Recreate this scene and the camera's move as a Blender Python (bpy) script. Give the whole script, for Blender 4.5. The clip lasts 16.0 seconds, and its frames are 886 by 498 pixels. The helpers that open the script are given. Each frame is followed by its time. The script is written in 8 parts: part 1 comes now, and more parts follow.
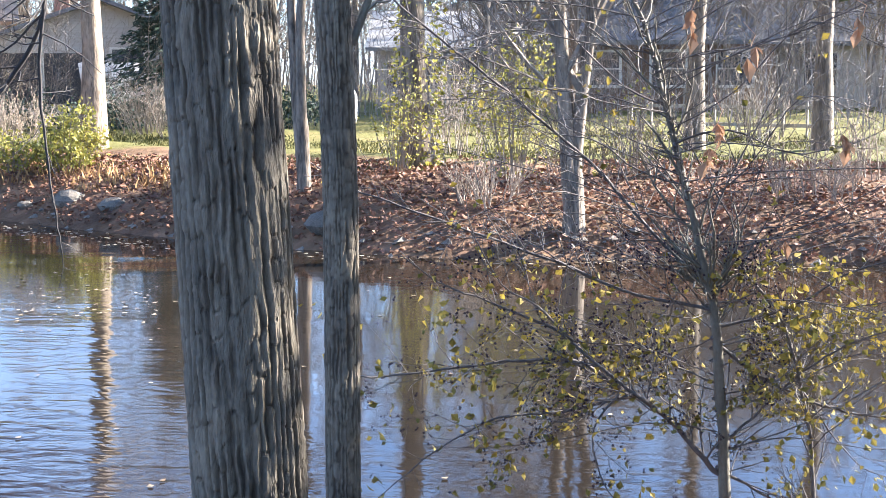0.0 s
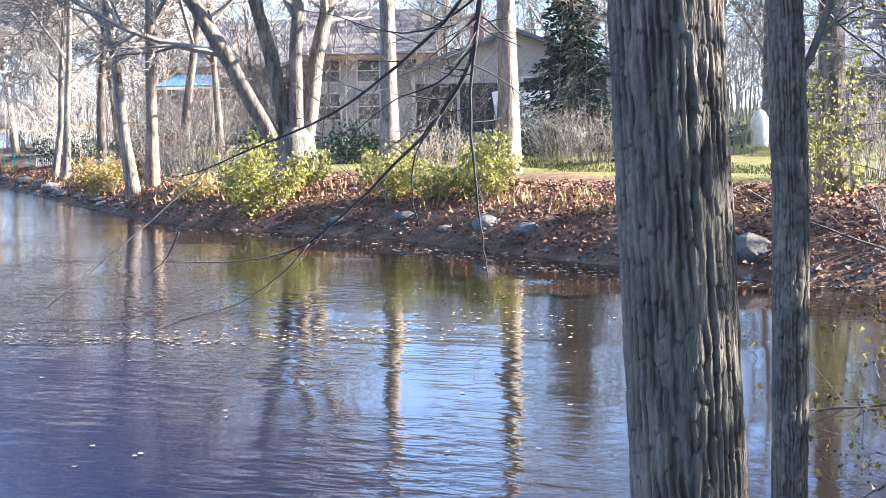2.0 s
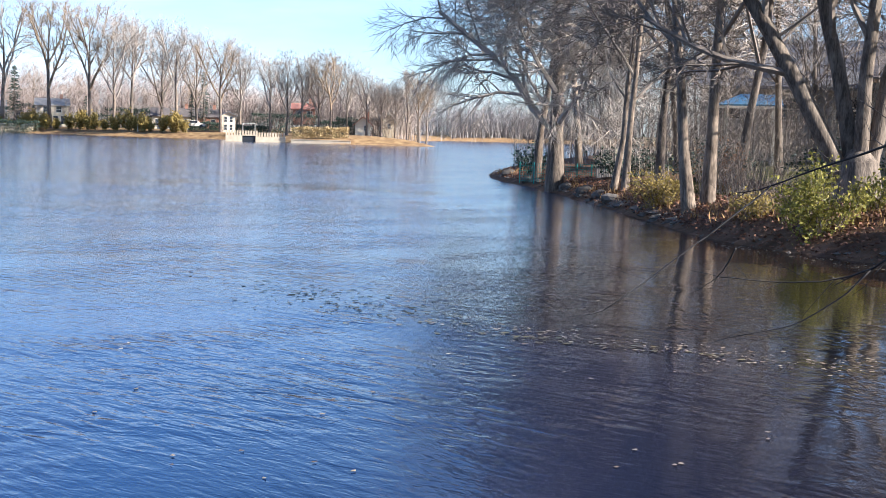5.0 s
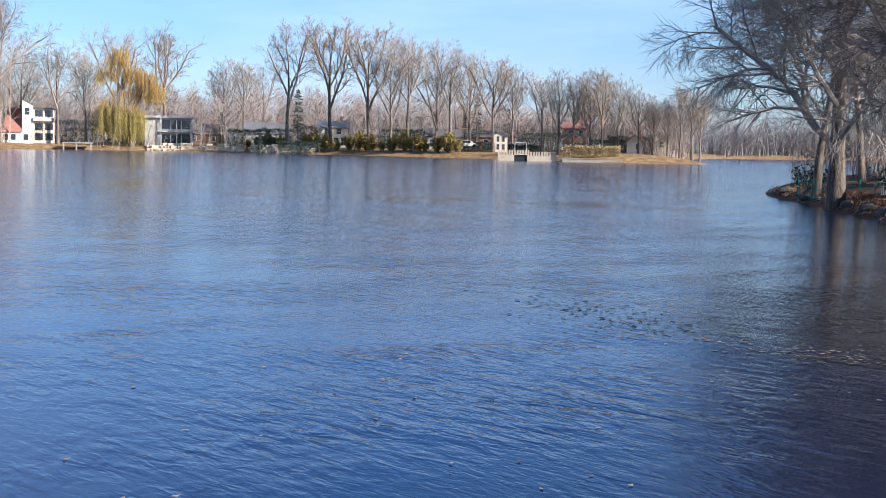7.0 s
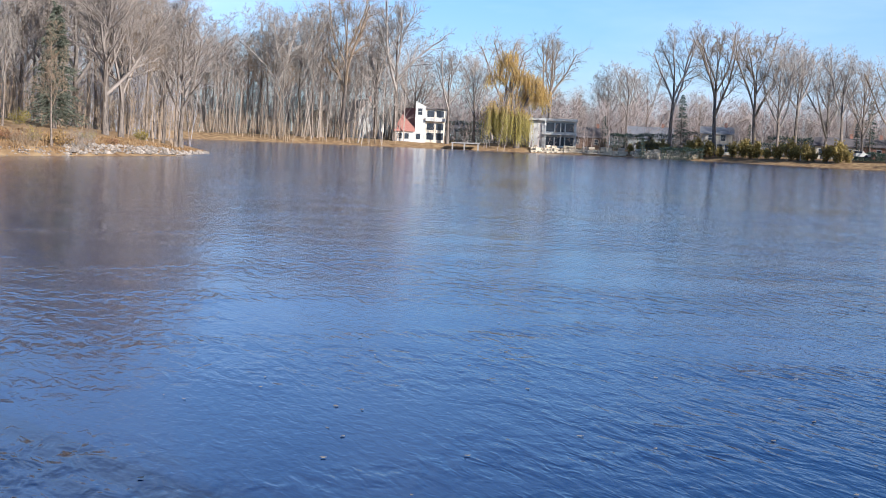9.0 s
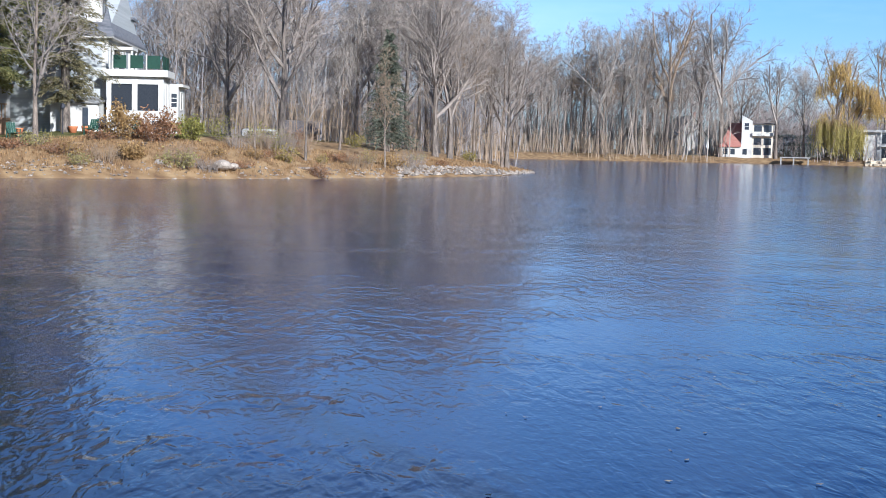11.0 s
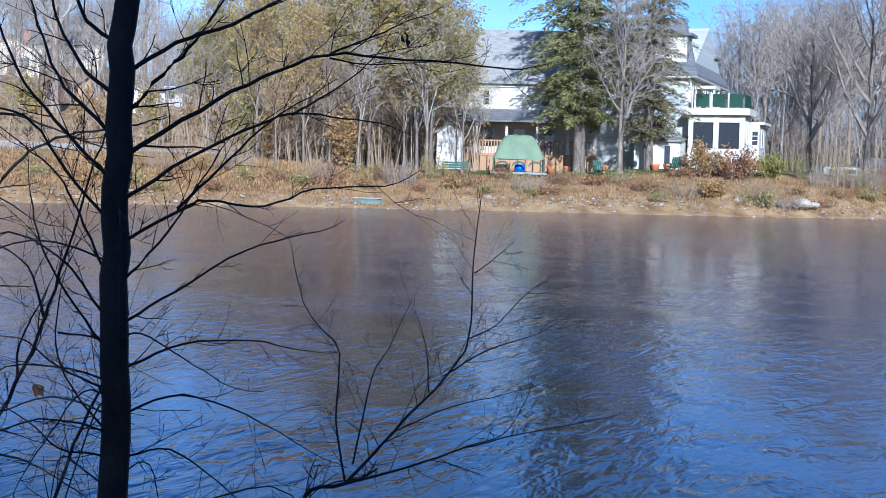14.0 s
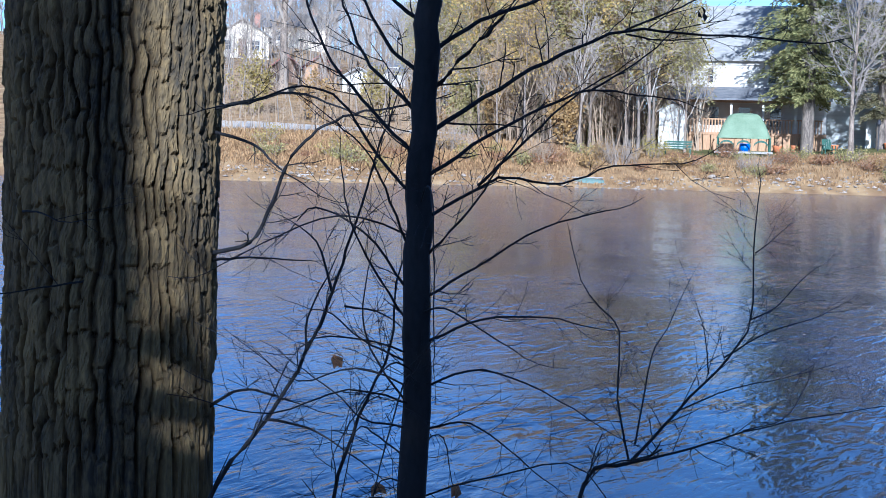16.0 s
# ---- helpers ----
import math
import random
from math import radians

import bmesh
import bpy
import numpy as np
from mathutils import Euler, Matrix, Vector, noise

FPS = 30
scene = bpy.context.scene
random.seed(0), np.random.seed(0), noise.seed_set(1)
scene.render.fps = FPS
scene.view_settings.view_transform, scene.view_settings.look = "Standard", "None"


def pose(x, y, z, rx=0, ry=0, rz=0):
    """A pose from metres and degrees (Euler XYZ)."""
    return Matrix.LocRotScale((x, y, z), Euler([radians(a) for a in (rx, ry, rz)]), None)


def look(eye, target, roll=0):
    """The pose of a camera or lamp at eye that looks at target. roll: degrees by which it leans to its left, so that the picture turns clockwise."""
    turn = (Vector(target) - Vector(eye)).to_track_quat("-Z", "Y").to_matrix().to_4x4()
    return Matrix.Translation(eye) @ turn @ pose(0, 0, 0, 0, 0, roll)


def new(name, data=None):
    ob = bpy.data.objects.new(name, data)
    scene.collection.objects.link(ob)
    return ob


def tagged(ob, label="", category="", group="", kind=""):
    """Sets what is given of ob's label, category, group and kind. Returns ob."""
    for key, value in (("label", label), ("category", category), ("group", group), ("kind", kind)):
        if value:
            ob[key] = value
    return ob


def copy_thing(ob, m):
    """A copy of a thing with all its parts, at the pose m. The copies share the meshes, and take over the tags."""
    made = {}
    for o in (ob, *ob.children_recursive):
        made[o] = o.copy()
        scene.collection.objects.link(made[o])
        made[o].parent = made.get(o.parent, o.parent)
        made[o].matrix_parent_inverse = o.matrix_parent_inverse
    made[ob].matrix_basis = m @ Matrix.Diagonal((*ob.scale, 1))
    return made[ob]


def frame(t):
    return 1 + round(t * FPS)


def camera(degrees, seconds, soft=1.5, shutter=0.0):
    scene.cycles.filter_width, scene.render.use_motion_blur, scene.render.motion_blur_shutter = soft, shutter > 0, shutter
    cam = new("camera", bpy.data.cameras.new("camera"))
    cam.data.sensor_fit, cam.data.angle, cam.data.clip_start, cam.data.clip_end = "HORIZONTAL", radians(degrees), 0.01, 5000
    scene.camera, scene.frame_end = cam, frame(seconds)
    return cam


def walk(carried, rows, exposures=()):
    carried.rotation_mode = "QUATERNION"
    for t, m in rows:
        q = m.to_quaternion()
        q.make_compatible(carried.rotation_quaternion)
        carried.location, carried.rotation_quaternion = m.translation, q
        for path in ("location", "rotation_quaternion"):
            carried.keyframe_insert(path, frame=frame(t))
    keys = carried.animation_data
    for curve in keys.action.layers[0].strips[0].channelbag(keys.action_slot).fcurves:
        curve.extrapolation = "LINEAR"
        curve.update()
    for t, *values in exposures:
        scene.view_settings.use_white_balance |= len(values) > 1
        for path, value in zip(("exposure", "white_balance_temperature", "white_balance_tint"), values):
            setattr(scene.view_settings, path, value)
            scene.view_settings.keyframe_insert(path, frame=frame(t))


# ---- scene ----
cam = camera(35.92, 16.0, soft=0.9)
PATH = [
    (0.0, pose(-0.138, 0.474, 2.119, 83.27, 0, 4.30) @ pose(0, 0, 0, 0, 0, -0.05)),
    (0.5, pose(-0.174, 0.464, 2.117, 83.21, 0, 7.95) @ pose(0, 0, 0, 0, 0, -0.73)),
    (1.0, pose(-0.215, 0.455, 2.121, 83.83, 0, 12.36) @ pose(0, 0, 0, 0, 0, -0.87)),
    (1.5, pose(-0.246, 0.442, 2.121, 83.98, 0, 17.28) @ pose(0, 0, 0, 0, 0, -1.11)),
    (2.0, pose(-0.258, 0.433, 2.127, 84.48, 0, 21.13) @ pose(0, 0, 0, 0, 0, -1.08)),
    (2.5, pose(-0.275, 0.425, 2.129, 84.31, 0, 25.15) @ pose(0, 0, 0, 0, 0, -0.37)),
    (3.0, pose(-0.281, 0.389, 2.138, 84.48, 0, 29.94) @ pose(0, 0, 0, 0, 0, -0.54)),
    (3.5, pose(-0.269, 0.365, 2.142, 84.63, 0, 34.68) @ pose(0, 0, 0, 0, 0, 0.64)),
    (3.7, pose(-0.256, 0.371, 2.144, 84.78, 0, 36.51) @ pose(0, 0, 0, 0, 0, 0.78)),
    (5.8, pose(-0.311, 0.383, 2.069, 85.32, 0, 47.87) @ pose(0, 0, 0, 0, 0, 0.92)),
    (6.0, pose(-0.312, 0.385, 2.063, 85.42, 0, 49.14) @ pose(0, 0, 0, 0, 0, 0.59)),
    (6.5, pose(-0.314, 0.378, 2.055, 85.61, 0, 51.84) @ pose(0, 0, 0, 0, 0, 0.79)),
    (7.0, pose(-0.333, 0.352, 2.054, 85.72, 0, 55.23) @ pose(0, 0, 0, 0, 0, 0.99)),
    (7.5, pose(-0.367, 0.316, 2.069, 85.36, 0, 58.17) @ pose(0, 0, 0, 0, 0, 1.67)),
    (8.0, pose(-0.401, 0.270, 2.080, 85.49, 0, 63.42) @ pose(0, 0, 0, 0, 0, 1.17)),
    (8.2, pose(-0.416, 0.252, 2.082, 85.53, 0, 65.20) @ pose(0, 0, 0, 0, 0, 1.56)),
    (10.3, pose(-0.507, 0.143, 2.091, 85.58, 0, 79.11) @ pose(0, 0, 0, 0, 0, 1.51)),
    (10.5, pose(-0.515, 0.130, 2.090, 85.70, 0, 80.52) @ pose(0, 0, 0, 0, 0, 1.31)),
    (11.0, pose(-0.525, 0.081, 2.095, 85.74, 0, 84.49) @ pose(0, 0, 0, 0, 0, 1.28)),
    (11.5, pose(-0.521, 0.026, 2.097, 85.92, 0, 89.15) @ pose(0, 0, 0, 0, 0, 1.32)),
    (12.0, pose(-0.494, -0.045, 2.102, 86.06, 0, 93.58) @ pose(0, 0, 0, 0, 0, 1.51)),
    (12.5, pose(-0.480, -0.050, 2.102, 86.16, 0, 98.03) @ pose(0, 0, 0, 0, 0, 1.23)),
    (13.0, pose(-0.473, -0.067, 2.103, 86.03, 0, 102.17) @ pose(0, 0, 0, 0, 0, 1.79)),
    (13.5, pose(-0.457, -0.095, 2.098, 85.57, 0, 106.20) @ pose(0, 0, 0, 0, 0, 1.62)),
    (14.0, pose(-0.466, -0.155, 2.101, 86.71, 0, 108.24) @ pose(0, 0, 0, 0, 0, 1.60)),
    (14.5, pose(-0.449, -0.209, 2.101, 86.66, 0, 110.94) @ pose(0, 0, 0, 0, 0, 1.67)),
    (15.0, pose(-0.453, -0.256, 2.103, 86.46, 0, 113.04) @ pose(0, 0, 0, 0, 0, 1.78)),
    (15.5, pose(-0.428, -0.286, 2.097, 86.06, 0, 115.52) @ pose(0, 0, 0, 0, 0, 1.71)),
    (16.0, pose(-0.404, -0.326, 2.091, 85.60, 0, 117.30) @ pose(0, 0, 0, 0, 0, 1.58)),
]
walk(cam, PATH, [(0.0, 3.42, 5200, 13), (1.5, 3.42, 5050, 13), (3.0, 3.0, 5000, 13), (3.5, 2.6, 5100, 13), (6.0, 1.52, 5050, 16), (7.0, 1.2, 4950, 16), (8.0, 1.15, 4900, 16), (10.5, 0.95, 4600, 13), (12.5, 0.95, 4300, 13), (14.5, 1.05, 4150, 12), (16.0, 1.30, 4100, 12)])

# ---- light ----
SUN_AZ, SUN_EL = 65.0, 25.0          # clockwise from +y, and height, in degrees
world = bpy.data.worlds.new("world")
scene.world = world
world.use_nodes = True
wn = world.node_tree
sky = wn.nodes.new("ShaderNodeTexSky")
sky.sky_type = "NISHITA"
sky.sun_disc = False
sky.sun_elevation, sky.sun_rotation = radians(SUN_EL), radians(SUN_AZ)
sky.air_density, sky.dust_density, sky.ozone_density = 1.0, 0.45, 3.2
# thin veils of high cloud, spread over the dome
dome = wn.nodes.new("ShaderNodeTexCoord")
veil_map = wn.nodes.new("ShaderNodeMapping")
veil_map.inputs["Scale"].default_value = (1.0, 1.6, 7.0)
veil_map.inputs["Rotation"].default_value = (radians(4), radians(-5), radians(20))
wn.links.new(dome.outputs["Generated"], veil_map.inputs[0])
veil = wn.nodes.new("ShaderNodeTexNoise")
veil.inputs["Scale"].default_value, veil.inputs["Detail"].default_value, veil.inputs["Roughness"].default_value = 1.5, 6, 0.55
wn.links.new(veil_map.outputs[0], veil.inputs[0])
veil_sat, veil_val = wn.nodes.new("ShaderNodeMapRange"), wn.nodes.new("ShaderNodeMapRange")
for node_, lo_, hi_ in ((veil_sat, 1.0, 0.60), (veil_val, 0.96, 1.10)):
    node_.inputs["From Min"].default_value, node_.inputs["From Max"].default_value = 0.44, 0.64
    node_.inputs["To Min"].default_value, node_.inputs["To Max"].default_value = lo_, hi_
    wn.links.new(veil.outputs[0], node_.inputs[0])
veiled = wn.nodes.new("ShaderNodeHueSaturation")
wn.links.new(veil_sat.outputs[0], veiled.inputs["Saturation"]), wn.links.new(veil_val.outputs[0], veiled.inputs["Value"])
wn.links.new(sky.outputs[0], veiled.inputs["Color"]), wn.links.new(veiled.outputs[0], wn.nodes["Background"].inputs[0])
wn.nodes["Background"].inputs[1].default_value = 0.062
sun_data = bpy.data.lights.new("sun", "SUN")
sun_data.energy, sun_data.angle, sun_data.color = 5.0, radians(0.6), (1.0, 0.83, 0.60)
sun = new("sun", sun_data)
a, e = radians(SUN_AZ), radians(SUN_EL)
sun.matrix_world = look((60 * math.sin(a) * math.cos(e), 60 * math.cos(a) * math.cos(e), 60 * math.sin(e)), (0, 0, 0))

# ---- materials ----


def mat(name, c1, c2=None, scale=4.0, rough=0.8, bump=0.0, stretch=(1, 1, 1), fine=None, metal=0.0, vary=0.0, island=False, spec=0.3, lo=0.35, hi=0.65):
    """Two colours mixed by a coarse and a fine noise, with relief; vary: brightness spread from piece to piece."""
    m = bpy.data.materials.new(name)
    m.use_nodes = True
    nt = m.node_tree
    ns, ln = nt.nodes, nt.links
    b = ns["Principled BSDF"]
    b.inputs["Roughness"].default_value = rough
    b.inputs["Metallic"].default_value = metal
    b.inputs["Specular IOR Level"].default_value = spec
    c2 = c2 or tuple(min(1, x * 1.35) for x in c1)
    co = ns.new("ShaderNodeTexCoord")
    mp = ns.new("ShaderNodeMapping")
    mp.inputs["Scale"].default_value = stretch
    ln.new(co.outputs["Object"], mp.inputs[0])
    n1 = ns.new("ShaderNodeTexNoise")
    n1.inputs["Scale"].default_value, n1.inputs["Detail"].default_value = scale, 5
    n2 = ns.new("ShaderNodeTexNoise")
    n2.inputs["Scale"].default_value, n2.inputs["Detail"].default_value = fine or scale * 9, 4
    ln.new(mp.outputs[0], n1.inputs[0]), ln.new(mp.outputs[0], n2.inputs[0])
    mx = ns.new("ShaderNodeMix")
    mx.inputs["Factor"].default_value = 0.4
    ln.new(n1.outputs[0], mx.inputs["A"]), ln.new(n2.outputs[0], mx.inputs["B"])
    rp = ns.new("ShaderNodeValToRGB")
    rp.color_ramp.elements[0].position, rp.color_ramp.elements[1].position = lo, hi
    rp.color_ramp.elements[0].color, rp.color_ramp.elements[1].color = (*c1, 1), (*c2, 1)
    ln.new(mx.outputs[0], rp.inputs[0])
    out = rp.outputs[0]
    if vary:
        if island:
            src = ns.new("ShaderNodeNewGeometry").outputs["Random Per Island"]
        else:
            src = ns.new("ShaderNodeObjectInfo").outputs["Random"]
        mr = ns.new("ShaderNodeMapRange")
        mr.inputs["To Min"].default_value, mr.inputs["To Max"].default_value = 1 - vary, 1 + vary
        ln.new(src, mr.inputs[0])
        hs = ns.new("ShaderNodeHueSaturation")
        ln.new(mr.outputs[0], hs.inputs["Value"]), ln.new(out, hs.inputs["Color"])
        out = hs.outputs[0]
    ln.new(out, b.inputs["Base Color"])
    if bump:
        bp = ns.new("ShaderNodeBump")
        bp.inputs["Strength"].default_value, bp.inputs["Distance"].default_value = 1.0, bump
        ln.new(mx.outputs[0], bp.inputs["Height"]), ln.new(bp.outputs[0], b.inputs["Normal"])
    return m


def leaf_mat(name, c1, c2, rough=0.55, trans=0.35):
    """Leaves: colour from leaf to leaf, light shining through."""
    m = bpy.data.materials.new(name)
    m.use_nodes = True
    nt = m.node_tree
    ns, ln = nt.nodes, nt.links
    b = ns["Principled BSDF"]
    geo = ns.new("ShaderNodeNewGeometry")
    rp = ns.new("ShaderNodeValToRGB")
    rp.color_ramp.elements[0].color, rp.color_ramp.elements[1].color = (*c1, 1), (*c2, 1)
    ln.new(geo.outputs["Random Per Island"], rp.inputs[0]), ln.new(rp.outputs[0], b.inputs["Base Color"])
    b.inputs["Roughness"].default_value = rough
    b.inputs["Specular IOR Level"].default_value = 0.25
    tr = ns.new("ShaderNodeBsdfTranslucent")
    ln.new(rp.outputs[0], tr.inputs[0])
    mx = ns.new("ShaderNodeMixShader")
    mx.inputs[0].default_value = trans
    ln.new(b.outputs[0], mx.inputs[1]), ln.new(tr.outputs[0], mx.inputs[2])
    ln.new(mx.outputs[0], ns["Material Output"].inputs[0])
    return m


M_BARK = mat("bark_grey_brown", (0.06, 0.048, 0.037), (0.23, 0.185, 0.138), 8, 0.9, 0.03, (1, 1, 0.2), 40, lo=0.38, hi=0.62)
M_BARK_NEAR_PLAIN = mat("bark_furrowed", (0.04, 0.033, 0.022), (0.22, 0.152, 0.058), 7, 0.92, 0.012, (1, 1, 0.35), 80)
M_BARK_THIN = mat("bark_smooth", (0.07, 0.062, 0.05), (0.165, 0.15, 0.115), 14, 0.85, 0.004, (1, 1, 0.45), 90)
# furrowed bark: grey weathered ridges, brown clefts with shade painted in, by the relief
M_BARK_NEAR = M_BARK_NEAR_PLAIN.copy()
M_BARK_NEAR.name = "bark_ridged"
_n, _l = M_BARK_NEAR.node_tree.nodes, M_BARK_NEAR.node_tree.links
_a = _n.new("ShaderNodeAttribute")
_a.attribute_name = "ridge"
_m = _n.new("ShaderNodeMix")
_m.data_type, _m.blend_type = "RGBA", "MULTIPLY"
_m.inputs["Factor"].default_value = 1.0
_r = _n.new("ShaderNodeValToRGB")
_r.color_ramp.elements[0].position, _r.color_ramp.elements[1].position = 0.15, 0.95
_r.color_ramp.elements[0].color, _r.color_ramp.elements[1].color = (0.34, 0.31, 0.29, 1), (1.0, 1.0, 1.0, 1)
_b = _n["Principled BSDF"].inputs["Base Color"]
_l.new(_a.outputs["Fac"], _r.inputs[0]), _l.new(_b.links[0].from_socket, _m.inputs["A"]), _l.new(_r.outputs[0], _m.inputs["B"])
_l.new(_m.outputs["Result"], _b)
# greyer copy for trunks in shade; that shade's tone is put into the colour
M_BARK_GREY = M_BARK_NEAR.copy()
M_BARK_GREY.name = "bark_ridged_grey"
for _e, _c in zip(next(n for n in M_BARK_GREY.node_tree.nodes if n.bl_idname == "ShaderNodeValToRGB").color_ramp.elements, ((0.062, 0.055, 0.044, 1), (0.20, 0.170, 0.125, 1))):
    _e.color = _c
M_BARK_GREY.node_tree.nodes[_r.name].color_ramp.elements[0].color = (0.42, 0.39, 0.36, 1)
# dark bark of near saplings and low branches, their shade put into the colour
M_BARK_DARK_SHADE = mat("bark_dark_shade", (0.009, 0.009, 0.011), (0.022, 0.021, 0.022), 16, 0.85, 0.003, (1, 1, 0.4), 90)
M_BARK_PALE = mat("bark_pale", (0.075, 0.058, 0.042), (0.27, 0.21, 0.15), 7, 0.85, 0.03, (1, 1, 0.25), 30, lo=0.38, hi=0.6)
M_TWIG = mat("twig_grey", (0.14, 0.115, 0.09), (0.28, 0.235, 0.185), 1.5, 0.9)
# paler twigs for the far banks; some distance haze is put into the colour
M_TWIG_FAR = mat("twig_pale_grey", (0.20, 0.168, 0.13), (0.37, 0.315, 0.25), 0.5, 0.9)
M_TWIG_RED = mat("twig_red_brown", (0.165, 0.132, 0.10), (0.32, 0.265, 0.205), 0.8, 0.9)
M_TWIG_TAN = mat("twig_tan", (0.19, 0.13, 0.075), (0.32, 0.24, 0.15), 0.8, 0.9)
M_TWIG_PALE = mat("twig_silver", (0.34, 0.295, 0.24), (0.55, 0.48, 0.395), 1.2, 0.9)
# greyed twig tone, mixed to put the haze over far woods into the colour
M_TWIG_HAZE = mat("twig_haze_grey", (0.18, 0.16, 0.15), (0.31, 0.285, 0.265), 0.8, 0.9)
M_GREIGE = mat("greige_siding", (0.32, 0.29, 0.25), (0.44, 0.40, 0.345), 0.8, 0.75, 0.02, (0.1, 0.1, 8))
M_TWIG_SAP = mat("twig_buckthorn", (0.05, 0.043, 0.042), (0.125, 0.11, 0.10), 9, 0.8)
M_LEAF_OAK = leaf_mat("leaf_withered_oak", (0.30, 0.145, 0.075), (0.50, 0.30, 0.17), 0.7, 0.4)
M_TWIG_DARK = mat("twig_dark", (0.02, 0.018, 0.018), (0.05, 0.045, 0.04), 6, 0.85)
M_LEAF_YELLOW = leaf_mat("leaf_yellow", (0.13, 0.115, 0.025), (0.38, 0.29, 0.05))
M_LEAF_BUSH = leaf_mat("leaf_yellow_green", (0.125, 0.125, 0.025), (0.40, 0.355, 0.075))
M_LEAF_GREEN = leaf_mat("leaf_green", (0.045, 0.05, 0.014), (0.12, 0.11, 0.032), 0.8, 0.12)
M_LEAF_RUST = leaf_mat("leaf_rust", (0.30, 0.10, 0.03), (0.52, 0.24, 0.08))
M_LEAF_OLIVE = leaf_mat("leaf_olive", (0.19, 0.145, 0.04), (0.42, 0.32, 0.09))
M_LEAF_GOLD = leaf_mat("leaf_old_gold", (0.30, 0.20, 0.05), (0.56, 0.40, 0.12), 0.7, 0.4)
M_TWIG_MAUVE = mat("twig_mauve", (0.18, 0.14, 0.115), (0.32, 0.26, 0.215), 0.6, 0.9)
M_LEAF_TAN = leaf_mat("leaf_tan", (0.20, 0.12, 0.045), (0.44, 0.29, 0.10))
M_LEAF_RUSSET = leaf_mat("leaf_russet", (0.17, 0.085, 0.04), (0.36, 0.20, 0.09))
M_LEAF_LITTER = leaf_mat("leaf_litter", (0.06, 0.03, 0.022), (0.25, 0.125, 0.07), 0.75, 0.05)
M_LEAF_WILLOW = leaf_mat("leaf_willow", (0.36, 0.235, 0.05), (0.60, 0.41, 0.12))
M_LEAF_WILLOW_LOW = leaf_mat("leaf_willow_low", (0.30, 0.25, 0.05), (0.52, 0.43, 0.12))
M_NEEDLE = leaf_mat("needles", (0.08, 0.085, 0.028), (0.33, 0.30, 0.10), 0.75, 0.2)
M_NEEDLE_GREY = leaf_mat("needles_grey_green", (0.05, 0.058, 0.038), (0.17, 0.17, 0.11), 0.75, 0.15)
M_NEEDLE_TAN = leaf_mat("needles_olive_brown", (0.07, 0.065, 0.03), (0.24, 0.20, 0.09), 0.75, 0.15)
M_LEAF_DULL = leaf_mat("leaf_dull_olive", (0.20, 0.175, 0.06), (0.43, 0.36, 0.13), 0.8, 0.42)
M_NEEDLE_BLUE = leaf_mat("needles_blue", (0.02, 0.035, 0.025), (0.06, 0.085, 0.055), 0.6, 0.1)
M_WEED = leaf_mat("floating_weed", (0.03, 0.03, 0.012), (0.16, 0.13, 0.05), 0.6, 0.0)
M_FLOAT = leaf_mat("floating_leaf", (0.10, 0.065, 0.035), (0.34, 0.27, 0.17), 0.5, 0.0)
M_BERRY = mat("berry_black", (0.012, 0.010, 0.016), (0.03, 0.02, 0.03), 30, 0.75, spec=0.05)
M_LEAF_BUCK = leaf_mat("leaf_buckthorn", (0.09, 0.085, 0.02), (0.29, 0.215, 0.035), 0.75, 0.25)
M_BRUSH = leaf_mat("dry_grass", (0.15, 0.085, 0.036), (0.40, 0.252, 0.105), 0.85, 0.15)
M_REED = leaf_mat("dry_reed", (0.30, 0.22, 0.10), (0.50, 0.38, 0.18), 0.85, 0.15)
M_ROCK = mat("rock", (0.06, 0.052, 0.042), (0.16, 0.138, 0.11), 3, 0.9, 0.03, vary=0.3)
M_ROCK_SMALL = mat("rock_small", (0.14, 0.112, 0.083), (0.33, 0.275, 0.205), 3, 0.9, 0.02, vary=0.35, island=True)
M_ROCK_PALE = mat("rock_pale", (0.44, 0.35, 0.22), (0.66, 0.55, 0.38), 1.5, 0.9, 0.05, vary=0.25)
M_WHITE = mat("white_paint", (0.46, 0.43, 0.36), (0.57, 0.54, 0.465), 1.2, 0.6)
M_SIDING = mat("white_siding", (0.41, 0.38, 0.32), (0.52, 0.485, 0.415), 0.8, 0.6, 0.02, (0.1, 0.1, 9))
M_CREAM = mat("cream_siding", (0.54, 0.45, 0.31), (0.66, 0.57, 0.42), 0.7, 0.7, 0.02, (0.1, 0.1, 7))
M_GREY_WALL = mat("grey_siding", (0.34, 0.34, 0.31), (0.46, 0.46, 0.42), 0.8, 0.7, 0.02, (0.1, 0.1, 8))
M_STONE_WALL = mat("stone_cladding", (0.30, 0.27, 0.23), (0.52, 0.48, 0.40), 2.5, 0.85, 0.03)
M_BRICK = mat("brick_wall", (0.25, 0.12, 0.08), (0.40, 0.22, 0.15), 3, 0.85, 0.02, (1, 1, 3))
M_BROWN = mat("brown_boards", (0.09, 0.055, 0.035), (0.19, 0.125, 0.08), 2, 0.8, 0.02, (6, 6, 0.4))
M_ROOF_GREY = mat("roof_shingle_grey", (0.10, 0.10, 0.105), (0.20, 0.195, 0.19), 2, 0.9, 0.03, (1, 1, 4))
M_ROOF_PALE = mat("roof_shingle_pale", (0.20, 0.19, 0.17), (0.32, 0.305, 0.275), 1.5, 0.9, 0.03, (1, 1, 4))
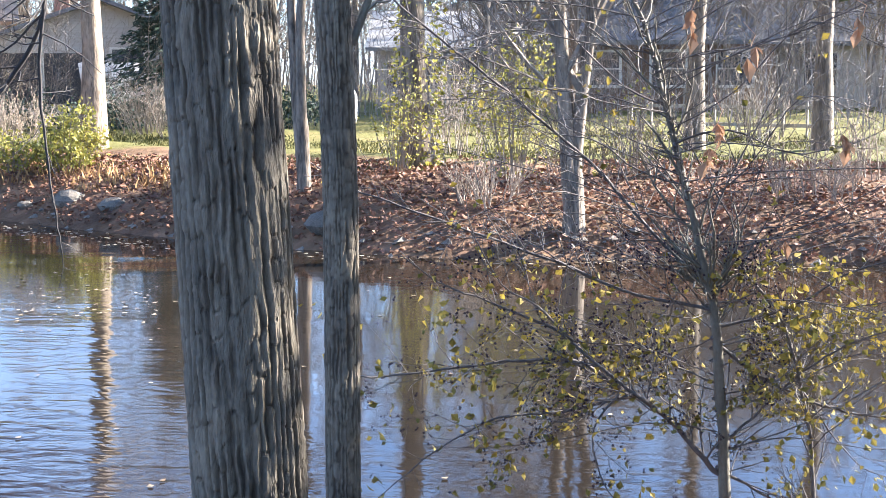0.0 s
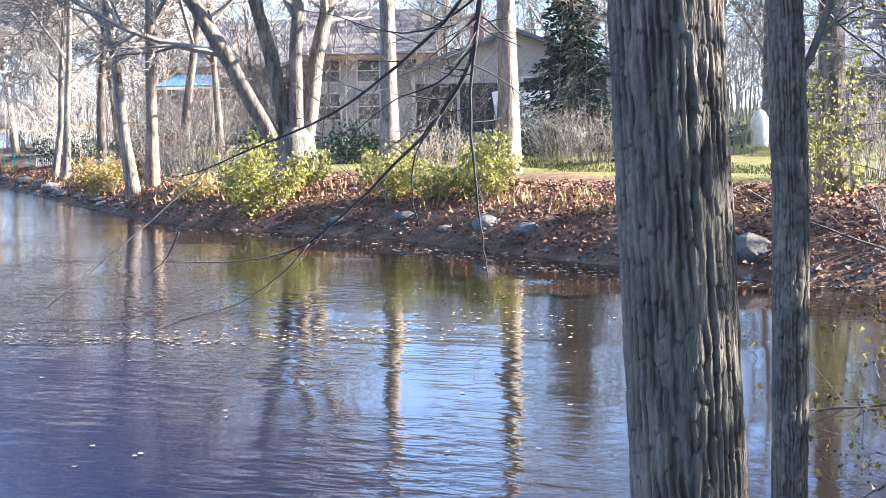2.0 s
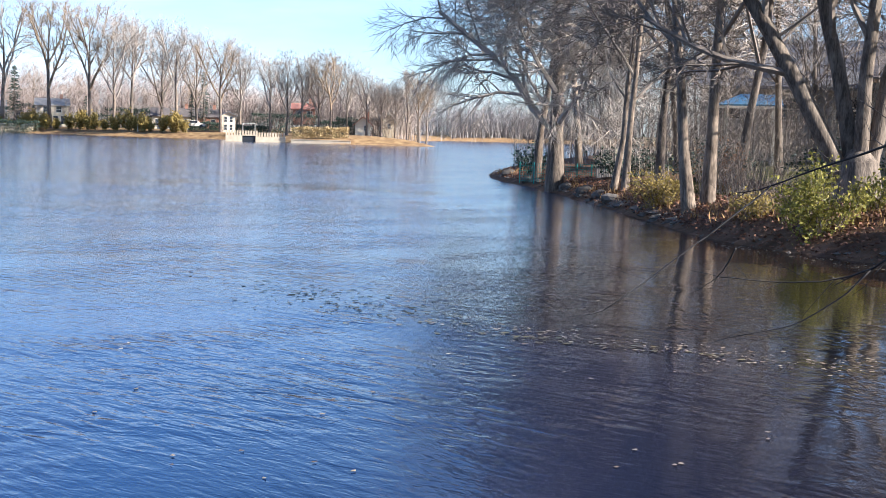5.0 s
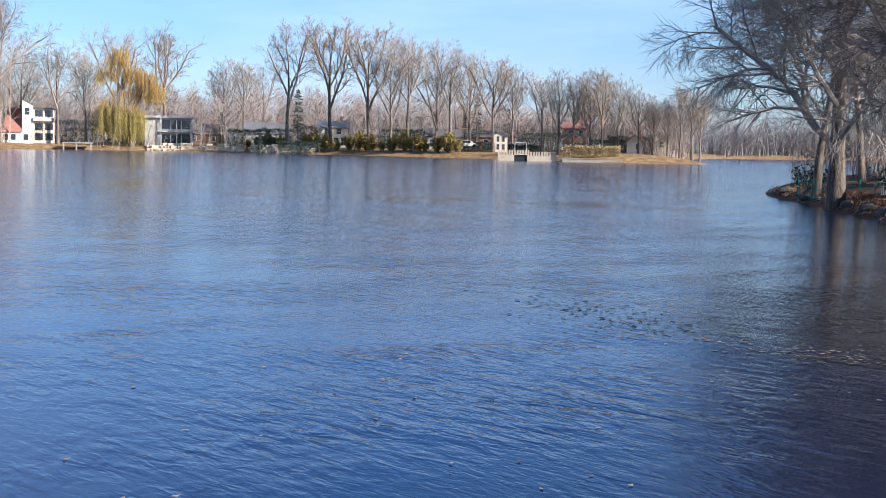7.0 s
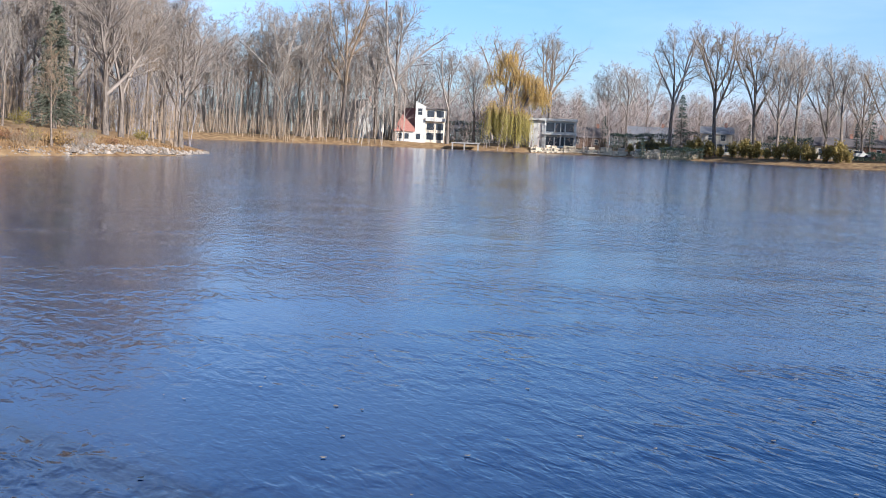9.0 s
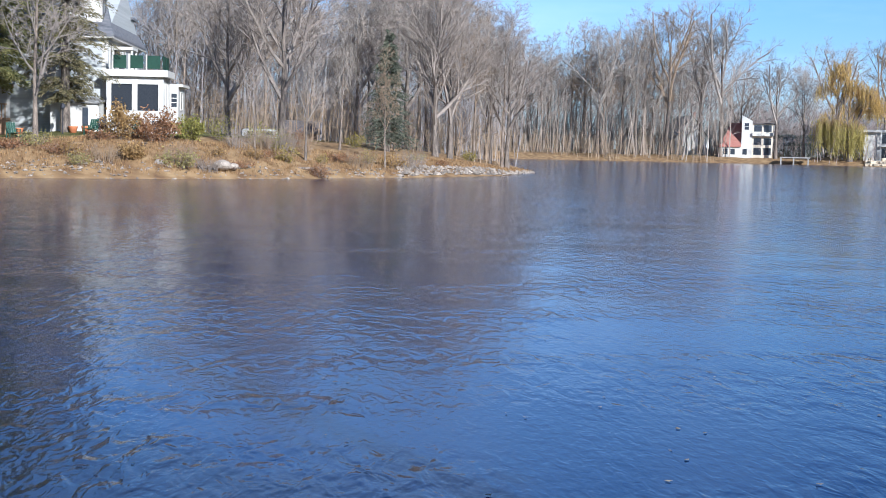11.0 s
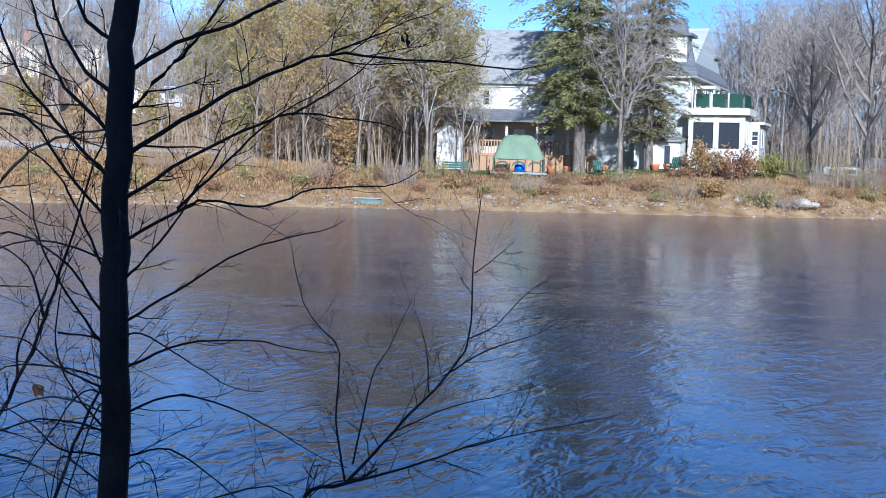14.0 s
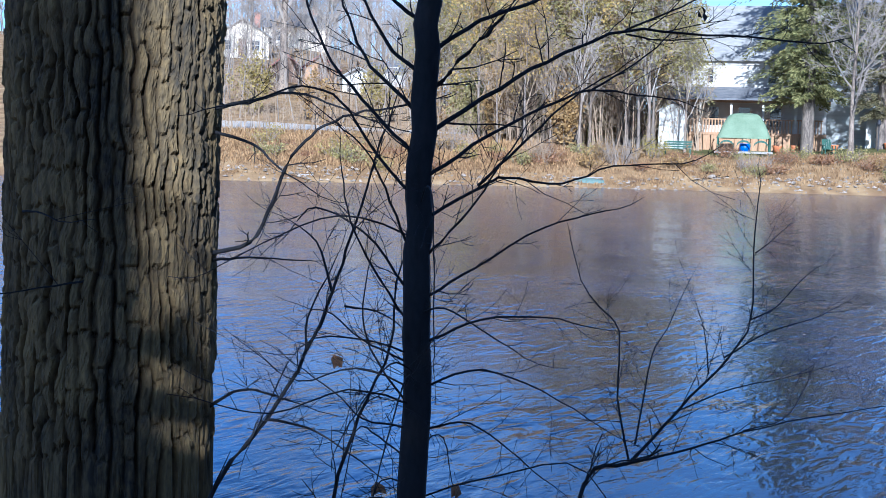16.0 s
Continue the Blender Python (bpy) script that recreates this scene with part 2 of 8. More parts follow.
M_ROOF_BROWN = mat("roof_shingle_brown", (0.085, 0.072, 0.066), (0.16, 0.14, 0.125), 2, 0.9, 0.03, (1, 1, 4))
M_ROOF_RED = mat("roof_red", (0.24, 0.10, 0.07), (0.38, 0.18, 0.13), 2, 0.9, 0.02, (1, 1, 4))
M_BLUE = mat("blue_sheet_roof", (0.05, 0.13, 0.22), (0.08, 0.19, 0.30), 2, 0.5)
M_WOOD = mat("cedar_wood", (0.25, 0.145, 0.07), (0.40, 0.25, 0.125), 3, 0.7, 0.005, (6, 6, 0.6))
M_WOOD_GREY = mat("weathered_wood", (0.20, 0.18, 0.15), (0.36, 0.33, 0.28), 3, 0.85, 0.005, (6, 6, 0.6))
M_GREEN = mat("green_canvas", (0.011, 0.034, 0.019), (0.018, 0.052, 0.03), 2, 0.7, 0.01)
M_GREEN_PALE = mat("green_faded_canvas", (0.115, 0.155, 0.085), (0.175, 0.22, 0.13), 1.5, 0.75, 0.02)
M_GREEN_DARK = mat("green_paint", (0.022, 0.055, 0.034), (0.035, 0.085, 0.052), 2, 0.5)
M_NET = mat("teal_plastic", (0.02, 0.19, 0.16), (0.05, 0.32, 0.27), 4, 0.5)
M_SCREEN = mat("dark_insect_screen", (0.012, 0.014, 0.017), (0.03, 0.033, 0.038), 20, 0.45)
M_DARK = mat("dark_metal", (0.015, 0.015, 0.018), (0.04, 0.04, 0.045), 10, 0.5)
M_GLASS = mat("window_glass", (0.02, 0.024, 0.03), (0.05, 0.055, 0.065), 2, 0.06, spec=0.6)
M_CONCRETE = mat("pale_concrete", (0.36, 0.295, 0.20), (0.48, 0.405, 0.29), 1.2, 0.85, 0.01)
M_ASPHALT = mat("worn_asphalt", (0.33, 0.29, 0.235), (0.47, 0.42, 0.345), 1, 0.9)
M_BLUE_BIN = mat("blue_plastic", (0.02, 0.08, 0.35), (0.03, 0.12, 0.48), 5, 0.4)
M_ORANGE = mat("terracotta", (0.42, 0.14, 0.05), (0.58, 0.23, 0.09), 5, 0.7)

# water: thin ripples over a dark base with reflections painted in
M_WATER = bpy.data.materials.new("river_water")
M_WATER.use_nodes = True
ns, ln = M_WATER.node_tree.nodes, M_WATER.node_tree.links
wb = ns["Principled BSDF"]
wb.inputs["Roughness"].default_value = 0.06
wb.inputs["IOR"].default_value = 1.333
co = ns.new("ShaderNodeTexCoord")


def ripple(size, sx, sy, turn, detail):
    mp = ns.new("ShaderNodeMapping")
    mp.inputs["Scale"].default_value = (sx, sy, 1)
    mp.inputs["Rotation"].default_value = (0, 0, radians(turn))
    ln.new(co.outputs["Object"], mp.inputs[0])
    tx = ns.new("ShaderNodeTexNoise")
    tx.inputs["Scale"].default_value, tx.inputs["Detail"].default_value = size, detail
    tx.inputs["Distortion"].default_value = 0.6
    ln.new(mp.outputs[0], tx.inputs[0])
    return tx.outputs[0]


def ridge(prev, height, dist):
    bp = ns.new("ShaderNodeBump")
    bp.inputs["Distance"].default_value = dist
    ln.new(height, bp.inputs["Height"])
    if prev:
        ln.new(prev, bp.inputs["Normal"])
    return bp.outputs[0]


calm = ripple(0.045, 1, 1.6, 30, 3)                 # wide patches of wind and calm
rmp = ns.new("ShaderNodeMapRange")
rmp.inputs["From Min"].default_value, rmp.inputs["From Max"].default_value = 0.40, 0.62
rmp.inputs["To Min"].default_value, rmp.inputs["To Max"].default_value = 0.25, 1.0
ln.new(calm, rmp.inputs[0])
# the reach under the far bank lies sheltered; tints below paint in the reflections
lee = ns.new("ShaderNodeMapRange")
lee.inputs["From Min"].default_value, lee.inputs["From Max"].default_value = -2.0, 5.0
lee.inputs["To Min"].default_value, lee.inputs["To Max"].default_value = 1.0, 0.14
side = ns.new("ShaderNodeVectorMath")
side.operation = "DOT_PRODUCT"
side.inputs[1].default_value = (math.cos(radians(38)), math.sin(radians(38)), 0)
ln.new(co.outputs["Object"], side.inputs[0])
reach_mask = ns.new("ShaderNodeMapRange")
reach_mask.inputs["From Min"].default_value, reach_mask.inputs["From Max"].default_value = -3.0, 3.0
ln.new(side.outputs["Value"], reach_mask.inputs[0]), ln.new(side.outputs["Value"], lee.inputs[0])
# brown: silt plus mirrored trees; blue: mirrored sky put into the base colour
silt_mirror_tint = ns.new("ShaderNodeMix")
silt_mirror_tint.data_type = "RGBA"
silt_mirror_tint.inputs["A"].default_value, silt_mirror_tint.inputs["B"].default_value = (0.002, 0.015, 0.060, 1), (0.013, 0.010, 0.007, 1)
gloss = ns.new("ShaderNodeMapRange")                 # the open river is finely ruffled, the lee is not
gloss.inputs["To Min"].default_value, gloss.inputs["To Max"].default_value = 0.11, 0.05
ln.new(reach_mask.outputs[0], gloss.inputs[0]), ln.new(gloss.outputs[0], wb.inputs["Roughness"])
ln.new(reach_mask.outputs[0], silt_mirror_tint.inputs["Factor"]), ln.new(silt_mirror_tint.outputs["Result"], wb.inputs["Base Color"])


def sheltered(v):
    mu = ns.new("ShaderNodeMath")
    mu.operation = "MULTIPLY"
    ln.new(v, mu.inputs[0]), ln.new(lee.outputs[0], mu.inputs[1])
    return mu.outputs[0]


def patchy(v):
    mu = ns.new("ShaderNodeMath")
    mu.operation = "MULTIPLY"
    ln.new(v, mu.inputs[0]), ln.new(rmp.outputs[0], mu.inputs[1])
    return mu.outputs[0]


cats = ns.new("ShaderNodeMapRange")                  # narrow streaks where a breath of wind ruffles the water
cats.inputs["From Min"].default_value, cats.inputs["From Max"].default_value = 0.42, 0.60
cats.inputs["To Min"].default_value, cats.inputs["To Max"].default_value = 0.25, 1.7
ln.new(ripple(0.30, 1.7, 0.55, 8, 3), cats.inputs[0])


def streaked(v):
    mu = ns.new("ShaderNodeMath")
    mu.operation = "MULTIPLY"
    ln.new(v, mu.inputs[0]), ln.new(cats.outputs[0], mu.inputs[1])
    return mu.outputs[0]


def level(v):
    """Heights about zero, so that the patches scale the waves and add none."""
    mu = ns.new("ShaderNodeMath")
    mu.operation = "SUBTRACT"
    mu.inputs[1].default_value = 0.5
    ln.new(v, mu.inputs[0])
    return mu.outputs[0]


nrm = ridge(None, sheltered(streaked(patchy(level(ripple(1.3, 0.7, 1.4, 35, 3))))), 0.022)
nrm = ridge(nrm, sheltered(streaked(level(ripple(3.6, 0.6, 1.6, 20, 2)))), 0.016)
nrm = ridge(nrm, sheltered(patchy(level(ripple(10, 0.6, 1.5, 28, 2)))), 0.0062)
nrm = ridge(nrm, ripple(0.12, 1, 2.2, 40, 2), 0.05)
ln.new(nrm, wb.inputs["Normal"])

# ground: silt and litter near the water, lawn on top, by place and noise
M_GROUND = bpy.data.materials.new("ground_soil_grass")
M_GROUND.use_nodes = True
ns, ln = M_GROUND.node_tree.nodes, M_GROUND.node_tree.links
gb = ns["Principled BSDF"]
gb.inputs["Roughness"].default_value = 0.95
gb.inputs["Specular IOR Level"].default_value = 0.1
at = ns.new("ShaderNodeAttribute")
at.attribute_name = "cover"
co = ns.new("ShaderNodeTexCoord")


def gnoise(s, d=5):
    n = ns.new("ShaderNodeTexNoise")
    n.inputs["Scale"].default_value, n.inputs["Detail"].default_value = s, d
    ln.new(co.outputs["Object"], n.inputs[0])
    return n.outputs[0]


def ramp(v, *stops):
    r = ns.new("ShaderNodeValToRGB")
    while len(r.color_ramp.elements) < len(stops):
        r.color_ramp.elements.new(0.5)
    for el, (p, c) in zip(r.color_ramp.elements, stops):
        el.position, el.color = p, (*c, 1)
    ln.new(v, r.inputs[0])
    return r.outputs[0]


def gmix(f, c1, c2):
    m = ns.new("ShaderNodeMix")
    m.data_type = "RGBA"
    ln.new(f, m.inputs["Factor"]), ln.new(c1, m.inputs["A"]), ln.new(c2, m.inputs["B"])
    return m.outputs["Result"]


soil = ramp(gnoise(2.2), (0.3, (0.036, 0.022, 0.017)), (0.5, (0.085, 0.05, 0.034)), (0.7, (0.17, 0.10, 0.065)))
dry = ramp(gnoise(0.9), (0.3, (0.16, 0.096, 0.044)), (0.5, (0.29, 0.185, 0.08)), (0.7, (0.41, 0.285, 0.132)))
lawn = ramp(gnoise(0.6), (0.3, (0.065, 0.065, 0.02)), (0.55, (0.125, 0.115, 0.036)), (0.75, (0.21, 0.165, 0.065)))
sep = ns.new("ShaderNodeSeparateColor")
ln.new(at.outputs["Color"], sep.inputs[0])
gc = gmix(sep.outputs[0], soil, dry)


def edged(v, n):
    """A cover weight broken up by noise, so that its border is ragged."""
    s = ns.new("ShaderNodeMath")
    s.operation = "ADD"
    ln.new(v, s.inputs[0]), ln.new(n, s.inputs[1])
    r = ns.new("ShaderNodeMapRange")
    r.inputs["From Min"].default_value, r.inputs["From Max"].default_value = 0.85, 1.15
    ln.new(s.outputs[0], r.inputs[0])
    return r.outputs[0]


gc = gmix(edged(sep.outputs[1], gnoise(1.4)), gc, lawn)
ln.new(gc, gb.inputs["Base Color"])
bp = ns.new("ShaderNodeBump")
bp.inputs["Distance"].default_value = 0.05
ln.new(gnoise(9), bp.inputs["Height"]), ln.new(bp.outputs[0], gb.inputs["Normal"])

# ---- plan ----
# stations of the camera along its turn, from which bearings (degrees to the left of +y) and distances are given
S0, S1, S3, S7, S11, S12, S16 = (-0.14, 0.47), (-0.25, 0.44), (-0.28, 0.39), (-0.33, 0.35), (-0.52, 0.08), (-0.48, -0.05), (-0.40, -0.33)


def spot(st, az, r):
    b = radians(az)
    return st[0] - r * math.sin(b), st[1] + r * math.cos(b)


# the river's edge, as bearing and distance from the origin
FAR_EDGE = [(-50, 17), (-30, 18), (-11.5, 17.5), (-4.9, 17.5), (1.9, 17.6), (7, 17.9), (12, 19.0), (15.3, 20.2), (19.5, 22.1), (23, 24.5), (28.6, 26.8),
            (31, 28.5), (33, 30.6), (35.2, 35.6), (37.6, 44.2), (39.9, 56.4), (41.4, 64), (41.9, 70), (41.2, 82), (37, 150), (34, 330), (39, 420),
            (43.4, 400), (45.4, 320), (44.6, 235), (44.0, 217), (47.9, 214), (50.2, 216), (53, 250), (57.3, 269), (61.9, 293), (63.6, 303), (67.7, 312)]
LEFT_EDGE = [(72.1, 314), (74.8, 307), (78.3, 299), (79.7, 295), (86, 285), (86, 170), (82.3, 138), (80.7, 129), (80.9, 121), (82.0, 107), (86.5, 91.4),
             (91.2, 82.5), (95.8, 78.2), (102.4, 75.5), (109.3, 73), (114.8, 71.8), (119.4, 70.5), (125.3, 69.5), (135, 71), (150, 85), (165, 130), (172, 260)]
NEAR_EDGE = [(168, 14), (150, 6.6), (130, 5.9), (105, 5.3), (80, 4.6), (50, 4.6), (28, 5.1), (12, 5.5), (-3, 6.4), (-20, 6.6), (-38, 7.5), (-50, 10)]
EDGE = np.array([(-r * math.sin(radians(b)), r * math.cos(radians(b))) for b, r in FAR_EDGE + LEFT_EDGE + NEAR_EDGE])
# finer edge with small bays and noses
fine = []
for i in range(len(EDGE)):
    p, q = EDGE[i], EDGE[(i + 1) % len(EDGE)]
    n = int(max(2, min(24, np.linalg.norm(q - p) / 1.2)))
    for k in range(n):
        w = p + (q - p) * k / n
        far = np.linalg.norm(w)
        amp = 0.012 * far if far > 10 else 0.1
        v = noise.noise_vector(Vector((w[0] / (0.10 * far + 1), w[1] / (0.10 * far + 1), 0)))
        fine.append((w[0] + amp * v.x, w[1] + amp * v.y))
SHORE = np.array(fine)


def shore_distance(x, y):
    """Distance to the water's edge: above zero on land."""
    x, y = np.asarray(x, float), np.asarray(y, float)
    best = np.full(x.shape, 1e18)
    inside = np.zeros(x.shape, bool)
    n = len(SHORE)
    for i in range(n):
        ax, ay = SHORE[i]
        bx, by = SHORE[(i + 1) % n]
        dx, dy = bx - ax, by - ay
        t = np.clip(((x - ax) * dx + (y - ay) * dy) / (dx * dx + dy * dy + 1e-12), 0, 1)
        best = np.minimum(best, (x - ax - t * dx) ** 2 + (y - ay - t * dy) ** 2)
        if ay != by:
            cross = ((ay > y) != (by > y)) & (x < (bx - ax) * (y - ay) / (by - ay) + ax)
            inside ^= cross
    d = np.sqrt(best)
    return np.where(inside, -d, d)


def ground_height(x, y, sd=None):
    x, y = np.asarray(x, float), np.asarray(y, float)
    sd = shore_distance(x, y) if sd is None else sd
    az, r = np.degrees(np.arctan2(-x, y)), np.hypot(x, y)
    left = np.clip((72 - az) / 4, 0, 1)
    near = np.clip((13 - r) / 2, 0, 1)
    far = np.clip((r - 170) / 30, 0, 1) * np.clip((100 - az) / 10, 0, 1)
    top_right = np.interp(az, [79, 83, 88, 95, 98.5, 101.5, 104.5, 112, 120, 130], [0.8, 1.4, 2.2, 2.75, 2.8, 2.4, 2.05, 2.0, 1.9, 1.9])
    wide_right = np.interp(az, [79, 83, 88, 95, 112, 122], [3, 3.5, 4.5, 5.0, 5.0, 5.0])
    top = left * 0.72 + (1 - left) * top_right
    wide = left * 1.0 + (1 - left) * wide_right
    rise = left * 0.021 + (1 - left) * np.interp(az, [100, 112, 116], [0.006, 0.02, 0.03])
    hill = (1 - left) * np.interp(az, [106, 112, 119, 126], [0.0, 0.03, 0.09, 0.12]) * (1 - far)
    top, wide, rise = (far * c + (1 - far) * v for v, c in ((top, 1.3), (wide, 3.5), (rise, 0.012)))
    top, wide, rise = (near * c + (1 - near) * v for v, c in ((top, 0.5), (wide, 1.6), (rise, 0.02)))
    s = np.maximum(sd, 0)
    up = top * (1 - np.exp(-s / wide)) + rise * np.minimum(s, 120) + np.where(r > 60, hill, 0) * np.clip(s - 25, 0, 110)
    return np.where(sd > 0, up, np.maximum(sd * 0.25, -1.5))


def gz(x, y):
    return float(ground_height(np.array([x]), np.array([y]))[0])


# ---- mesh tools ----
class Build:
    """Gathers vertices and faces for one mesh."""

    def __init__(self):
        self.v, self.f, self.thin = [], [], 0.0

    def tube(self, pts, radii, sides=3, cap=False):
        n0, k = len(self.v), len(pts)
        for i, p in enumerate(pts):
            d = pts[min(i + 1, k - 1)] - pts[max(i - 1, 0)]
            a = Vector((0.31, 0.95, 0.05)).cross(d) if abs(d.z) > abs(d.x) + abs(d.y) else Vector((0, 0, 1)).cross(d)
            if a.length < 1e-9:
                a = Vector((1, 0, 0))
            a.normalize()
            b = d.cross(a).normalized()
            for s in range(sides):
                th = 6.28318 * s / sides
                self.v.append(p + (a * math.cos(th) + b * math.sin(th)) * radii[i])
        for i in range(k - 1):
            for s in range(sides):
                s2 = (s + 1) % sides
                self.f.append((n0 + i * sides + s, n0 + i * sides + s2, n0 + (i + 1) * sides + s2, n0 + (i + 1) * sides + s))
        if cap:
            self.f.append(tuple(n0 + (k - 1) * sides + s for s in range(sides)))
            self.f.append(tuple(n0 + s for s in reversed(range(sides))))

    def spike(self, p, q, rad):
        """A thin twig that ends in a point."""
        d = q - p
        if self.thin:
            a = d.cross(Vector((self.thin, 1 - self.thin, 0.3))).normalized() * rad
            self.thin = (self.thin * 7.13) % 0.97 + 0.01
            n = len(self.v)
            self.v += [p + a, p - a, q]
            self.f.append((n, n + 1, n + 2))
            return
        a = d.orthogonal().normalized() * rad
        b = d.cross(a).normalized() * rad
        n = len(self.v)
        self.v += [p + a, p - a * 0.5 + b * 0.87, p - a * 0.5 - b * 0.87, q]
        self.f += [(n, n + 1, n + 3), (n + 1, n + 2, n + 3), (n + 2, n, n + 3)]

    def leaf(self, p, d, size, rng, wide=0.6):
        """A small bent leaf of two triangles at p, pointing along d."""
        n0 = len(self.v)
        d = d.normalized()
        s = d.cross(Vector((rng.uniform(-1, 1), rng.uniform(-1, 1), rng.uniform(-1, 1))))
        s = s.normalized() * size * wide * 0.5
        u = d.cross(s).normalized() * size * 0.15
        self.v += [p, p + d * size * 0.5 + s + u, p + d * size, p + d * size * 0.5 - s + u]
        self.f += [(n0, n0 + 1, n0 + 2), (n0, n0 + 2, n0 + 3)]

    def pad(self, p, size, rng):
        """A leaf lying flat on the water."""
        n, t = len(self.v), rng.uniform(0, 6.28)
        c, s = math.cos(t) * size * 0.5, math.sin(t) * size * 0.5
        self.v += [p + Vector((c, s, 0.003)), p + Vector((-s * 0.7, c * 0.7, 0)), p + Vector((-c, -s, 0.004)), p + Vector((s * 0.7, -c * 0.7, 0.001))]
        self.f += [(n, n + 1, n + 2), (n, n + 2, n + 3)]

    def box(self, x0, y0, z0, x1, y1, z1):
        n = len(self.v)
        self.v += [Vector(c) for c in ((x0, y0, z0), (x1, y0, z0), (x1, y1, z0), (x0, y1, z0), (x0, y0, z1), (x1, y0, z1), (x1, y1, z1), (x0, y1, z1))]
        self.f += [(n + a, n + b, n + c, n + d) for a, b, c, d in ((3, 2, 1, 0), (4, 5, 6, 7), (0, 1, 5, 4), (1, 2, 6, 5), (2, 3, 7, 6), (3, 0, 4, 7))]

    def prism(self, outline, y0, y1):
        """An outline in x, z pushed from y0 to y1."""
        n, k = len(self.v), len(outline)
        self.v += [Vector((x, y0, z)) for x, z in outline] + [Vector((x, y1, z)) for x, z in outline]
        self.f.append(tuple(range(n, n + k)))
        self.f.append(tuple(range(n + 2 * k - 1, n + k - 1, -1)))
        for i in range(k):
            j = (i + 1) % k
            self.f.append((n + j, n + i, n + k + i, n + k + j))

    def slab(self, a, b, c, d, thick):
        """A sloping board over four corners, thick downwards."""
        n = len(self.v)
        q = [Vector(p) for p in (a, b, c, d)]
        self.v += q + [p - Vector((0, 0, thick)) for p in q]
        self.f += [(n, n + 1, n + 2, n + 3), (n + 7, n + 6, n + 5, n + 4)]
        for i in range(4):
            j = (i + 1) % 4
            self.f.append((n + j, n + i, n + 4 + i, n + 4 + j))

    def mesh(self, name, material, smooth=False):
        me = bpy.data.meshes.new(name)
        me.from_pydata(self.v, [], self.f)
        me.materials.append(material)
        if smooth:
            me.polygons.foreach_set("use_smooth", [True] * len(me.polygons))
        me.update()
        return me


def thing(name, x, y, z, turn=0, label="", category="", group="", kind=""):
    ob = new(name)
    ob.matrix_world = pose(x, y, z, 0, 0, turn)
    return tagged(ob, label, category, group, kind)


def part(name, bd, material, parent, label="", smooth=False):
    ob = new(name, bd.mesh(name, material, smooth))
    ob.parent = parent
    return tagged(ob, label)


def single(name, bd, material, label, category, group="", kind="", at=(0, 0, 0), turn=0, smooth=False):
    ob = new(name, bd.mesh(name, material, smooth))
    ob.matrix_world = pose(*at, 0, 0, turn)
    return tagged(ob, label, category, group, kind)


# ---- ground and water ----
rows_r = [0.0]
rr = 0.6
while rr < 4500:
    rows_r.append(rr)
    rr *= 1.027 if 12 < rr < 420 else 1.07
azs = list(np.arange(-26, 141, 0.4)) + list(np.arange(141, 334, 3.0))
R_, A_ = np.meshgrid(np.array(rows_r), np.radians(np.array(azs)), indexing="ij")
GX, GY = -R_ * np.sin(A_), R_ * np.cos(A_)
SD = shore_distance(GX, GY)
GZ = ground_height(GX, GY, SD)
GZ = GZ + np.where(SD > 0, 0.05 * np.minimum(SD, 3) / 3 * (np.sin(GX * 1.7) * np.sin(GY * 1.3) + np.sin(GX * 0.6 + GY * 0.9)), 0)
nr, na = GX.shape
verts = np.stack([GX.ravel(), GY.ravel(), GZ.ravel()], 1)
I, J = np.meshgrid(np.arange(nr - 1), np.arange(na), indexing="ij")
J2 = (J + 1) % na
quads = np.stack([I * na + J, I * na + J2, (I + 1) * na + J2, (I + 1) * na + J], -1).reshape(-1, 4)[:, ::-1]
me = bpy.data.meshes.new("ground")
me.vertices.add(len(verts)), me.loops.add(quads.size), me.polygons.add(len(quads))
me.vertices.foreach_set("co", verts.ravel())
me.loops.foreach_set("vertex_index", quads.ravel())
me.polygons.foreach_set("loop_start", np.arange(0, quads.size, 4))
me.polygons.foreach_set("use_smooth", np.ones(len(quads), bool))
me.update(calc_edges=True)
# cover: red = dry grass instead of leaf-strewn soil, green = lawn
AZ = np.degrees(np.arctan2(-GX, GY))
left = np.clip((72 - AZ) / 4, 0, 1) * (np.hypot(GX, GY) < 170)
cov_dry = np.where(left > 0.5, 0.15, 0.85)
lawn_left = np.clip((SD - 4.2) / 2.0, 0, 1) * 0.75
lawn_right = np.clip((SD - np.interp(AZ, [92, 95, 107, 109], [11, 7, 7, 11])) / 3, 0, 1) * np.interp(AZ, [92, 95, 107, 109], [0.5, 0.8, 0.8, 0.22])
cov_lawn = np.where(left > 0.5, lawn_left, lawn_right)
cols = np.zeros((len(verts), 4), np.float32)
cols[:, 0], cols[:, 1], cols[:, 3] = cov_dry.ravel(), cov_lawn.ravel(), 1
ca = me.color_attributes.new("cover", "FLOAT_COLOR", "POINT")
ca.data.foreach_set("color", cols.ravel())
me.materials.append(M_GROUND)
tagged(new("ground", me), "river banks of leaf-strewn soil, dry grass and lawn", "ground", kind="structure")

bd = Build()
bd.v = [Vector((-4000, -4000, 0)), Vector((4000, -4000, 0)), Vector((4000, 4000, 0)), Vector((-4000, 4000, 0))]
bd.f = [(0, 1, 2, 3)]
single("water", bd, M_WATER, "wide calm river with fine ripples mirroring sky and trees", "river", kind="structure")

# ---- trees ----
UP = Vector((0, 0, 1))
TWIG_R = 0.010


def rand_dir(rng):
    z, t = rng.uniform(-1, 1), rng.uniform(0, 6.2832)
    s = math.sqrt(1 - z * z)
    return Vector((s * math.cos(t), s * math.sin(t), z))


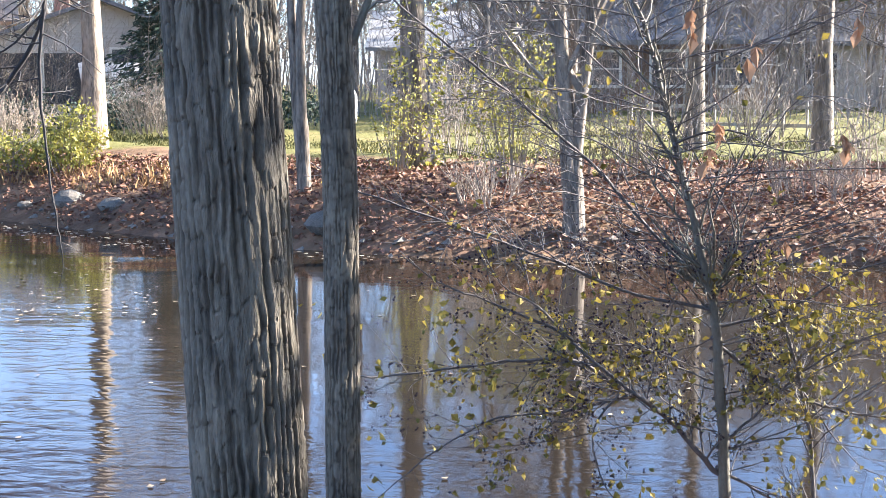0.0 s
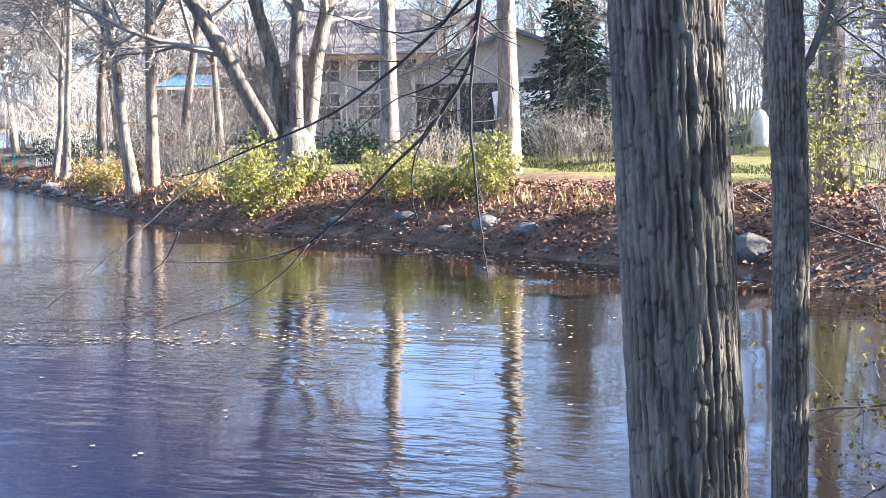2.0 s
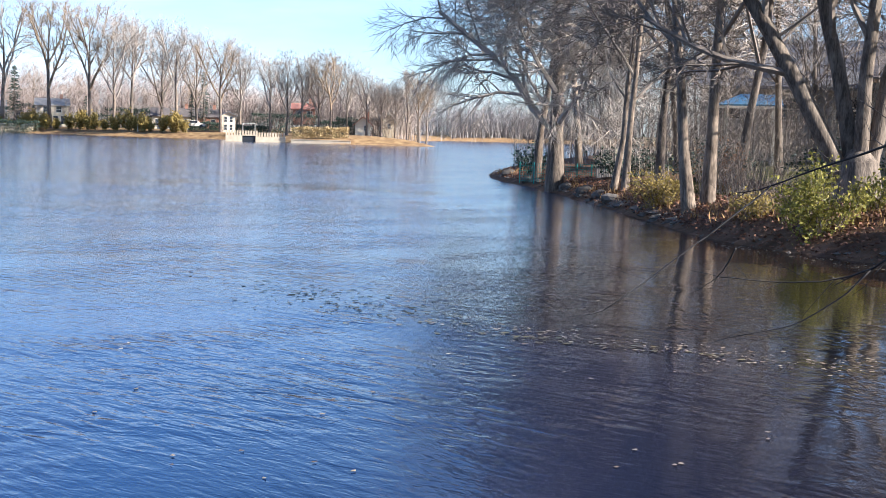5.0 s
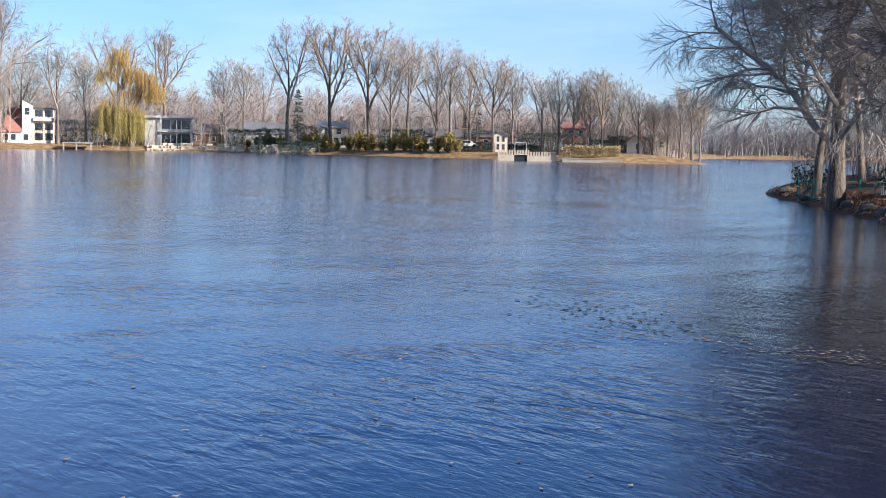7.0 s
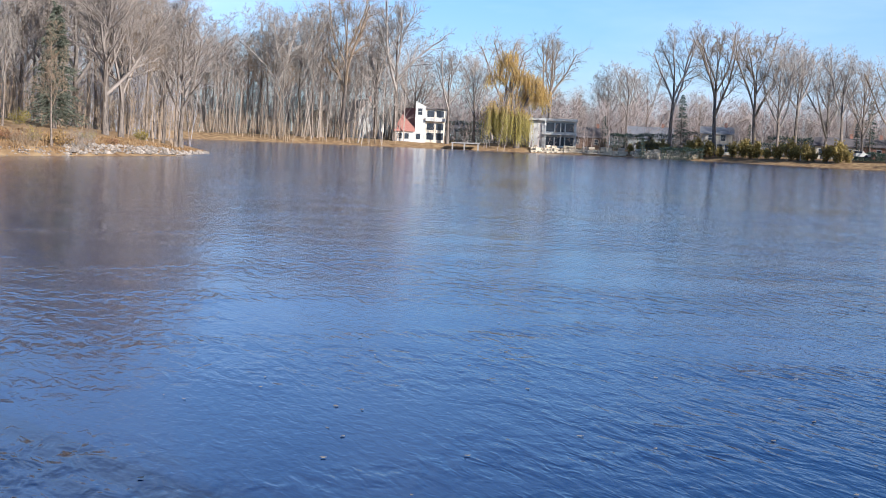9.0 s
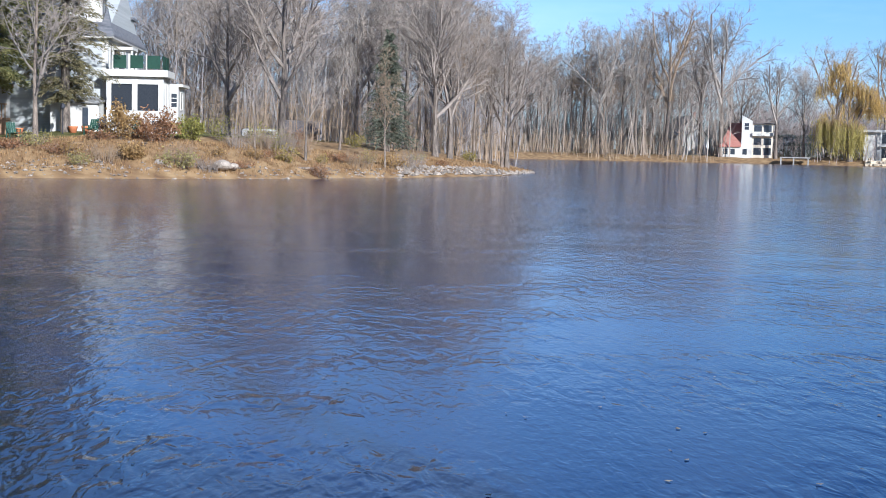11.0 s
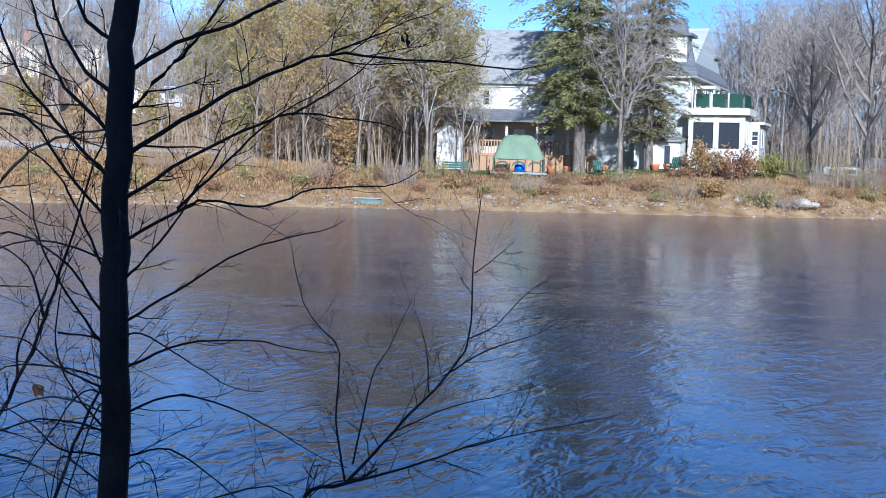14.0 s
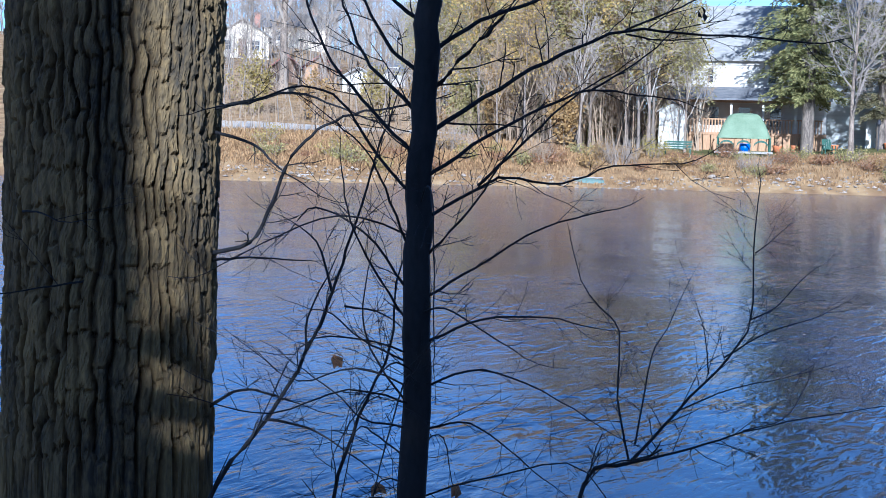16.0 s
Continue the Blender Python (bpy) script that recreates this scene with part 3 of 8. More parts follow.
def side_dir(d, angle, turn):
    """d leaned by angle towards the side given by turn."""
    a = d.orthogonal().normalized()
    b = d.cross(a)
    return (d * math.cos(angle) + (a * math.cos(turn) + b * math.sin(turn)) * math.sin(angle)).normalized()


def grow(bd, rng, p, d, length, rad, level, cfg, tips=None):
    """One limb and, further on, its branches and twigs. cfg: for each level count, ratio, angle, lift, wander."""
    count, ratio, angle, lift, wander = cfg[level]
    last = level == len(cfg) - 1
    segs = 1 if last or (bd.thin and level > 1) else (2 if level > 1 else 3 if level else 5)
    pts, cur = [p], p
    for i in range(segs):
        d = (d + rand_dir(rng) * wander + UP * lift).normalized()
        cur = cur + d * (length / segs)
        pts.append(cur)
    if last:
        bd.spike(p, cur, rad)
        if tips is not None:
            tips.append((cur, d))
        return
    end = 0.45
    if bd.thin and level > 1:
        bd.spike(p, cur, rad * 1.1)
    radii = [rad * (1 - (1 - end) * i / segs) for i in range(segs + 1)]
    if not (bd.thin and level > 1):
        bd.tube(pts, radii, 3 if level else 5)
    turn = rng.uniform(0, 6.28)
    for k in range(count):
        f = 0.25 + 0.75 * (k + rng.random()) / count if level else 0.2 + 0.8 * (k + rng.random()) / count
        x = f * segs
        i = min(int(x), segs - 1)
        q = pts[i].lerp(pts[i + 1], x - i)
        dd = (pts[i + 1] - pts[i]).normalized()
        turn += 2.4 + rng.uniform(-0.5, 0.5)
        grow(bd, rng, q, side_dir(dd, radians(angle) * rng.uniform(0.7, 1.25), turn), length * ratio * rng.uniform(0.7, 1.15) * (1.15 - 0.4 * f), max(rad * (1 - 0.55 * f) * 0.55, TWIG_R), level + 1, cfg, tips)


def trunk_pts(h, lean, rng, n=7, bend=0.03):
    pts, x, y = [], 0.0, 0.0
    for i in range(n):
        t = i / (n - 1)
        pts.append(Vector((lean[0] * t + x, lean[1] * t + y, h * t - 0.15 * (i == 0))))
        x += rng.uniform(-bend, bend) * h / n * 2
        y += rng.uniform(-bend, bend) * h / n * 2
    return pts


def limb_cfg(twig=8, spread=48, lift=0.10, n1=7, n2=6):
    return [(n1, 0.52, spread, lift, 0.16), (n2, 0.50, 45, lift * 0.8, 0.18), (twig, 0.55, 42, lift * 0.5, 0.22), (0, 0, 0, 0.0, 0.2)]


def bare_tree(name, seed, h, rad, bark, twigs, label, stems=1, clear=0.35, limbs=8, spread=42, cfg=None, lean=(0, 0), fork=None, group="", limb_len=0.42, stout=0.5, far=0.0, leaves=None, bend=0.03):
    """A leafless tree: trunk, and a crown of limbs, branches and twigs. fork: stems that part near the ground."""
    rng = random.Random(seed)
    root = thing(name, 0, 0, 0, 0, label, "tree", group)
    tb, cb = Build(), Build()
    cb.thin = far
    cfg = cfg or limb_cfg()
    bases, tips = [], [] if leaves else None
    if fork:
        low = [Vector((0, 0, -0.25)), Vector((0, 0, 0.05)), Vector((0, 0, 0.45)), Vector((0, 0, 0.95)), Vector((0, 0, 1.25))]
        tb.tube(low, [rad * 1.5, rad * 1.15, rad * 0.95, rad * 0.8, rad * 0.35], 12)
        for fx, fy, fh, fr in fork:
            s = trunk_pts(fh, (fx, fy), rng, 8, 0.035)
            s = [Vector((v.x + fx * 0.03, v.y + fy * 0.05, v.z + 0.35)) for v in s]
            rd = [fr * (1 - 0.6 * i / 7) for i in range(8)]
            tb.tube(s, rd, 8)
            bases.append((s, rd))
    else:
        s = trunk_pts(h * 0.8, lean, rng, 7, bend)
        rd = [rad * (1.35 if i == 0 else 1 - 0.75 * (i / 6) ** 1.1) for i in range(7)]
        tb.tube(s, rd, 9)
        bases.append((s, rd))
    for s, rd in bases:
        n = len(s) - 1
        turn = rng.uniform(0, 6.28)
        for k in range(limbs):
            f = clear + (1 - clear) * (k + rng.random() * 0.8) / limbs
            x = min(f, 0.999) * n
            i = int(x)
            q = s[i].lerp(s[i + 1], x - i)
            dd = (s[i + 1] - s[i]).normalized()
            turn += 2.4 + rng.uniform(-0.4, 0.4)
            ln_ = h * limb_len * (1.1 - 0.55 * (f - clear) / (1 - clear)) * rng.uniform(0.75, 1.15)
            grow(cb, rng, q, side_dir(dd, radians(spread) * rng.uniform(0.7, 1.2), turn), ln_, rd[i] * stout, 0, cfg, tips)
        grow(cb, rng, s[-1], (s[-1] - s[-2]).normalized(), h * 0.28, rd[-1], 0, cfg, tips)
    part("trunk", tb, bark, root, smooth=True)
    part("crown", cb, twigs, root)
    if leaves:
        material, size, share = leaves
        lb = Build()
        for p, d in tips:
            if rng.random() < share:
                lb.leaf(p + rand_dir(rng) * size, d + rand_dir(rng) * 0.8 - UP * 0.3, size * rng.uniform(0.6, 1.3), rng, 0.65)
        tagged(part("leaves", lb, material, root), kind="stuff")
    return root


def put(root, x, y, z=None, turn=0, scale=1.0):
    """Stand a thing on the ground."""
    root.matrix_world = pose(x, y, gz(x, y) - 0.03 if z is None else z, 0, 0, turn) @ Matrix.Scale(scale, 4)
    return root


def again(root, x, y, turn, scale, label=""):
    """Another of the same kind, turned and sized anew."""
    ob = copy_thing(root, Matrix.Identity(4))
    put(ob, x, y, None, turn, scale)
    return tagged(ob, label)


def fir(name, seed, h, w, material, label, rows=26, per=9, clump=16, low=0.08, full=0.0, spray=None, slender=0.34):
    """A spruce: trunk, and whorls of drooping boughs set with needle sprays."""
    rng = random.Random(seed)
    root = thing(name, 0, 0, 0, 0, label, "tree")
    tb, cb = Build(), Build()
    tb.tube([Vector((0, 0, -0.2)), Vector((0, 0, h * 0.5)), Vector((0, 0, h))], [0.020 * h, 0.012 * h, 0.01], 8)
    for k in range(rows):
        f = (k + rng.random() * 0.6) / rows
        z = h * (low + (1 - low) * f)
        taper = (1 - f) ** 0.8 if not full else min(1.0, 0.55 + f * 2.2) * min(1.0, (1 - f) / (1 - full)) ** 0.75
        reach = w * 0.5 * taper * rng.uniform(0.7, 1.15) + 0.1
        for j in range(per):
            a = 6.283 * (j + rng.random()) / per
            ln_ = reach * rng.uniform(0.55, 1.15)
            z = h * (low + (1 - low) * f) + rng.uniform(-0.3, 0.3)
            o = Vector((math.cos(a), math.sin(a), 0))
            tip = Vector((0, 0, z)) + o * ln_ + Vector((0, 0, -0.22 * ln_ + rng.uniform(-0.1, 0.15)))
            root_p = Vector((0, 0, z))
            cb.tube([root_p, tip], [0.03, 0.008], 3)
            side_ = o.cross(UP)
            for c in range(clump):
                t = 0.12 + 0.88 * (c + rng.random()) / clump
                v_ = rng.uniform(-1, 1)
                p = root_p.lerp(tip, t) + side_ * v_ * ln_ * 0.30 * (1.1 - t) + UP * (0.10 * ln_ * math.sin(3.1 * t) - rng.random() ** 2 * 0.22 * (0.6 + 0.4 * ln_))
                d = o * 0.7 + side_ * v_ * 1.1 + UP * rng.uniform(-0.9, 0.05) + rand_dir(rng) * 0.3
                cb.leaf(p, d, (spray or 0.22 + 0.06 * h / 10) * rng.uniform(0.7, 1.4) * (1.15 - 0.35 * t), rng, slender)
    part("trunk", tb, M_BARK, root, smooth=True)
    part("crown", cb, material, root)
    return root


def bush(name, seed, w, d, h, leaf, material, label, leaves=1400, stems=26, stem_mat=None, category="bush", thick=0.008):
    """A shrub: stems from one foot, with leaves in clumps along them; its outline stays uneven."""
    rng = random.Random(seed)
    root = thing(name, 0, 0, 0, 0, label, category)
    sb, lb = Build(), Build()
    per = max(1, leaves // stems)
    for k in range(stems):
        a, q = rng.uniform(0, 6.283), math.sqrt(rng.random())
        top = Vector((math.cos(a) * q * w * 0.5, math.sin(a) * q * d * 0.5, h * (1 - 0.45 * q * q) * rng.uniform(0.55, 1.08)))
        foot = Vector((top.x * 0.25, top.y * 0.25, -0.1))
        mid = foot.lerp(top, 0.55) + Vector((rng.uniform(-0.1, 0.1), rng.uniform(-0.1, 0.1), 0.12 * h))
        sb.tube([foot, mid, top], [thick, thick * 0.7, thick * 0.3], 3)
        for s in range(4):
            t = rng.uniform(0.3, 0.95)
            p = foot.lerp(mid, t / 0.55) if t < 0.55 else mid.lerp(top, (t - 0.55) / 0.45)
            sb.tube([p, p + (rand_dir(rng) + UP * 0.4) * 0.18 * h], [thick * 0.5, thick * 0.2], 3)
        for j in range(per):
            t = rng.random() ** 0.6
            p = foot.lerp(mid, t / 0.55) if t < 0.55 else mid.lerp(top, (t - 0.55) / 0.45)
            p = p + rand_dir(rng) * rng.uniform(0.02, 0.16) * max(w, h) * 0.8
            if p.z < 0.02:
                continue
            lb.leaf(p, rand_dir(rng) + UP * 0.2, leaf * rng.uniform(0.6, 1.3), rng, 0.65)
    tagged(part("stems", sb, stem_mat or M_TWIG, root), kind="stuff")
    if leaves:
        tagged(part("leaves", lb, material, root), kind="stuff")
    return root


def thicket(name, seed, w, h, n, material, label, category="brush"):
    """A leafless bush of many thin arching shoots."""
    rng = random.Random(seed)
    bd = Build()
    bd.thin = 0.37
    for k in range(n):
        a, q = rng.uniform(0, 6.283), math.sqrt(rng.random()) * w * 0.5
        p = Vector((math.cos(a) * q * 0.7, math.sin(a) * q * 0.7, -0.05))
        d = (UP * 1.6 + Vector((math.cos(a), math.sin(a), 0)) * rng.uniform(0, 0.9)).normalized()
        grow(bd, rng, p, d, h * rng.uniform(0.5, 1.0), 0.012, 0, [(5, 0.5, 38, 0.05, 0.15), (3, 0.5, 40, 0.0, 0.2), (0, 0, 0, 0, 0.2)])
    ob = new(name, bd.mesh(name, material))
    return tagged(ob, label, category)


# -- left bank --
TWIG_R = 0.013
t = bare_tree("maple_tree", 11, 13, 0.55, M_BARK, M_TWIG, "big multi-stemmed bare maple at the edge of the lawn", fork=[(-4.6, -0.6, 8.0, 0.23), (-2.0, 0.9, 9, 0.21), (0.2, -0.5, 9, 0.19), (1.7, 0.4, 8.5, 0.22)], clear=0.30, limbs=8, limb_len=0.34, far=0.33, cfg=limb_cfg(13, 50, 0.04, 9, 8))
put(t, *spot(S1, 27.2, 32), turn=27)
t = bare_tree("ash_tree", 12, 13, 0.20, M_BARK_PALE, M_TWIG, "straight sunlit ash trunk behind yellow bushes", clear=0.36, limbs=10, far=0.33, cfg=limb_cfg(13, 50, 0.05, 9, 8))
put(t, *spot(S1, 23.3, 28))
t = bare_tree("ash_tree", 13, 14, 0.25, M_BARK_PALE, M_TWIG, "straight pale ash with a low side limb", clear=0.26, limbs=10, far=0.33, cfg=limb_cfg(13, 50, 0.05, 9, 8))
put(t, *spot(S1, 18.4, 29.5), turn=200)
t = bare_tree("birch_tree", 14, 12, 0.15, M_BARK_PALE, M_TWIG, "slender leaning pale trunk, one of a pair", clear=0.4, lean=(-0.9, 0.2))
put(t, *spot(S1, 33.8, 34), turn=33)
t = bare_tree("birch_tree", 15, 12, 0.16, M_BARK_PALE, M_TWIG, "slender upright pale trunk, one of a pair", clear=0.4, lean=(-0.15, 0.2))
put(t, *spot(S1, 33.1, 34.6), turn=33)
TWIG_R = 0.008
t = bare_tree("willow_tree", 16, 16.5, 0.30, M_BARK, M_TWIG_PALE, "wide drooping bare tree at the tip of the bank", clear=0.12, limbs=18, spread=44, limb_len=0.34, stout=0.42, far=0.33, cfg=[(14, 0.46, 48, 0.07, 0.26), (13, 0.55, 48, -0.06, 0.28), (20, 0.72, 44, -0.22, 0.30), (0, 0, 0, -0.22, 0.25)])
put(t, *spot(S3, 39.3, 52), turn=120)
TWIG_R = 0.013
for k, (az, r, h, rad, sd_) in enumerate([(36.4, 44, 14, 0.11, 21), (36.9, 45, 13, 0.10, 22), (40.1, 58, 15, 0.17, 23), (38.3, 60, 16, 0.14, 25), (35.0, 47, 16, 0.14, 26), (34.2, 52, 17, 0.15, 27), (31.8, 46, 16, 0.15, 28), (30.2, 52, 16, 0.14, 29)]):
    t = bare_tree("bank_tree", sd_, h, rad, M_BARK_PALE if k < 4 else M_BARK, M_TWIG_PALE if k in (2, 3, 4) else M_TWIG, "bare tree in the strip of wood along the bank", clear=0.24, limbs=12, spread=48, group="trees along the bank", limb_len=0.36, lean=(1.7 * math.sin(k * 2.3), 1.2 * math.cos(k * 1.7)), far=0.33, cfg=limb_cfg(13, 52, 0.03, 9, 8))
    put(t, *spot(S3, az, r), turn=k * 70)
ivy_tree = bare_tree("ivy_tree", 31, 13, 0.24, M_BARK, M_TWIG, "stout bare tree with ivy round its foot", clear=0.34, limbs=13, limb_len=0.42, far=0.33, cfg=limb_cfg(12, 50, 0.05, 8, 8))
put(ivy_tree, *spot(S0, 5.3, 22.5), turn=5.3)
bd = Build()
bd.tube([Vector(c) for c in ((0.0, 0, 3.1), (0.35, -0.05, 3.45), (0.75, -0.1, 3.42), (1.1, -0.15, 3.08), (1.35, -0.15, 3.0), (1.6, -0.1, 3.3), (2.1, -0.1, 3.35), (2.7, 0, 3.7))], [0.13, 0.11, 0.10, 0.085, 0.08, 0.06, 0.045, 0.02], 8)
bd.tube([Vector(c) for c in ((1.12, -0.15, 3.05), (1.25, -0.2, 2.7), (1.2, -0.2, 2.45))], [0.06, 0.045, 0.02], 6)
part("crooked_limb", bd, M_BARK, ivy_tree, smooth=True)
t = bare_tree("alder_tree", 32, 9, 0.15, M_BARK, M_TWIG, "crooked tree leaning at the water's edge", clear=0.25, limbs=8, lean=(0.1, 0), limb_len=0.3, fork=[(-0.25, 0.1, 6, 0.11), (0.35, -0.1, 6, 0.10), (0.1, 0.3, 5.5, 0.08)])
put(t, *spot(S0, -1.2, 17.55), z=0.02, turn=10)
t = bare_tree("bank_tree", 33, 14, 0.17, M_BARK, M_TWIG, "bare tree on the lawn behind the bank", clear=0.34, limbs=13, group="trees on the lawn", limb_len=0.40, far=0.33, cfg=limb_cfg(9, 50, 0.05, 8, 7))
put(t, *spot(S0, -6.1, 26.5))
# added copies, mostly out of view: dense crowns to shade the lawn and darken reflections
for az, r, turn, sc in ((-11.2, 26, 80, 1.0), (-15.6, 24, 200, 0.95), (-20, 25, 30, 1.0)):
    again(t, *spot(S0, az, r), turn, sc)
t = bare_tree("alder_tree", 34, 9, 0.1, M_BARK, M_TWIG, "thin two-stemmed tree on the leafy bank", fork=[(-0.6, 0.1, 7, 0.085), (0.15, 0.1, 7, 0.085)], clear=0.4, limbs=5, limb_len=0.26)
put(t, *spot(S0, 10.1, 20.2), turn=10)
for k, (az, r, sd_) in enumerate([(12.5, 40, 41), (8.0, 48, 42), (2.5, 44, 43), (-0.8, 54, 44), (-3.2, 58, 45), (-8.5, 62, 46), (-11, 60, 47), (-13.5, 62, 48), (15.8, 58, 49), (21, 70, 50), (25, 78, 51), (29, 72, 52), (33, 66, 53)]):
    t = bare_tree("garden_tree", sd_, 9.5 + (k % 3), 0.13 + 0.02 * (k % 3), M_BARK, M_TWIG, "bare tree between the houses", clear=0.22, limbs=10, group="garden trees", far=0.29, cfg=limb_cfg(11, 48, 0.08, 8, 7))
    put(t, *spot(S0, az, r), turn=k * 50)

# -- pool of trees for the far banks --
TWIG_R = 0.014
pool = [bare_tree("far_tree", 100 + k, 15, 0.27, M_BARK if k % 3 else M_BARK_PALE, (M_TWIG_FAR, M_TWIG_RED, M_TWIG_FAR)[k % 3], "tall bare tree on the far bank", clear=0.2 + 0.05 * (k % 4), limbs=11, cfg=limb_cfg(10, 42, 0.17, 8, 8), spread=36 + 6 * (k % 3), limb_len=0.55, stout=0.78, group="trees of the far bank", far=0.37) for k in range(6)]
TWIG_R = 0.011
# vase-shaped elms: a clear trunk that parts into a few rising limbs
VASE = [(10, 0.38, 44, 0.08, 0.20), (8, 0.5, 46, 0.06, 0.25), (11, 0.6, 44, 0.03, 0.25), (0, 0, 0, 0.0, 0.2)]
elms = [bare_tree("elm_tree", 140 + k, 15, 0.30, M_BARK if k else M_BARK_PALE, (M_TWIG_FAR, M_TWIG_TAN, M_TWIG_FAR)[k], "tall vase-shaped bare elm on the far bank", clear=0.36 + 0.06 * k, limbs=5 + k, cfg=VASE, spread=20 + 5 * k, limb_len=0.62, stout=0.85, group="elms of the far bank", far=0.41) for k in range(3)]
TWIG_R = 0.016
slim = [bare_tree("wood_tree", 120 + k, 14, 0.15, M_BARK_PALE if k != 1 else M_BARK, (M_TWIG_RED, M_TWIG_FAR, M_TWIG_TAN, M_TWIG_FAR)[k], "slim bare tree in the riverside wood", clear=0.4, limbs=8, spread=30, group="trees of the riverside wood", limb_len=0.30, far=0.53, cfg=limb_cfg(9, 46, 0.10, 7, 6)) for k in range(4)]
# thicket trees, some still in dull leaf
LEAFY = [(7, 0.50, 40, 0.14, 0.16), (6, 0.5, 44, 0.08, 0.2), (9, 0.55, 44, 0.04, 0.25), (0, 0, 0, 0.0, 0.2)]
leafy = [bare_tree("thicket_tree", 160 + k, 14, 0.13, M_BARK_PALE if k % 2 else M_BARK, (M_TWIG_TAN, M_TWIG_RED, M_TWIG_TAN, M_TWIG_FAR)[k], "tall thin thicket tree with a few dull olive leaves", clear=0.22, limbs=9, spread=28, group="trees of the thicket", limb_len=0.34, far=0.47, cfg=LEAFY, leaves=((M_LEAF_DULL, M_LEAF_OLIVE, M_LEAF_GOLD, M_LEAF_DULL)[k], 0.215, (1.0, 1.0, 0.8, 0.9)[k])) for k in range(4)]
used = set()


def plant(kind, k, st, az, r, h, turn):
    src = kind[k % len(kind)]
    base = 14.0 if kind is slim or kind is leafy else 15.0
    x, y = spot(st, az, r)
    h *= 0.88
    if src in used:
        again(src, x, y, turn, h / base)
    else:
        used.add(src)
        put(src, x, y, None, turn, h / base)


rng = random.Random(5)
# far shore, bearing, distance and height
for k, (az, r, h) in enumerate([(61.8, 298, 26), (60.0, 292, 25), (58.4, 285, 24), (57.5, 280, 21), (56.8, 285, 22), (55.6, 290, 22), (55.0, 276, 20), (54.2, 284, 19), (53.2, 262, 17), (52.4, 262, 15.5), (51.2, 238, 13.5), (50.5, 240, 14), (49.9, 236, 13), (49.2, 236, 13.5),
                                (48.7, 232, 13), (48.0, 236, 12), (47.2, 232, 10.5), (46.6, 232, 9.5), (46.0, 230, 9), (45.5, 228, 11), (45.0, 228, 11.5), (44.7, 230, 10.5), (63.6, 345, 20), (64.4, 350, 20), (62.8, 352, 19), (66.8, 328, 25), (68.6, 370, 27), (69.9, 330, 20), (71.0, 320, 21), (73.2, 322, 32), (74.0, 330, 28), (72.4, 345, 22), (75.4, 316, 32), (76.3, 320, 30), (77.2, 318, 28), (78.2, 312, 28)]):
    plant(elms if k % 2 == 0 or h > 24 else pool, k // 2 if k % 2 == 0 else k, S7, az, r, h * 1.04, rng.uniform(0, 360))
for k in range(34):
    az = 44.9 + 27 * (k + rng.random()) / 34
    plant(pool if k % 2 else slim, k + k // 6, S7, az, np.interp(az, [45, 52, 60, 72], [250, 290, 340, 390]) + rng.uniform(0, 40), np.interp(az, [45, 50, 60, 72], [10, 12, 16, 17]) * rng.uniform(0.65, 1.05), rng.uniform(0, 360))
# wood beyond the inlet and on the headland
for k in range(46):
    az = 73.5 + 10.5 * (k + rng.random()) / 46
    plant(slim, k + k // 5, S11, az, np.interp(az, [73, 80, 85], [320, 305, 300]) + rng.uniform(0, 45), rng.uniform(22, 30), rng.uniform(0, 360))
for k, (az, r, h, kind) in enumerate([(91.3, 91, 15, 0), (84.9, 108, 15, 0), (84.3, 110, 13, 0), (83.3, 114, 13, 1), (82.6, 116, 14, 1), (82.1, 115, 14, 1), (81.9, 117, 13, 0), (87.0, 92, 8, 1), (90.3, 88, 8.5, 1), (92.4, 86, 7, 1), (88.9, 96, 9, 1), (93.5, 100, 13, 0)]):
    plant(pool if kind == 0 else slim, k * 3 + 1, S11, az, r, h, rng.uniform(0, 360))
for k in range(52):
    az = 82.5 + 14.5 * (k + rng.random()) / 52
    plant(slim if k % 4 else pool, k + k // 5, S11, az, np.interp(az, [82, 86, 97], [128, 118, 118]) + rng.uniform(0, 45), rng.uniform(13, 19), rng.uniform(0, 360))
# thicket beside the farmhouse
for k in range(30):
    az = 107.2 + 9.0 * (k + rng.random()) / 30
    r_ = rng.uniform(82, 104)
    plant(leafy, k * 3 + k // 4, S12, az, r_, rng.uniform(10.5, 14.8) * float(np.interp(az, [107, 108.5, 112, 116.5], [0.85, 1.0, 1.05, 0.85])), rng.uniform(0, 360))
for k in range(6):
    plant(leafy, k * 3, S12, 116.2 + 0.52 * k, rng.uniform(96, 112), rng.uniform(9.5, 12.5), rng.uniform(0, 360))
    az = 107.2 + 8.5 * (k + rng.random()) / 6
    plant(slim, k + k // 5, S12, az, rng.uniform(80, 90), rng.uniform(7.5, 11.0), rng.uniform(0, 360))
for k in range(26):
    az = 114.5 + 16 * (k + rng.random()) / 26
    plant((slim, pool, slim)[k % 3], k + k // 5, S12, az, rng.uniform(105, 190), rng.uniform(8, 14), rng.uniform(0, 360))
t = bare_tree("hill_tree", 202, 19, 0.38, M_BARK_PALE, M_TWIG_FAR, "tall sunlit tree on the slope above the lane", clear=0.35, limbs=9, spread=38, limb_len=0.36, far=0.31)
put(t, *spot(S16, 124.1, 118))
t = bare_tree("bank_tree", 201, 12, 0.16, M_BARK_PALE, M_TWIG, "lone pale bare tree before the big house", clear=0.25, limbs=11, spread=36, limb_len=0.40, far=0.31)
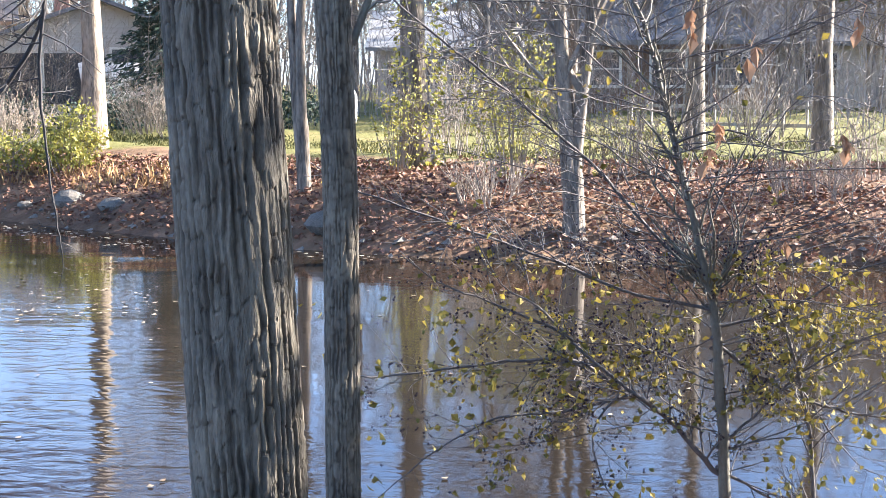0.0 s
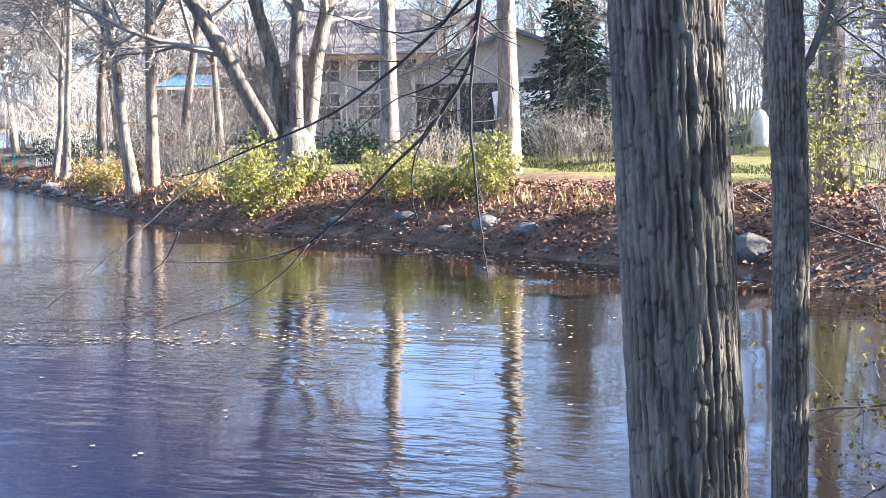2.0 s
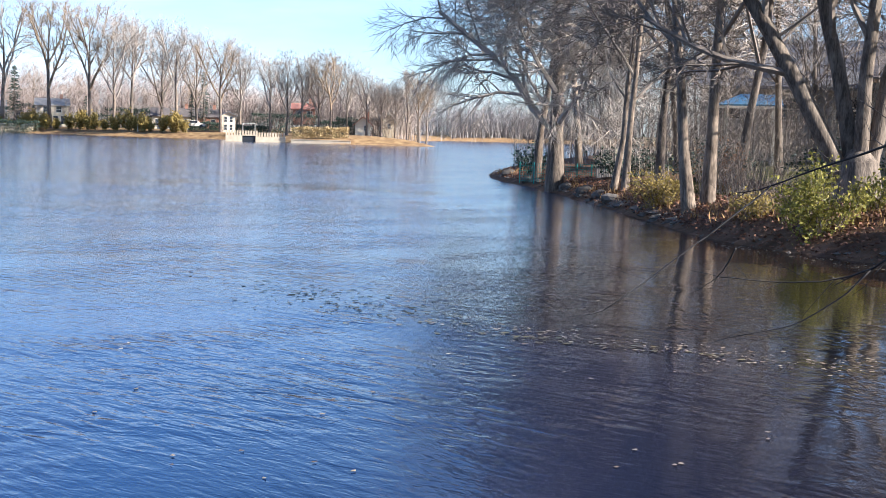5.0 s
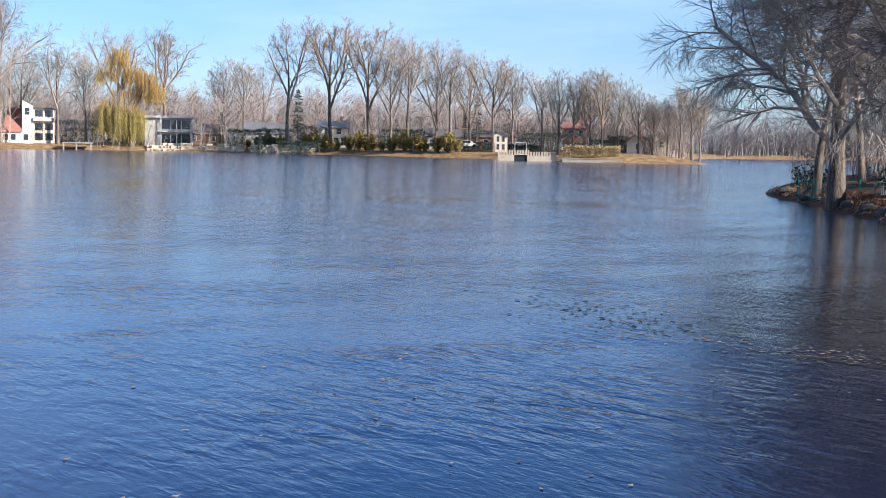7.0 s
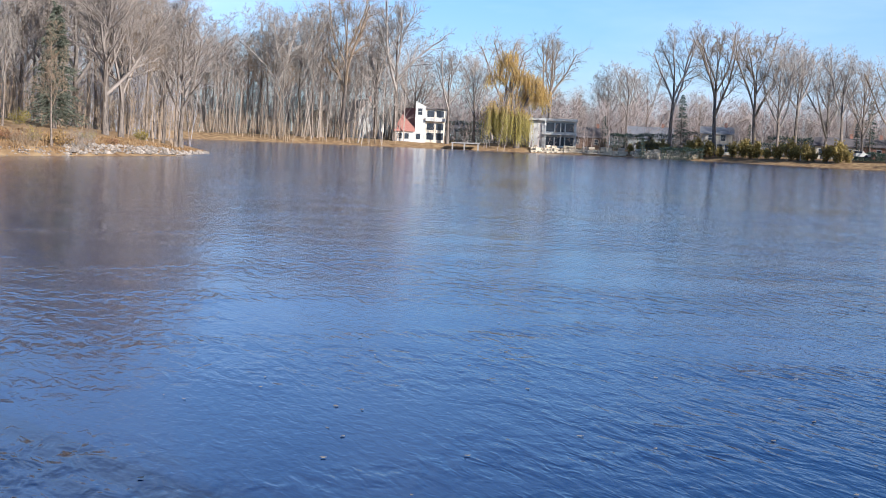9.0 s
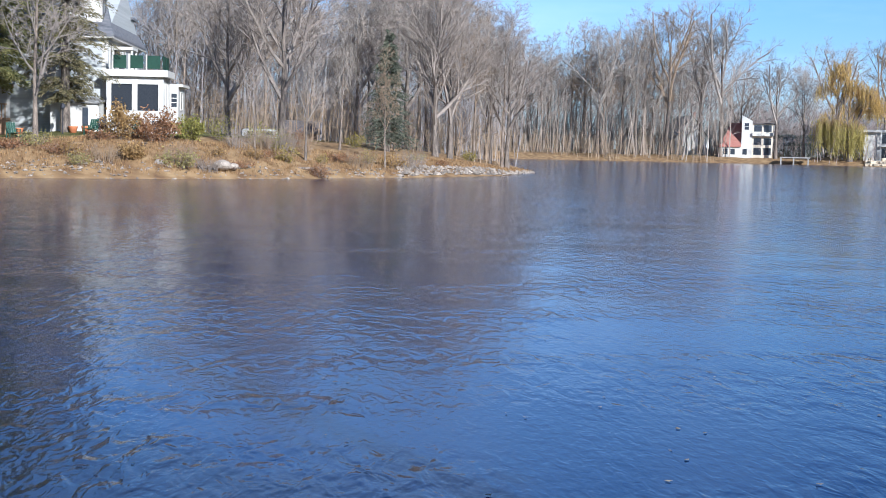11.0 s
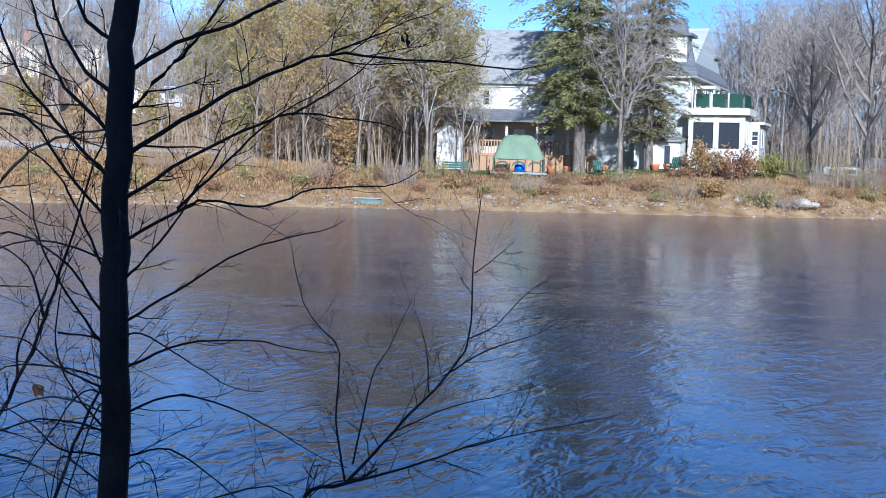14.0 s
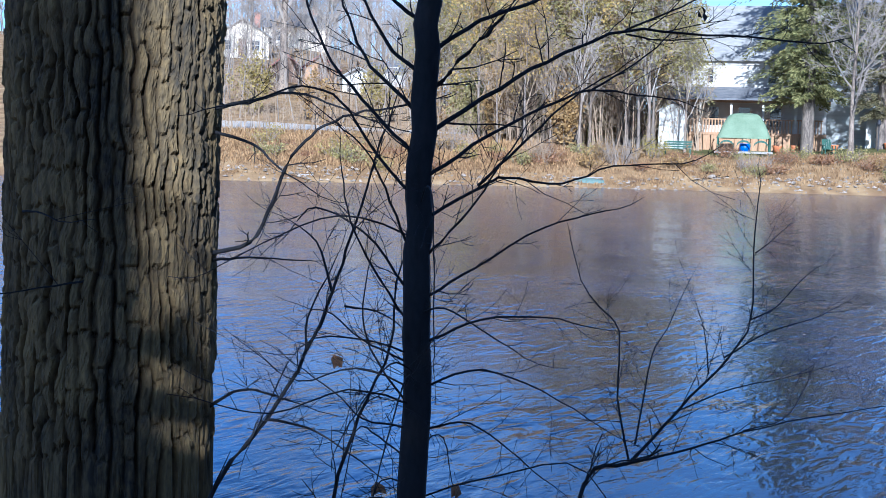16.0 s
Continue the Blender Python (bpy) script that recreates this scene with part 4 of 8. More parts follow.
put(t, *spot(S12, 101.05, 81.5))
# evergreens
f = fir("spruce_tree", 211, 21, 9.0, M_NEEDLE, "great dark spruce before the big house", rows=30, per=7, clump=150, low=0.16, full=0.30, spray=0.30, slender=0.27)
put(f, *spot(S12, 102.75, 86.5))
f3 = fir("spruce_tree", 217, 17, 6.2, M_NEEDLE_TAN, "thin olive-brown spruce close to the villa", rows=24, per=7, clump=95, low=0.12, full=0.3, spray=0.28, slender=0.24)
put(f3, *spot(S12, 99.9, 89.0))
# unseen trees added behind the walk; they shade the ones on the near bank
yew = fir("yew_tree", 216, 4.4, 5.0, M_NEEDLE_BLUE, "unseen broad yew added behind the walk for shade", rows=24, per=12, clump=34, low=0.05, full=0.72)
put(yew, 3.6, 0.05, None, 0, 0.98)
cd_ = fir("cedar_tree", 219, 7.0, 3.4, M_NEEDLE_BLUE, "unseen narrow cedar added behind the walk for shade", rows=30, per=13, clump=34, low=0.05, full=0.72)
put(cd_, 2.92, 2.02)
st_ = bare_tree("shade_tree", 215, 20, 0.43, M_BARK, M_TWIG, "unseen stout bare tree added behind the walk for its shadow", clear=0.66, limbs=6, limb_len=0.25, bend=0.004)
put(st_, 6.335, 1.328, None, 0)
fn_ = fir("spruce_tree", 218, 11.8, 7.4, M_NEEDLE, "unseen broad spruce added behind the walk for shade", rows=36, per=11, clump=30, low=0.13, full=0.28, spray=0.30, slender=0.42)
put(fn_, 5.02, 4.06, None, 210)
again(fn_, 10.84, 8.18, 130, 0.9)
f = fir("spruce_tree", 212, 9.0, 5.0, M_NEEDLE_GREY, "slim grey-green spruce at the edge of the wood", rows=30, per=9, clump=20, spray=0.26)
put(f, *spot(S11, 86.9, 104))
f2 = fir("spruce_tree", 213, 10, 4.6, M_NEEDLE_BLUE, "far dark spruce among bare trees", rows=20, per=8, clump=8)
put(f2, *spot(S7, 61.35, 305), None, 0, 1.3)
for az, r, s in [(53.9, 300, 1.25), (54.4, 285, 0.75), (62.9, 285, 0.6), (52.6, 300, 0.9), (69.0, 345, 1.0), (64.5, 330, 0.8), (58.6, 320, 0.7)]:
    again(f2, *spot(S7, az, r), az * 9, s)
f = fir("cedar_tree", 214, 7, 4.5, M_NEEDLE_BLUE, "dark evergreen beside the grey house", rows=24, per=10, clump=16)
put(f, *spot(S1, 15.6, 44))

# ---- buildings and what stands round them ----


def pbox(name, parent, material, x0, y0, z0, x1, y1, z1, label=""):
    bd = Build()
    bd.box(x0, y0, z0, x1, y1, z1)
    return part(name, bd, material, parent, label)


def window(parent, x, z, w, h, y, out=-1, frame=M_WHITE, bars=1):
    """A window in a wall that faces -y: frame proud of the wall, pane set back, glazing bars. It is one part with its pieces under it."""
    t = 0.09
    bd = Build()
    bd.box(x - w / 2 - t, y - 0.05, z - t, x + w / 2 + t, y + 0.05, z)
    bd.box(x - w / 2 - t, y - 0.05, z + h, x + w / 2 + t, y + 0.05, z + h + t)
    bd.box(x - w / 2 - t, y - 0.05, z, x - w / 2, y + 0.05, z + h)
    bd.box(x + w / 2, y - 0.05, z, x + w / 2 + t, y + 0.05, z + h)
    for k in range(bars):
        zz = z + h * (k + 1) / (bars + 1)
        bd.box(x - w / 2, y - 0.03, zz - 0.025, x + w / 2, y + 0.03, zz + 0.025)
    win = part("window", bd, frame, parent)
    pane = Build()
    pane.box(x - w / 2, y - 0.025, z, x + w / 2, y - 0.012, z + h)
    part("pane", pane, M_GLASS, win)
    return win


def side_window(parent, y, z, w, h, x, frame=M_WHITE):
    """The same in a wall that faces +x."""
    t = 0.09
    bd = Build()
    bd.box(x - 0.05, y - w / 2 - t, z - t, x + 0.06, y + w / 2 + t, z)
    bd.box(x - 0.05, y - w / 2 - t, z + h, x + 0.06, y + w / 2 + t, z + h + t)
    bd.box(x - 0.05, y - w / 2 - t, z, x + 0.06, y - w / 2, z + h)
    bd.box(x - 0.05, y + w / 2, z, x + 0.06, y + w / 2 + t, z + h)
    win = part("window", bd, frame, parent)
    pane = Build()
    pane.box(x + 0.012, y - w / 2, z, x + 0.025, y + w / 2, z + h)
    part("pane", pane, M_GLASS, win)


def gable_roof(parent, x0, x1, y0, y1, eave, ridge_, material, along="x", over=0.4, thick=0.16):
    bd = Build()
    if along == "x":
        ym = (y0 + y1) / 2
        s = (ridge_ - eave) / (ym - y0) * over
        bd.slab((x0 - over, y0 - over, eave - s), (x1 + over, y0 - over, eave - s), (x1 + over, ym, ridge_), (x0 - over, ym, ridge_), thick)
        bd.slab((x1 + over, y1 + over, eave - s), (x0 - over, y1 + over, eave - s), (x0 - over, ym, ridge_), (x1 + over, ym, ridge_), thick)
    else:
        xm = (x0 + x1) / 2
        s = (ridge_ - eave) / (xm - x0) * over
        bd.slab((x0 - over, y1 + over, eave - s), (x0 - over, y0 - over, eave - s), (xm, y0 - over, ridge_), (xm, y1 + over, ridge_), thick)
        bd.slab((x1 + over, y0 - over, eave - s), (x1 + over, y1 + over, eave - s), (xm, y1 + over, ridge_), (xm, y0 - over, ridge_), thick)
    return part("roof", bd, material, parent)


def gable_walls(parent, x0, x1, y0, y1, eave, ridge_, material, along="x", foot=-0.6):
    bd = Build()
    d = 0.17
    if along == "x":
        bd.box(x0, y0, foot, x1, y1, eave)
        n = len(bd.v)
        ym = (y0 + y1) / 2
        for x in (x0, x1):
            m = len(bd.v)
            bd.v += [Vector((x, y0, eave)), Vector((x, y1, eave)), Vector((x, ym, ridge_ - d))]
        bd.f += [(n, n + 2, n + 1), (n + 3, n + 4, n + 5), (n, n + 3, n + 5, n + 2), (n + 1, n + 2, n + 5, n + 4)]
    else:
        bd.prism([(x0, foot), (x1, foot), (x1, eave), ((x0 + x1) / 2, ridge_ - d), (x0, eave)], y0, y1)
    return part("wall", bd, material, parent)


def chimney(parent, x, y, z0, z1, w=0.6, material=None):
    bd = Build()
    bd.box(x - w / 2, y - w / 2, z0, x + w / 2, y + w / 2, z1)
    bd.box(x - w / 2 - 0.06, y - w / 2 - 0.06, z1, x + w / 2 + 0.06, y + w / 2 + 0.06, z1 + 0.12)
    part("chimney", bd, material or M_BRICK, parent)


def stand(name, st, az, r, label, category, turn=0, z=None, group=""):
    x, y = spot(st, az, r)
    return thing(name, x, y, gz(x, y) if z is None else z, az + turn, label, category, group)


# -- white farmhouse with porch, right bank --
h = stand("farmhouse", S12, 102.4, 92, "white two-storey farmhouse with a pale steep roof and a porch", "house", z=2.6)
pbox("wall", h, M_SIDING, -8.6, 0, -0.6, 0.5, 7, 5.62)
bd = Build()
bd.slab((-9.0, -0.4, 5.55), (0.9, -0.4, 5.55), (0.9, 3.5, 9.35), (-7.5, 3.5, 9.35), 0.16)
bd.slab((0.9, 7.4, 5.55), (-9.0, 7.4, 5.55), (-7.5, 3.5, 9.35), (0.9, 3.5, 9.35), 0.16)
bd.slab((-9.0, 7.4, 5.55), (-9.0, -0.4, 5.55), (-7.5, 3.5, 9.35), (-7.5, 3.51, 9.35), 0.16)
part("roof", bd, M_ROOF_PALE, h, "pale shingled hip roof")
pbox("trim", h, M_WHITE, -8.75, -0.10, 5.18, 0.6, -0.003, 5.40, "white fascia board")
window(h, -6.88, 4.0, 0.36, 0.92, 0, frame=M_WHITE)
window(h, -2.9, 4.0, 0.5, 0.92, 0)
for x in (-6.6, -4.6, -2.6):
    window(h, x, 1.2, 0.7, 1.2, 0)
bd = Build()
bd.slab((-9.3, -3.2, 2.86), (0.9, -3.2, 2.86), (0.9, -0.01, 3.72), (-9.3, -0.01, 3.72), 0.1)
part("porch_roof", bd, M_ROOF_GREY, h, "grey shingled porch roof")
pbox("beam", h, M_WOOD, -9.2, -2.62, 2.62, 0.8, -2.46, 2.84, "orange-stained timber beam")
pbox("deck", h, M_WOOD, -8.0, -2.65, 0.55, 0.6, -0.004, 0.72, "stained timber deck")
for k in range(17):
    pbox("board", h, M_WOOD, -8.0 + k * 0.5, -2.60, -0.5, -8.0 + k * 0.5 + 0.44, -2.56, 0.55)
for x in (-7.25, -5.3, -3.3, -1.3, 0.5):
    pbox("post", h, M_WHITE, x - 0.07, -2.6, 0.72, x + 0.07, -2.46, 2.62)
for x0, x1 in ((-7.9, -5.4), (-5.2, -3.4), (-3.2, 0.4)):
    rail = pbox("railing", h, M_WOOD, x0, -2.56, 1.52, x1, -2.49, 1.6, "timber railing")
    n = int((x1 - x0) / 0.19)
    for k in range(n):
        pbox("baluster", rail, M_WOOD, x0 + 0.05 + k * (x1 - x0) / n, -2.55, 0.72, x0 + 0.13 + k * (x1 - x0) / n, -2.50, 1.52)
pbox("step", h, M_WOOD, -6.3, -3.0, -0.3, -5.0, -2.66, 0.4)
pbox("step", h, M_WOOD, -6.3, -3.4, -0.4, -5.0, -3.0, 0.12)
# small white shed by its side
s = stand("shed", S12, 108.2, 88, "small white wooden shed beside the porch", "shed", z=2.45)
gable_walls(s, -0.75, 0.85, 0, 2.6, 2.2, 2.75, M_WHITE, along="y")
gable_roof(s, -0.75, 0.85, 0, 2.6, 2.2, 2.75, M_ROOF_PALE, along="y", over=0.2, thick=0.08)
pbox("door", s, M_SIDING, 0.1, -0.05, 0.0, 0.7, -0.004, 1.85)

# -- white villa with dormers and a screened sun porch --
v = stand("villa", S12, 98.25, 92, "tall white villa with dormers and a screened sun porch", "house", turn=-10, z=2.75)
gable_walls(v, -6.5, 0, 0, 13, 6.3, 10.0, M_GREY_WALL)
bd = Build()
bd.slab((-6.9, -0.45, 6.15), (0.45, -0.45, 6.15), (-1.9, 6.5, 10.6), (-6.9, 6.5, 10.6), 0.16)
bd.slab((0.45, -0.45, 6.15), (0.45, 13.4, 6.15), (-1.9, 6.51, 10.6), (-1.9, 6.5, 10.6), 0.16)
bd.slab((0.45, 13.4, 6.15), (-6.9, 13.4, 6.15), (-6.9, 6.5, 10.6), (-1.9, 6.5, 10.6), 0.16)
part("roof", bd, M_ROOF_GREY, v, "dark grey shingled hip roof")
pbox("trim", v, M_WHITE, -6.8, -0.42, 5.88, 0.40, -0.02, 6.12, "white eave board")
pbox("trim", v, M_WHITE, 0.003, -0.42, 5.88, 0.42, 13.3, 6.12, "white eave board")
pbox("trim", v, M_WHITE, -0.35, -0.03, 0, 0.03, 0.003, 5.88, "white corner board")
for y0, z0, xr in ((0.9, 6.75, -0.55), (9.0, 5.9, -0.2)):
    d = Build()
    d.prism([(xr - 2.5, z0), (xr, z0), (xr, z0 + 2.0), (xr - 2.5, z0 + 2.0)], y0, y0 + 1.9)
    dm = part("dormer", d, M_WHITE, v, "white dormer with tall panes")
    d = Build()
    d.box(xr - 2.6, y0 - 0.2, z0 + 2.003, xr + 0.35, y0 + 2.1, z0 + 2.18)
    part("dormer_roof", d, M_ROOF_GREY, dm)
    for k in range(2):
        d = Build()
        d.box(xr + 0.01, y0 + 0.25 + 0.8 * k, z0 + 0.35, xr + 0.04, y0 + 0.8 + 0.8 * k, z0 + 1.7)
        part("pane", d, M_GLASS, dm)
for y in (1.0, 2.4, 4.2, 6.0, 8.5, 10.5):
    side_window(v, y, 3.9, 0.75, 1.7, 0.0)
pbox("canopy", v, M_WHITE, 0.05, 1.8, 5.3, 1.3, 4.0, 5.5, "white canopy over the balcony door")
for y in (2.0, 3.8):
    pbox("post", v, M_WHITE, 1.15, y - 0.06, 3.0, 1.27, y + 0.06, 5.3)
# sun porch
X0, X1, Y0, Y1 = 0.12, 3.75, -1.2, 1.9
pbox("porch_base", v, M_WHITE, X0, Y0, -0.6, X1, Y1, 1.25)
pbox("porch_roof", v, M_WHITE, X0 - 0.25, Y0 - 0.3, 3.42, X1 + 0.3, Y1, 3.85, "white flat porch roof with a deep fascia")
pbox("screen", v, M_SCREEN, X0 + 0.1, Y0 + 0.12, 1.26, X1 - 0.12, Y1 - 0.1, 3.41, "dark insect screens of the sun porch")
for x, w_ in ((X0, 0.3), (X0 + 1.62, 0.34), (X1 - 0.34, 0.34)):
    pbox("porch_post", v, M_WHITE, x, Y0, 1.26, x + w_, Y0 + 0.2, 3.41)
for k in range(4):
    y = Y0 + 0.45 + k * 0.78
    pbox("porch_post", v, M_WHITE, X1 - 0.16, y, 1.26, X1, y + 0.30, 3.41)
pbox("rail", v, M_WHITE, X0 + 0.3, Y0 + 0.03, 2.95, X1 - 0.3, Y0 + 0.14, 3.405)
for k in range(3):
    x = 0.55 + k * 1.08
    pbox("terrace_screen", v, M_GREEN, x, Y0 + 0.02, 3.95, x + 0.82, Y0 + 0.07, 4.78, "green canvas railing panel")
    pbox("terrace_post", v, M_WHITE, x - 0.10, Y0, 3.86, x - 0.02, Y0 + 0.09, 4.85)
for k in range(2):
    y = Y0 + 0.2 + k * 1.45
    pbox("terrace_screen", v, M_GREEN, X1 - 0.1, y, 3.95, X1 - 0.05, y + 1.3, 4.78, "green canvas railing panel")
# rear annex
pbox("annex", v, M_SIDING, 0.13, 1.905, -0.6, 4.3, 5.2, 2.95, "white annex behind the sun porch")
pbox("annex_roof", v, M_WHITE, 0.14, 1.91, 2.955, 4.6, 5.5, 3.12)
window(v, 4.02, 1.6, 0.36, 0.9, 1.905, bars=2)
side_window(v, 3.4, 1.5, 0.9, 1.1, 4.3)
# lean-to
pbox("lean_to", v, M_WHITE, -3.1, -2.6, -0.6, -0.1, -0.004, 1.72, "white lean-to shed")
bd = Build()
bd.slab((-3.3, -2.8, 1.66), (0.05, -2.8, 1.66), (0.05, -0.01, 2.0), (-3.3, -0.01, 2.0), 0.06)
part("lean_to_roof", bd, M_ROOF_PALE, v)
window(v, -2.35, 0.45, 0.32, 0.95, -2.6)
pbox("door", v, M_GLASS, -1.1, -2.65, 0.0, -0.75, -2.604, 1.35)

# -- garden things on that bank --
g = stand("garden_gazebo", S12, 105.25, 84.5, "faded green canvas garden gazebo on a green frame", "gazebo", z=2.05)
rings = [(1.62, 1.3, 0.85), (1.50, 1.2, 1.1), (1.22, 1.0, 1.75), (0.98, 0.8, 2.12), (0.80, 0.65, 2.28), (0.3, 0.3, 2.36)]
bd = Build()
for hx, hy, z in rings:
    k = len(bd.v)
    for j in range(24):
        th = 6.2832 * j / 24
        cx, cy = math.cos(th), math.sin(th)
        bd.v.append(Vector((hx * math.copysign(abs(cx) ** 0.22, cx), hy * math.copysign(abs(cy) ** 0.22, cy), z + 0.02 * math.sin(6 * th))))
    if k:
        bd.f += [(k - 24 + j, k - 24 + (j + 1) % 24, k + (j + 1) % 24, k + j) for j in range(24)]
bd.f.append(tuple(range(len(bd.v) - 24, len(bd.v))))
part("canopy", bd, M_GREEN_PALE, g, "faded green domed canopy")
bd = Build()
for sx, sy in ((-1, -1), (1, -1), (1, 1), (-1, 1)):
    bd = Build()
    bd.tube([Vector((1.52 * sx, 1.2 * sy, -0.2)), Vector((1.52 * sx, 1.2 * sy, 0.9))], [0.06, 0.06], 8)
    part("post", bd, M_GREEN_DARK, g)
for k in range(3):
    bd = Build()
    x = -1.5 + k * 1.0
    for j in range(8):
        a0, a1 = math.pi * j / 8, math.pi * (j + 1) / 8
        bd.slab((x + 0.5 - 0.42 * math.cos(a0), -1.25, 0.42 + 0.33 * math.sin(a0)), (x + 0.5 - 0.42 * math.cos(a1), -1.25, 0.42 + 0.33 * math.sin(a1)), (x + 0.5 - 0.42 * math.cos(a1), -1.2, 0.42 + 0.33 * math.sin(a1)), (x + 0.5 - 0.42 * math.cos(a0), -1.2, 0.42 + 0.33 * math.sin(a0)), 0.12)
    part("arch", bd, M_GREEN_DARK, g)
pbox("sill", g, M_WOOD_GREY, -1.7, -1.35, -0.05, 1.7, -1.15, 0.08)
bd = Build()
bd.tube([Vector((0, 0, 0)), Vector((0, 0, 0.3)), Vector((0, 0, 0.55))], [0.28, 0.33, 0.3], 14, True)
b = single("storage_barrel", bd, M_BLUE_BIN, "blue plastic barrel under the gazebo", "barrel", smooth=True)
b.matrix_world = pose(*spot(S12, 105.2, 84.0), 2.05)
bn = stand("garden_bench", S12, 107.9, 81.5, "dark green wooden garden bench at the top of the bank", "bench")
for k in range(4):
    pbox("seat_slat", bn, M_GREEN_DARK, -0.8, -0.25 + k * 0.13, 0.42, 0.8, -0.14 + k * 0.13, 0.46)
for k in range(3):
    pbox("back_slat", bn, M_GREEN_DARK, -0.8, 0.28, 0.5 + k * 0.14, 0.8, 0.31, 0.61 + k * 0.14)
for x in (-0.72, 0.72):
    for y in (-0.2, 0.22):
        pbox("leg", bn, M_GREEN_DARK, x - 0.04, y - 0.04, -0.1, x + 0.04, y + 0.04, 0.42)


def lawn_chair(st, az, r, material, label, turn):
    c = stand("garden_chair", st, az, r, label, "chair", turn, group="garden chairs")
    bd = Build()
    bd.slab((-0.27, -0.3, 0.38), (0.27, -0.3, 0.38), (0.27, 0.22, 0.3), (-0.27, 0.22, 0.3), 0.03)
    part("seat", bd, material, c)
    for k in range(4):
        x = -0.27 + k * 0.138
        bd = Build()
        bd.slab((x, 0.2, 0.3), (x + 0.12, 0.2, 0.3), (x + 0.12, 0.5, 0.95), (x, 0.5, 0.95), 0.03)
        part("back_slat", bd, material, c)
    for x in (-0.33, 0.29):
        pbox("armrest", c, material, x, -0.35, 0.55, x + 0.06, 0.3, 0.58)
        pbox("leg", c, material, x, -0.32, -0.05, x + 0.05, -0.25, 0.55)
        pbox("leg", c, material, x, 0.22, -0.05, x + 0.05, 0.29, 0.55)


lawn_chair(S12, 101.9, 84, M_GREEN_DARK, "green slatted garden chair on the lawn", 20)
lawn_chair(S12, 98.9, 86, M_GREEN_DARK, "dark green garden chair beside the lean-to", -30)
lawn_chair(S12, 98.4, 86.5, M_DARK, "black garden chair beside the lean-to", 15)
lawn_chair(S12, 97.0, 86.5, M_GREEN_DARK, "dark green garden chair among shrubs", 40)
lawn_chair(S12, 96.4, 88, M_DARK, "dark garden chair among shrubs", -15)
for az, r, w_ in ((103.2, 88, 0.5), (103.9, 88.5, 0.4), (101.7, 88, 0.5), (99.6, 88.5, 0.6), (99.1, 88.2, 0.5)):
    bd = Build()
    bd.tube([Vector((0, 0, 0)), Vector((0, 0, 0.35)), Vector((0, 0, 0.42))], [0.2, 0.28, 0.31], 12, True)
    p = single("flower_pot", bd, M_ORANGE, "terracotta flower pot by the house", "flower pot", "flower pots", smooth=True)
    x, y = spot(S12, az, r)
    p.matrix_world = pose(x, y, gz(x, y) - 0.02)
bt = stand("rowing_boat", S12, 111.55, 73.3, "small teal rowing boat turned over on the bank", "boat", turn=8, z=0.08)
bd = Build()
for k in range(9):
    t_ = k / 8
    wd = 0.42 * math.sin(math.pi * (0.12 + 0.8 * t_)) ** 0.7
    n0 = len(bd.v)
    for j in range(7):
        a_ = math.pi * j / 6
        bd.v.append(Vector((-0.85 + 1.7 * t_, -math.cos(a_) * wd, 0.42 * math.sin(a_) * (0.75 + 0.25 * math.sin(math.pi * t_)))))
    if k:
        bd.f += [(n0 - 7 + j, n0 - 6 + j, n0 + 1 + j, n0 + j) for j in range(6)]
bd.f += [tuple(range(7)), tuple(reversed(range(len(bd.v) - 7, len(bd.v))))]
part("hull", bd, mat("pale_teal", (0.09, 0.125, 0.10), (0.14, 0.185, 0.155), 3, 0.5), bt, smooth=True)
pbox("keel", bt, M_WOOD_GREY, -0.8, -0.03, 0.41, 0.8, 0.03, 0.46)
# bleached driftwood on the slope
for az, r, l_, t_ in ((94.5, 80.0, 2.6, 12), (93.6, 80.8, 1.5, -20), (90.2, 85.5, 3.0, 5)):
    bd = Build()
    bd.tube([Vector((-l_ / 2, 0, 0.02)), Vector((-l_ / 5, 0.05, 0.08)), Vector((l_ / 4, -0.04, 0.05)), Vector((l_ / 2, 0.06, 0.14))], [0.07, 0.085, 0.07, 0.03], 8, True)
    bd.tube([Vector((l_ / 5, 0, 0.06)), Vector((l_ / 3, 0.1, 0.35))], [0.035, 0.012], 6)
    x, y = spot(S12, az, r)
    single("driftwood_log", bd, M_BARK_PALE, "bleached driftwood log lying on the dry bank", "log", "driftwood", at=(x, y, gz(x, y) + 0.03), turn=az + t_, smooth=True)
# camper and shed by the wood
c = stand("camper_trailer", S11, 92.2, 106, "pale grey camper trailer parked by the wood", "trailer", turn=4, z=2.2)
c.scale = (0.85, 0.7, 0.5)
bd = Build()
bd.prism([(-1.6, 0.35), (1.5, 0.35), (1.6, 0.8), (1.5, 1.75), (1.2, 1.95), (-1.4, 1.95), (-1.65, 1.6)], -0.9, 0.9)
part("body", bd, M_GREY_WALL, c)
window(c, -0.7, 1.05, 0.8, 0.45, -0.905, frame=M_DARK, bars=0)
window(c, 0.6, 1.05, 0.8, 0.45, -0.905, frame=M_DARK, bars=0)
for y in (-0.8, 0.8):
    bd = Build()
    bd.tube([Vector((0, y - 0.1, 0.3)), Vector((0, y + 0.1, 0.3))], [0.3, 0.3], 16, True)
    part("wheel", bd, M_DARK, c)
s = stand("garden_shed", S11, 90.6, 116, "low shed with a red roof in the wood", "shed", z=2.2)
gable_walls(s, -1.5, 1.5, 0, 3, 1.1, 1.9, M_BROWN)
gable_roof(s, -1.5, 1.5, 0, 3, 1.1, 1.9, M_ROOF_BROWN)
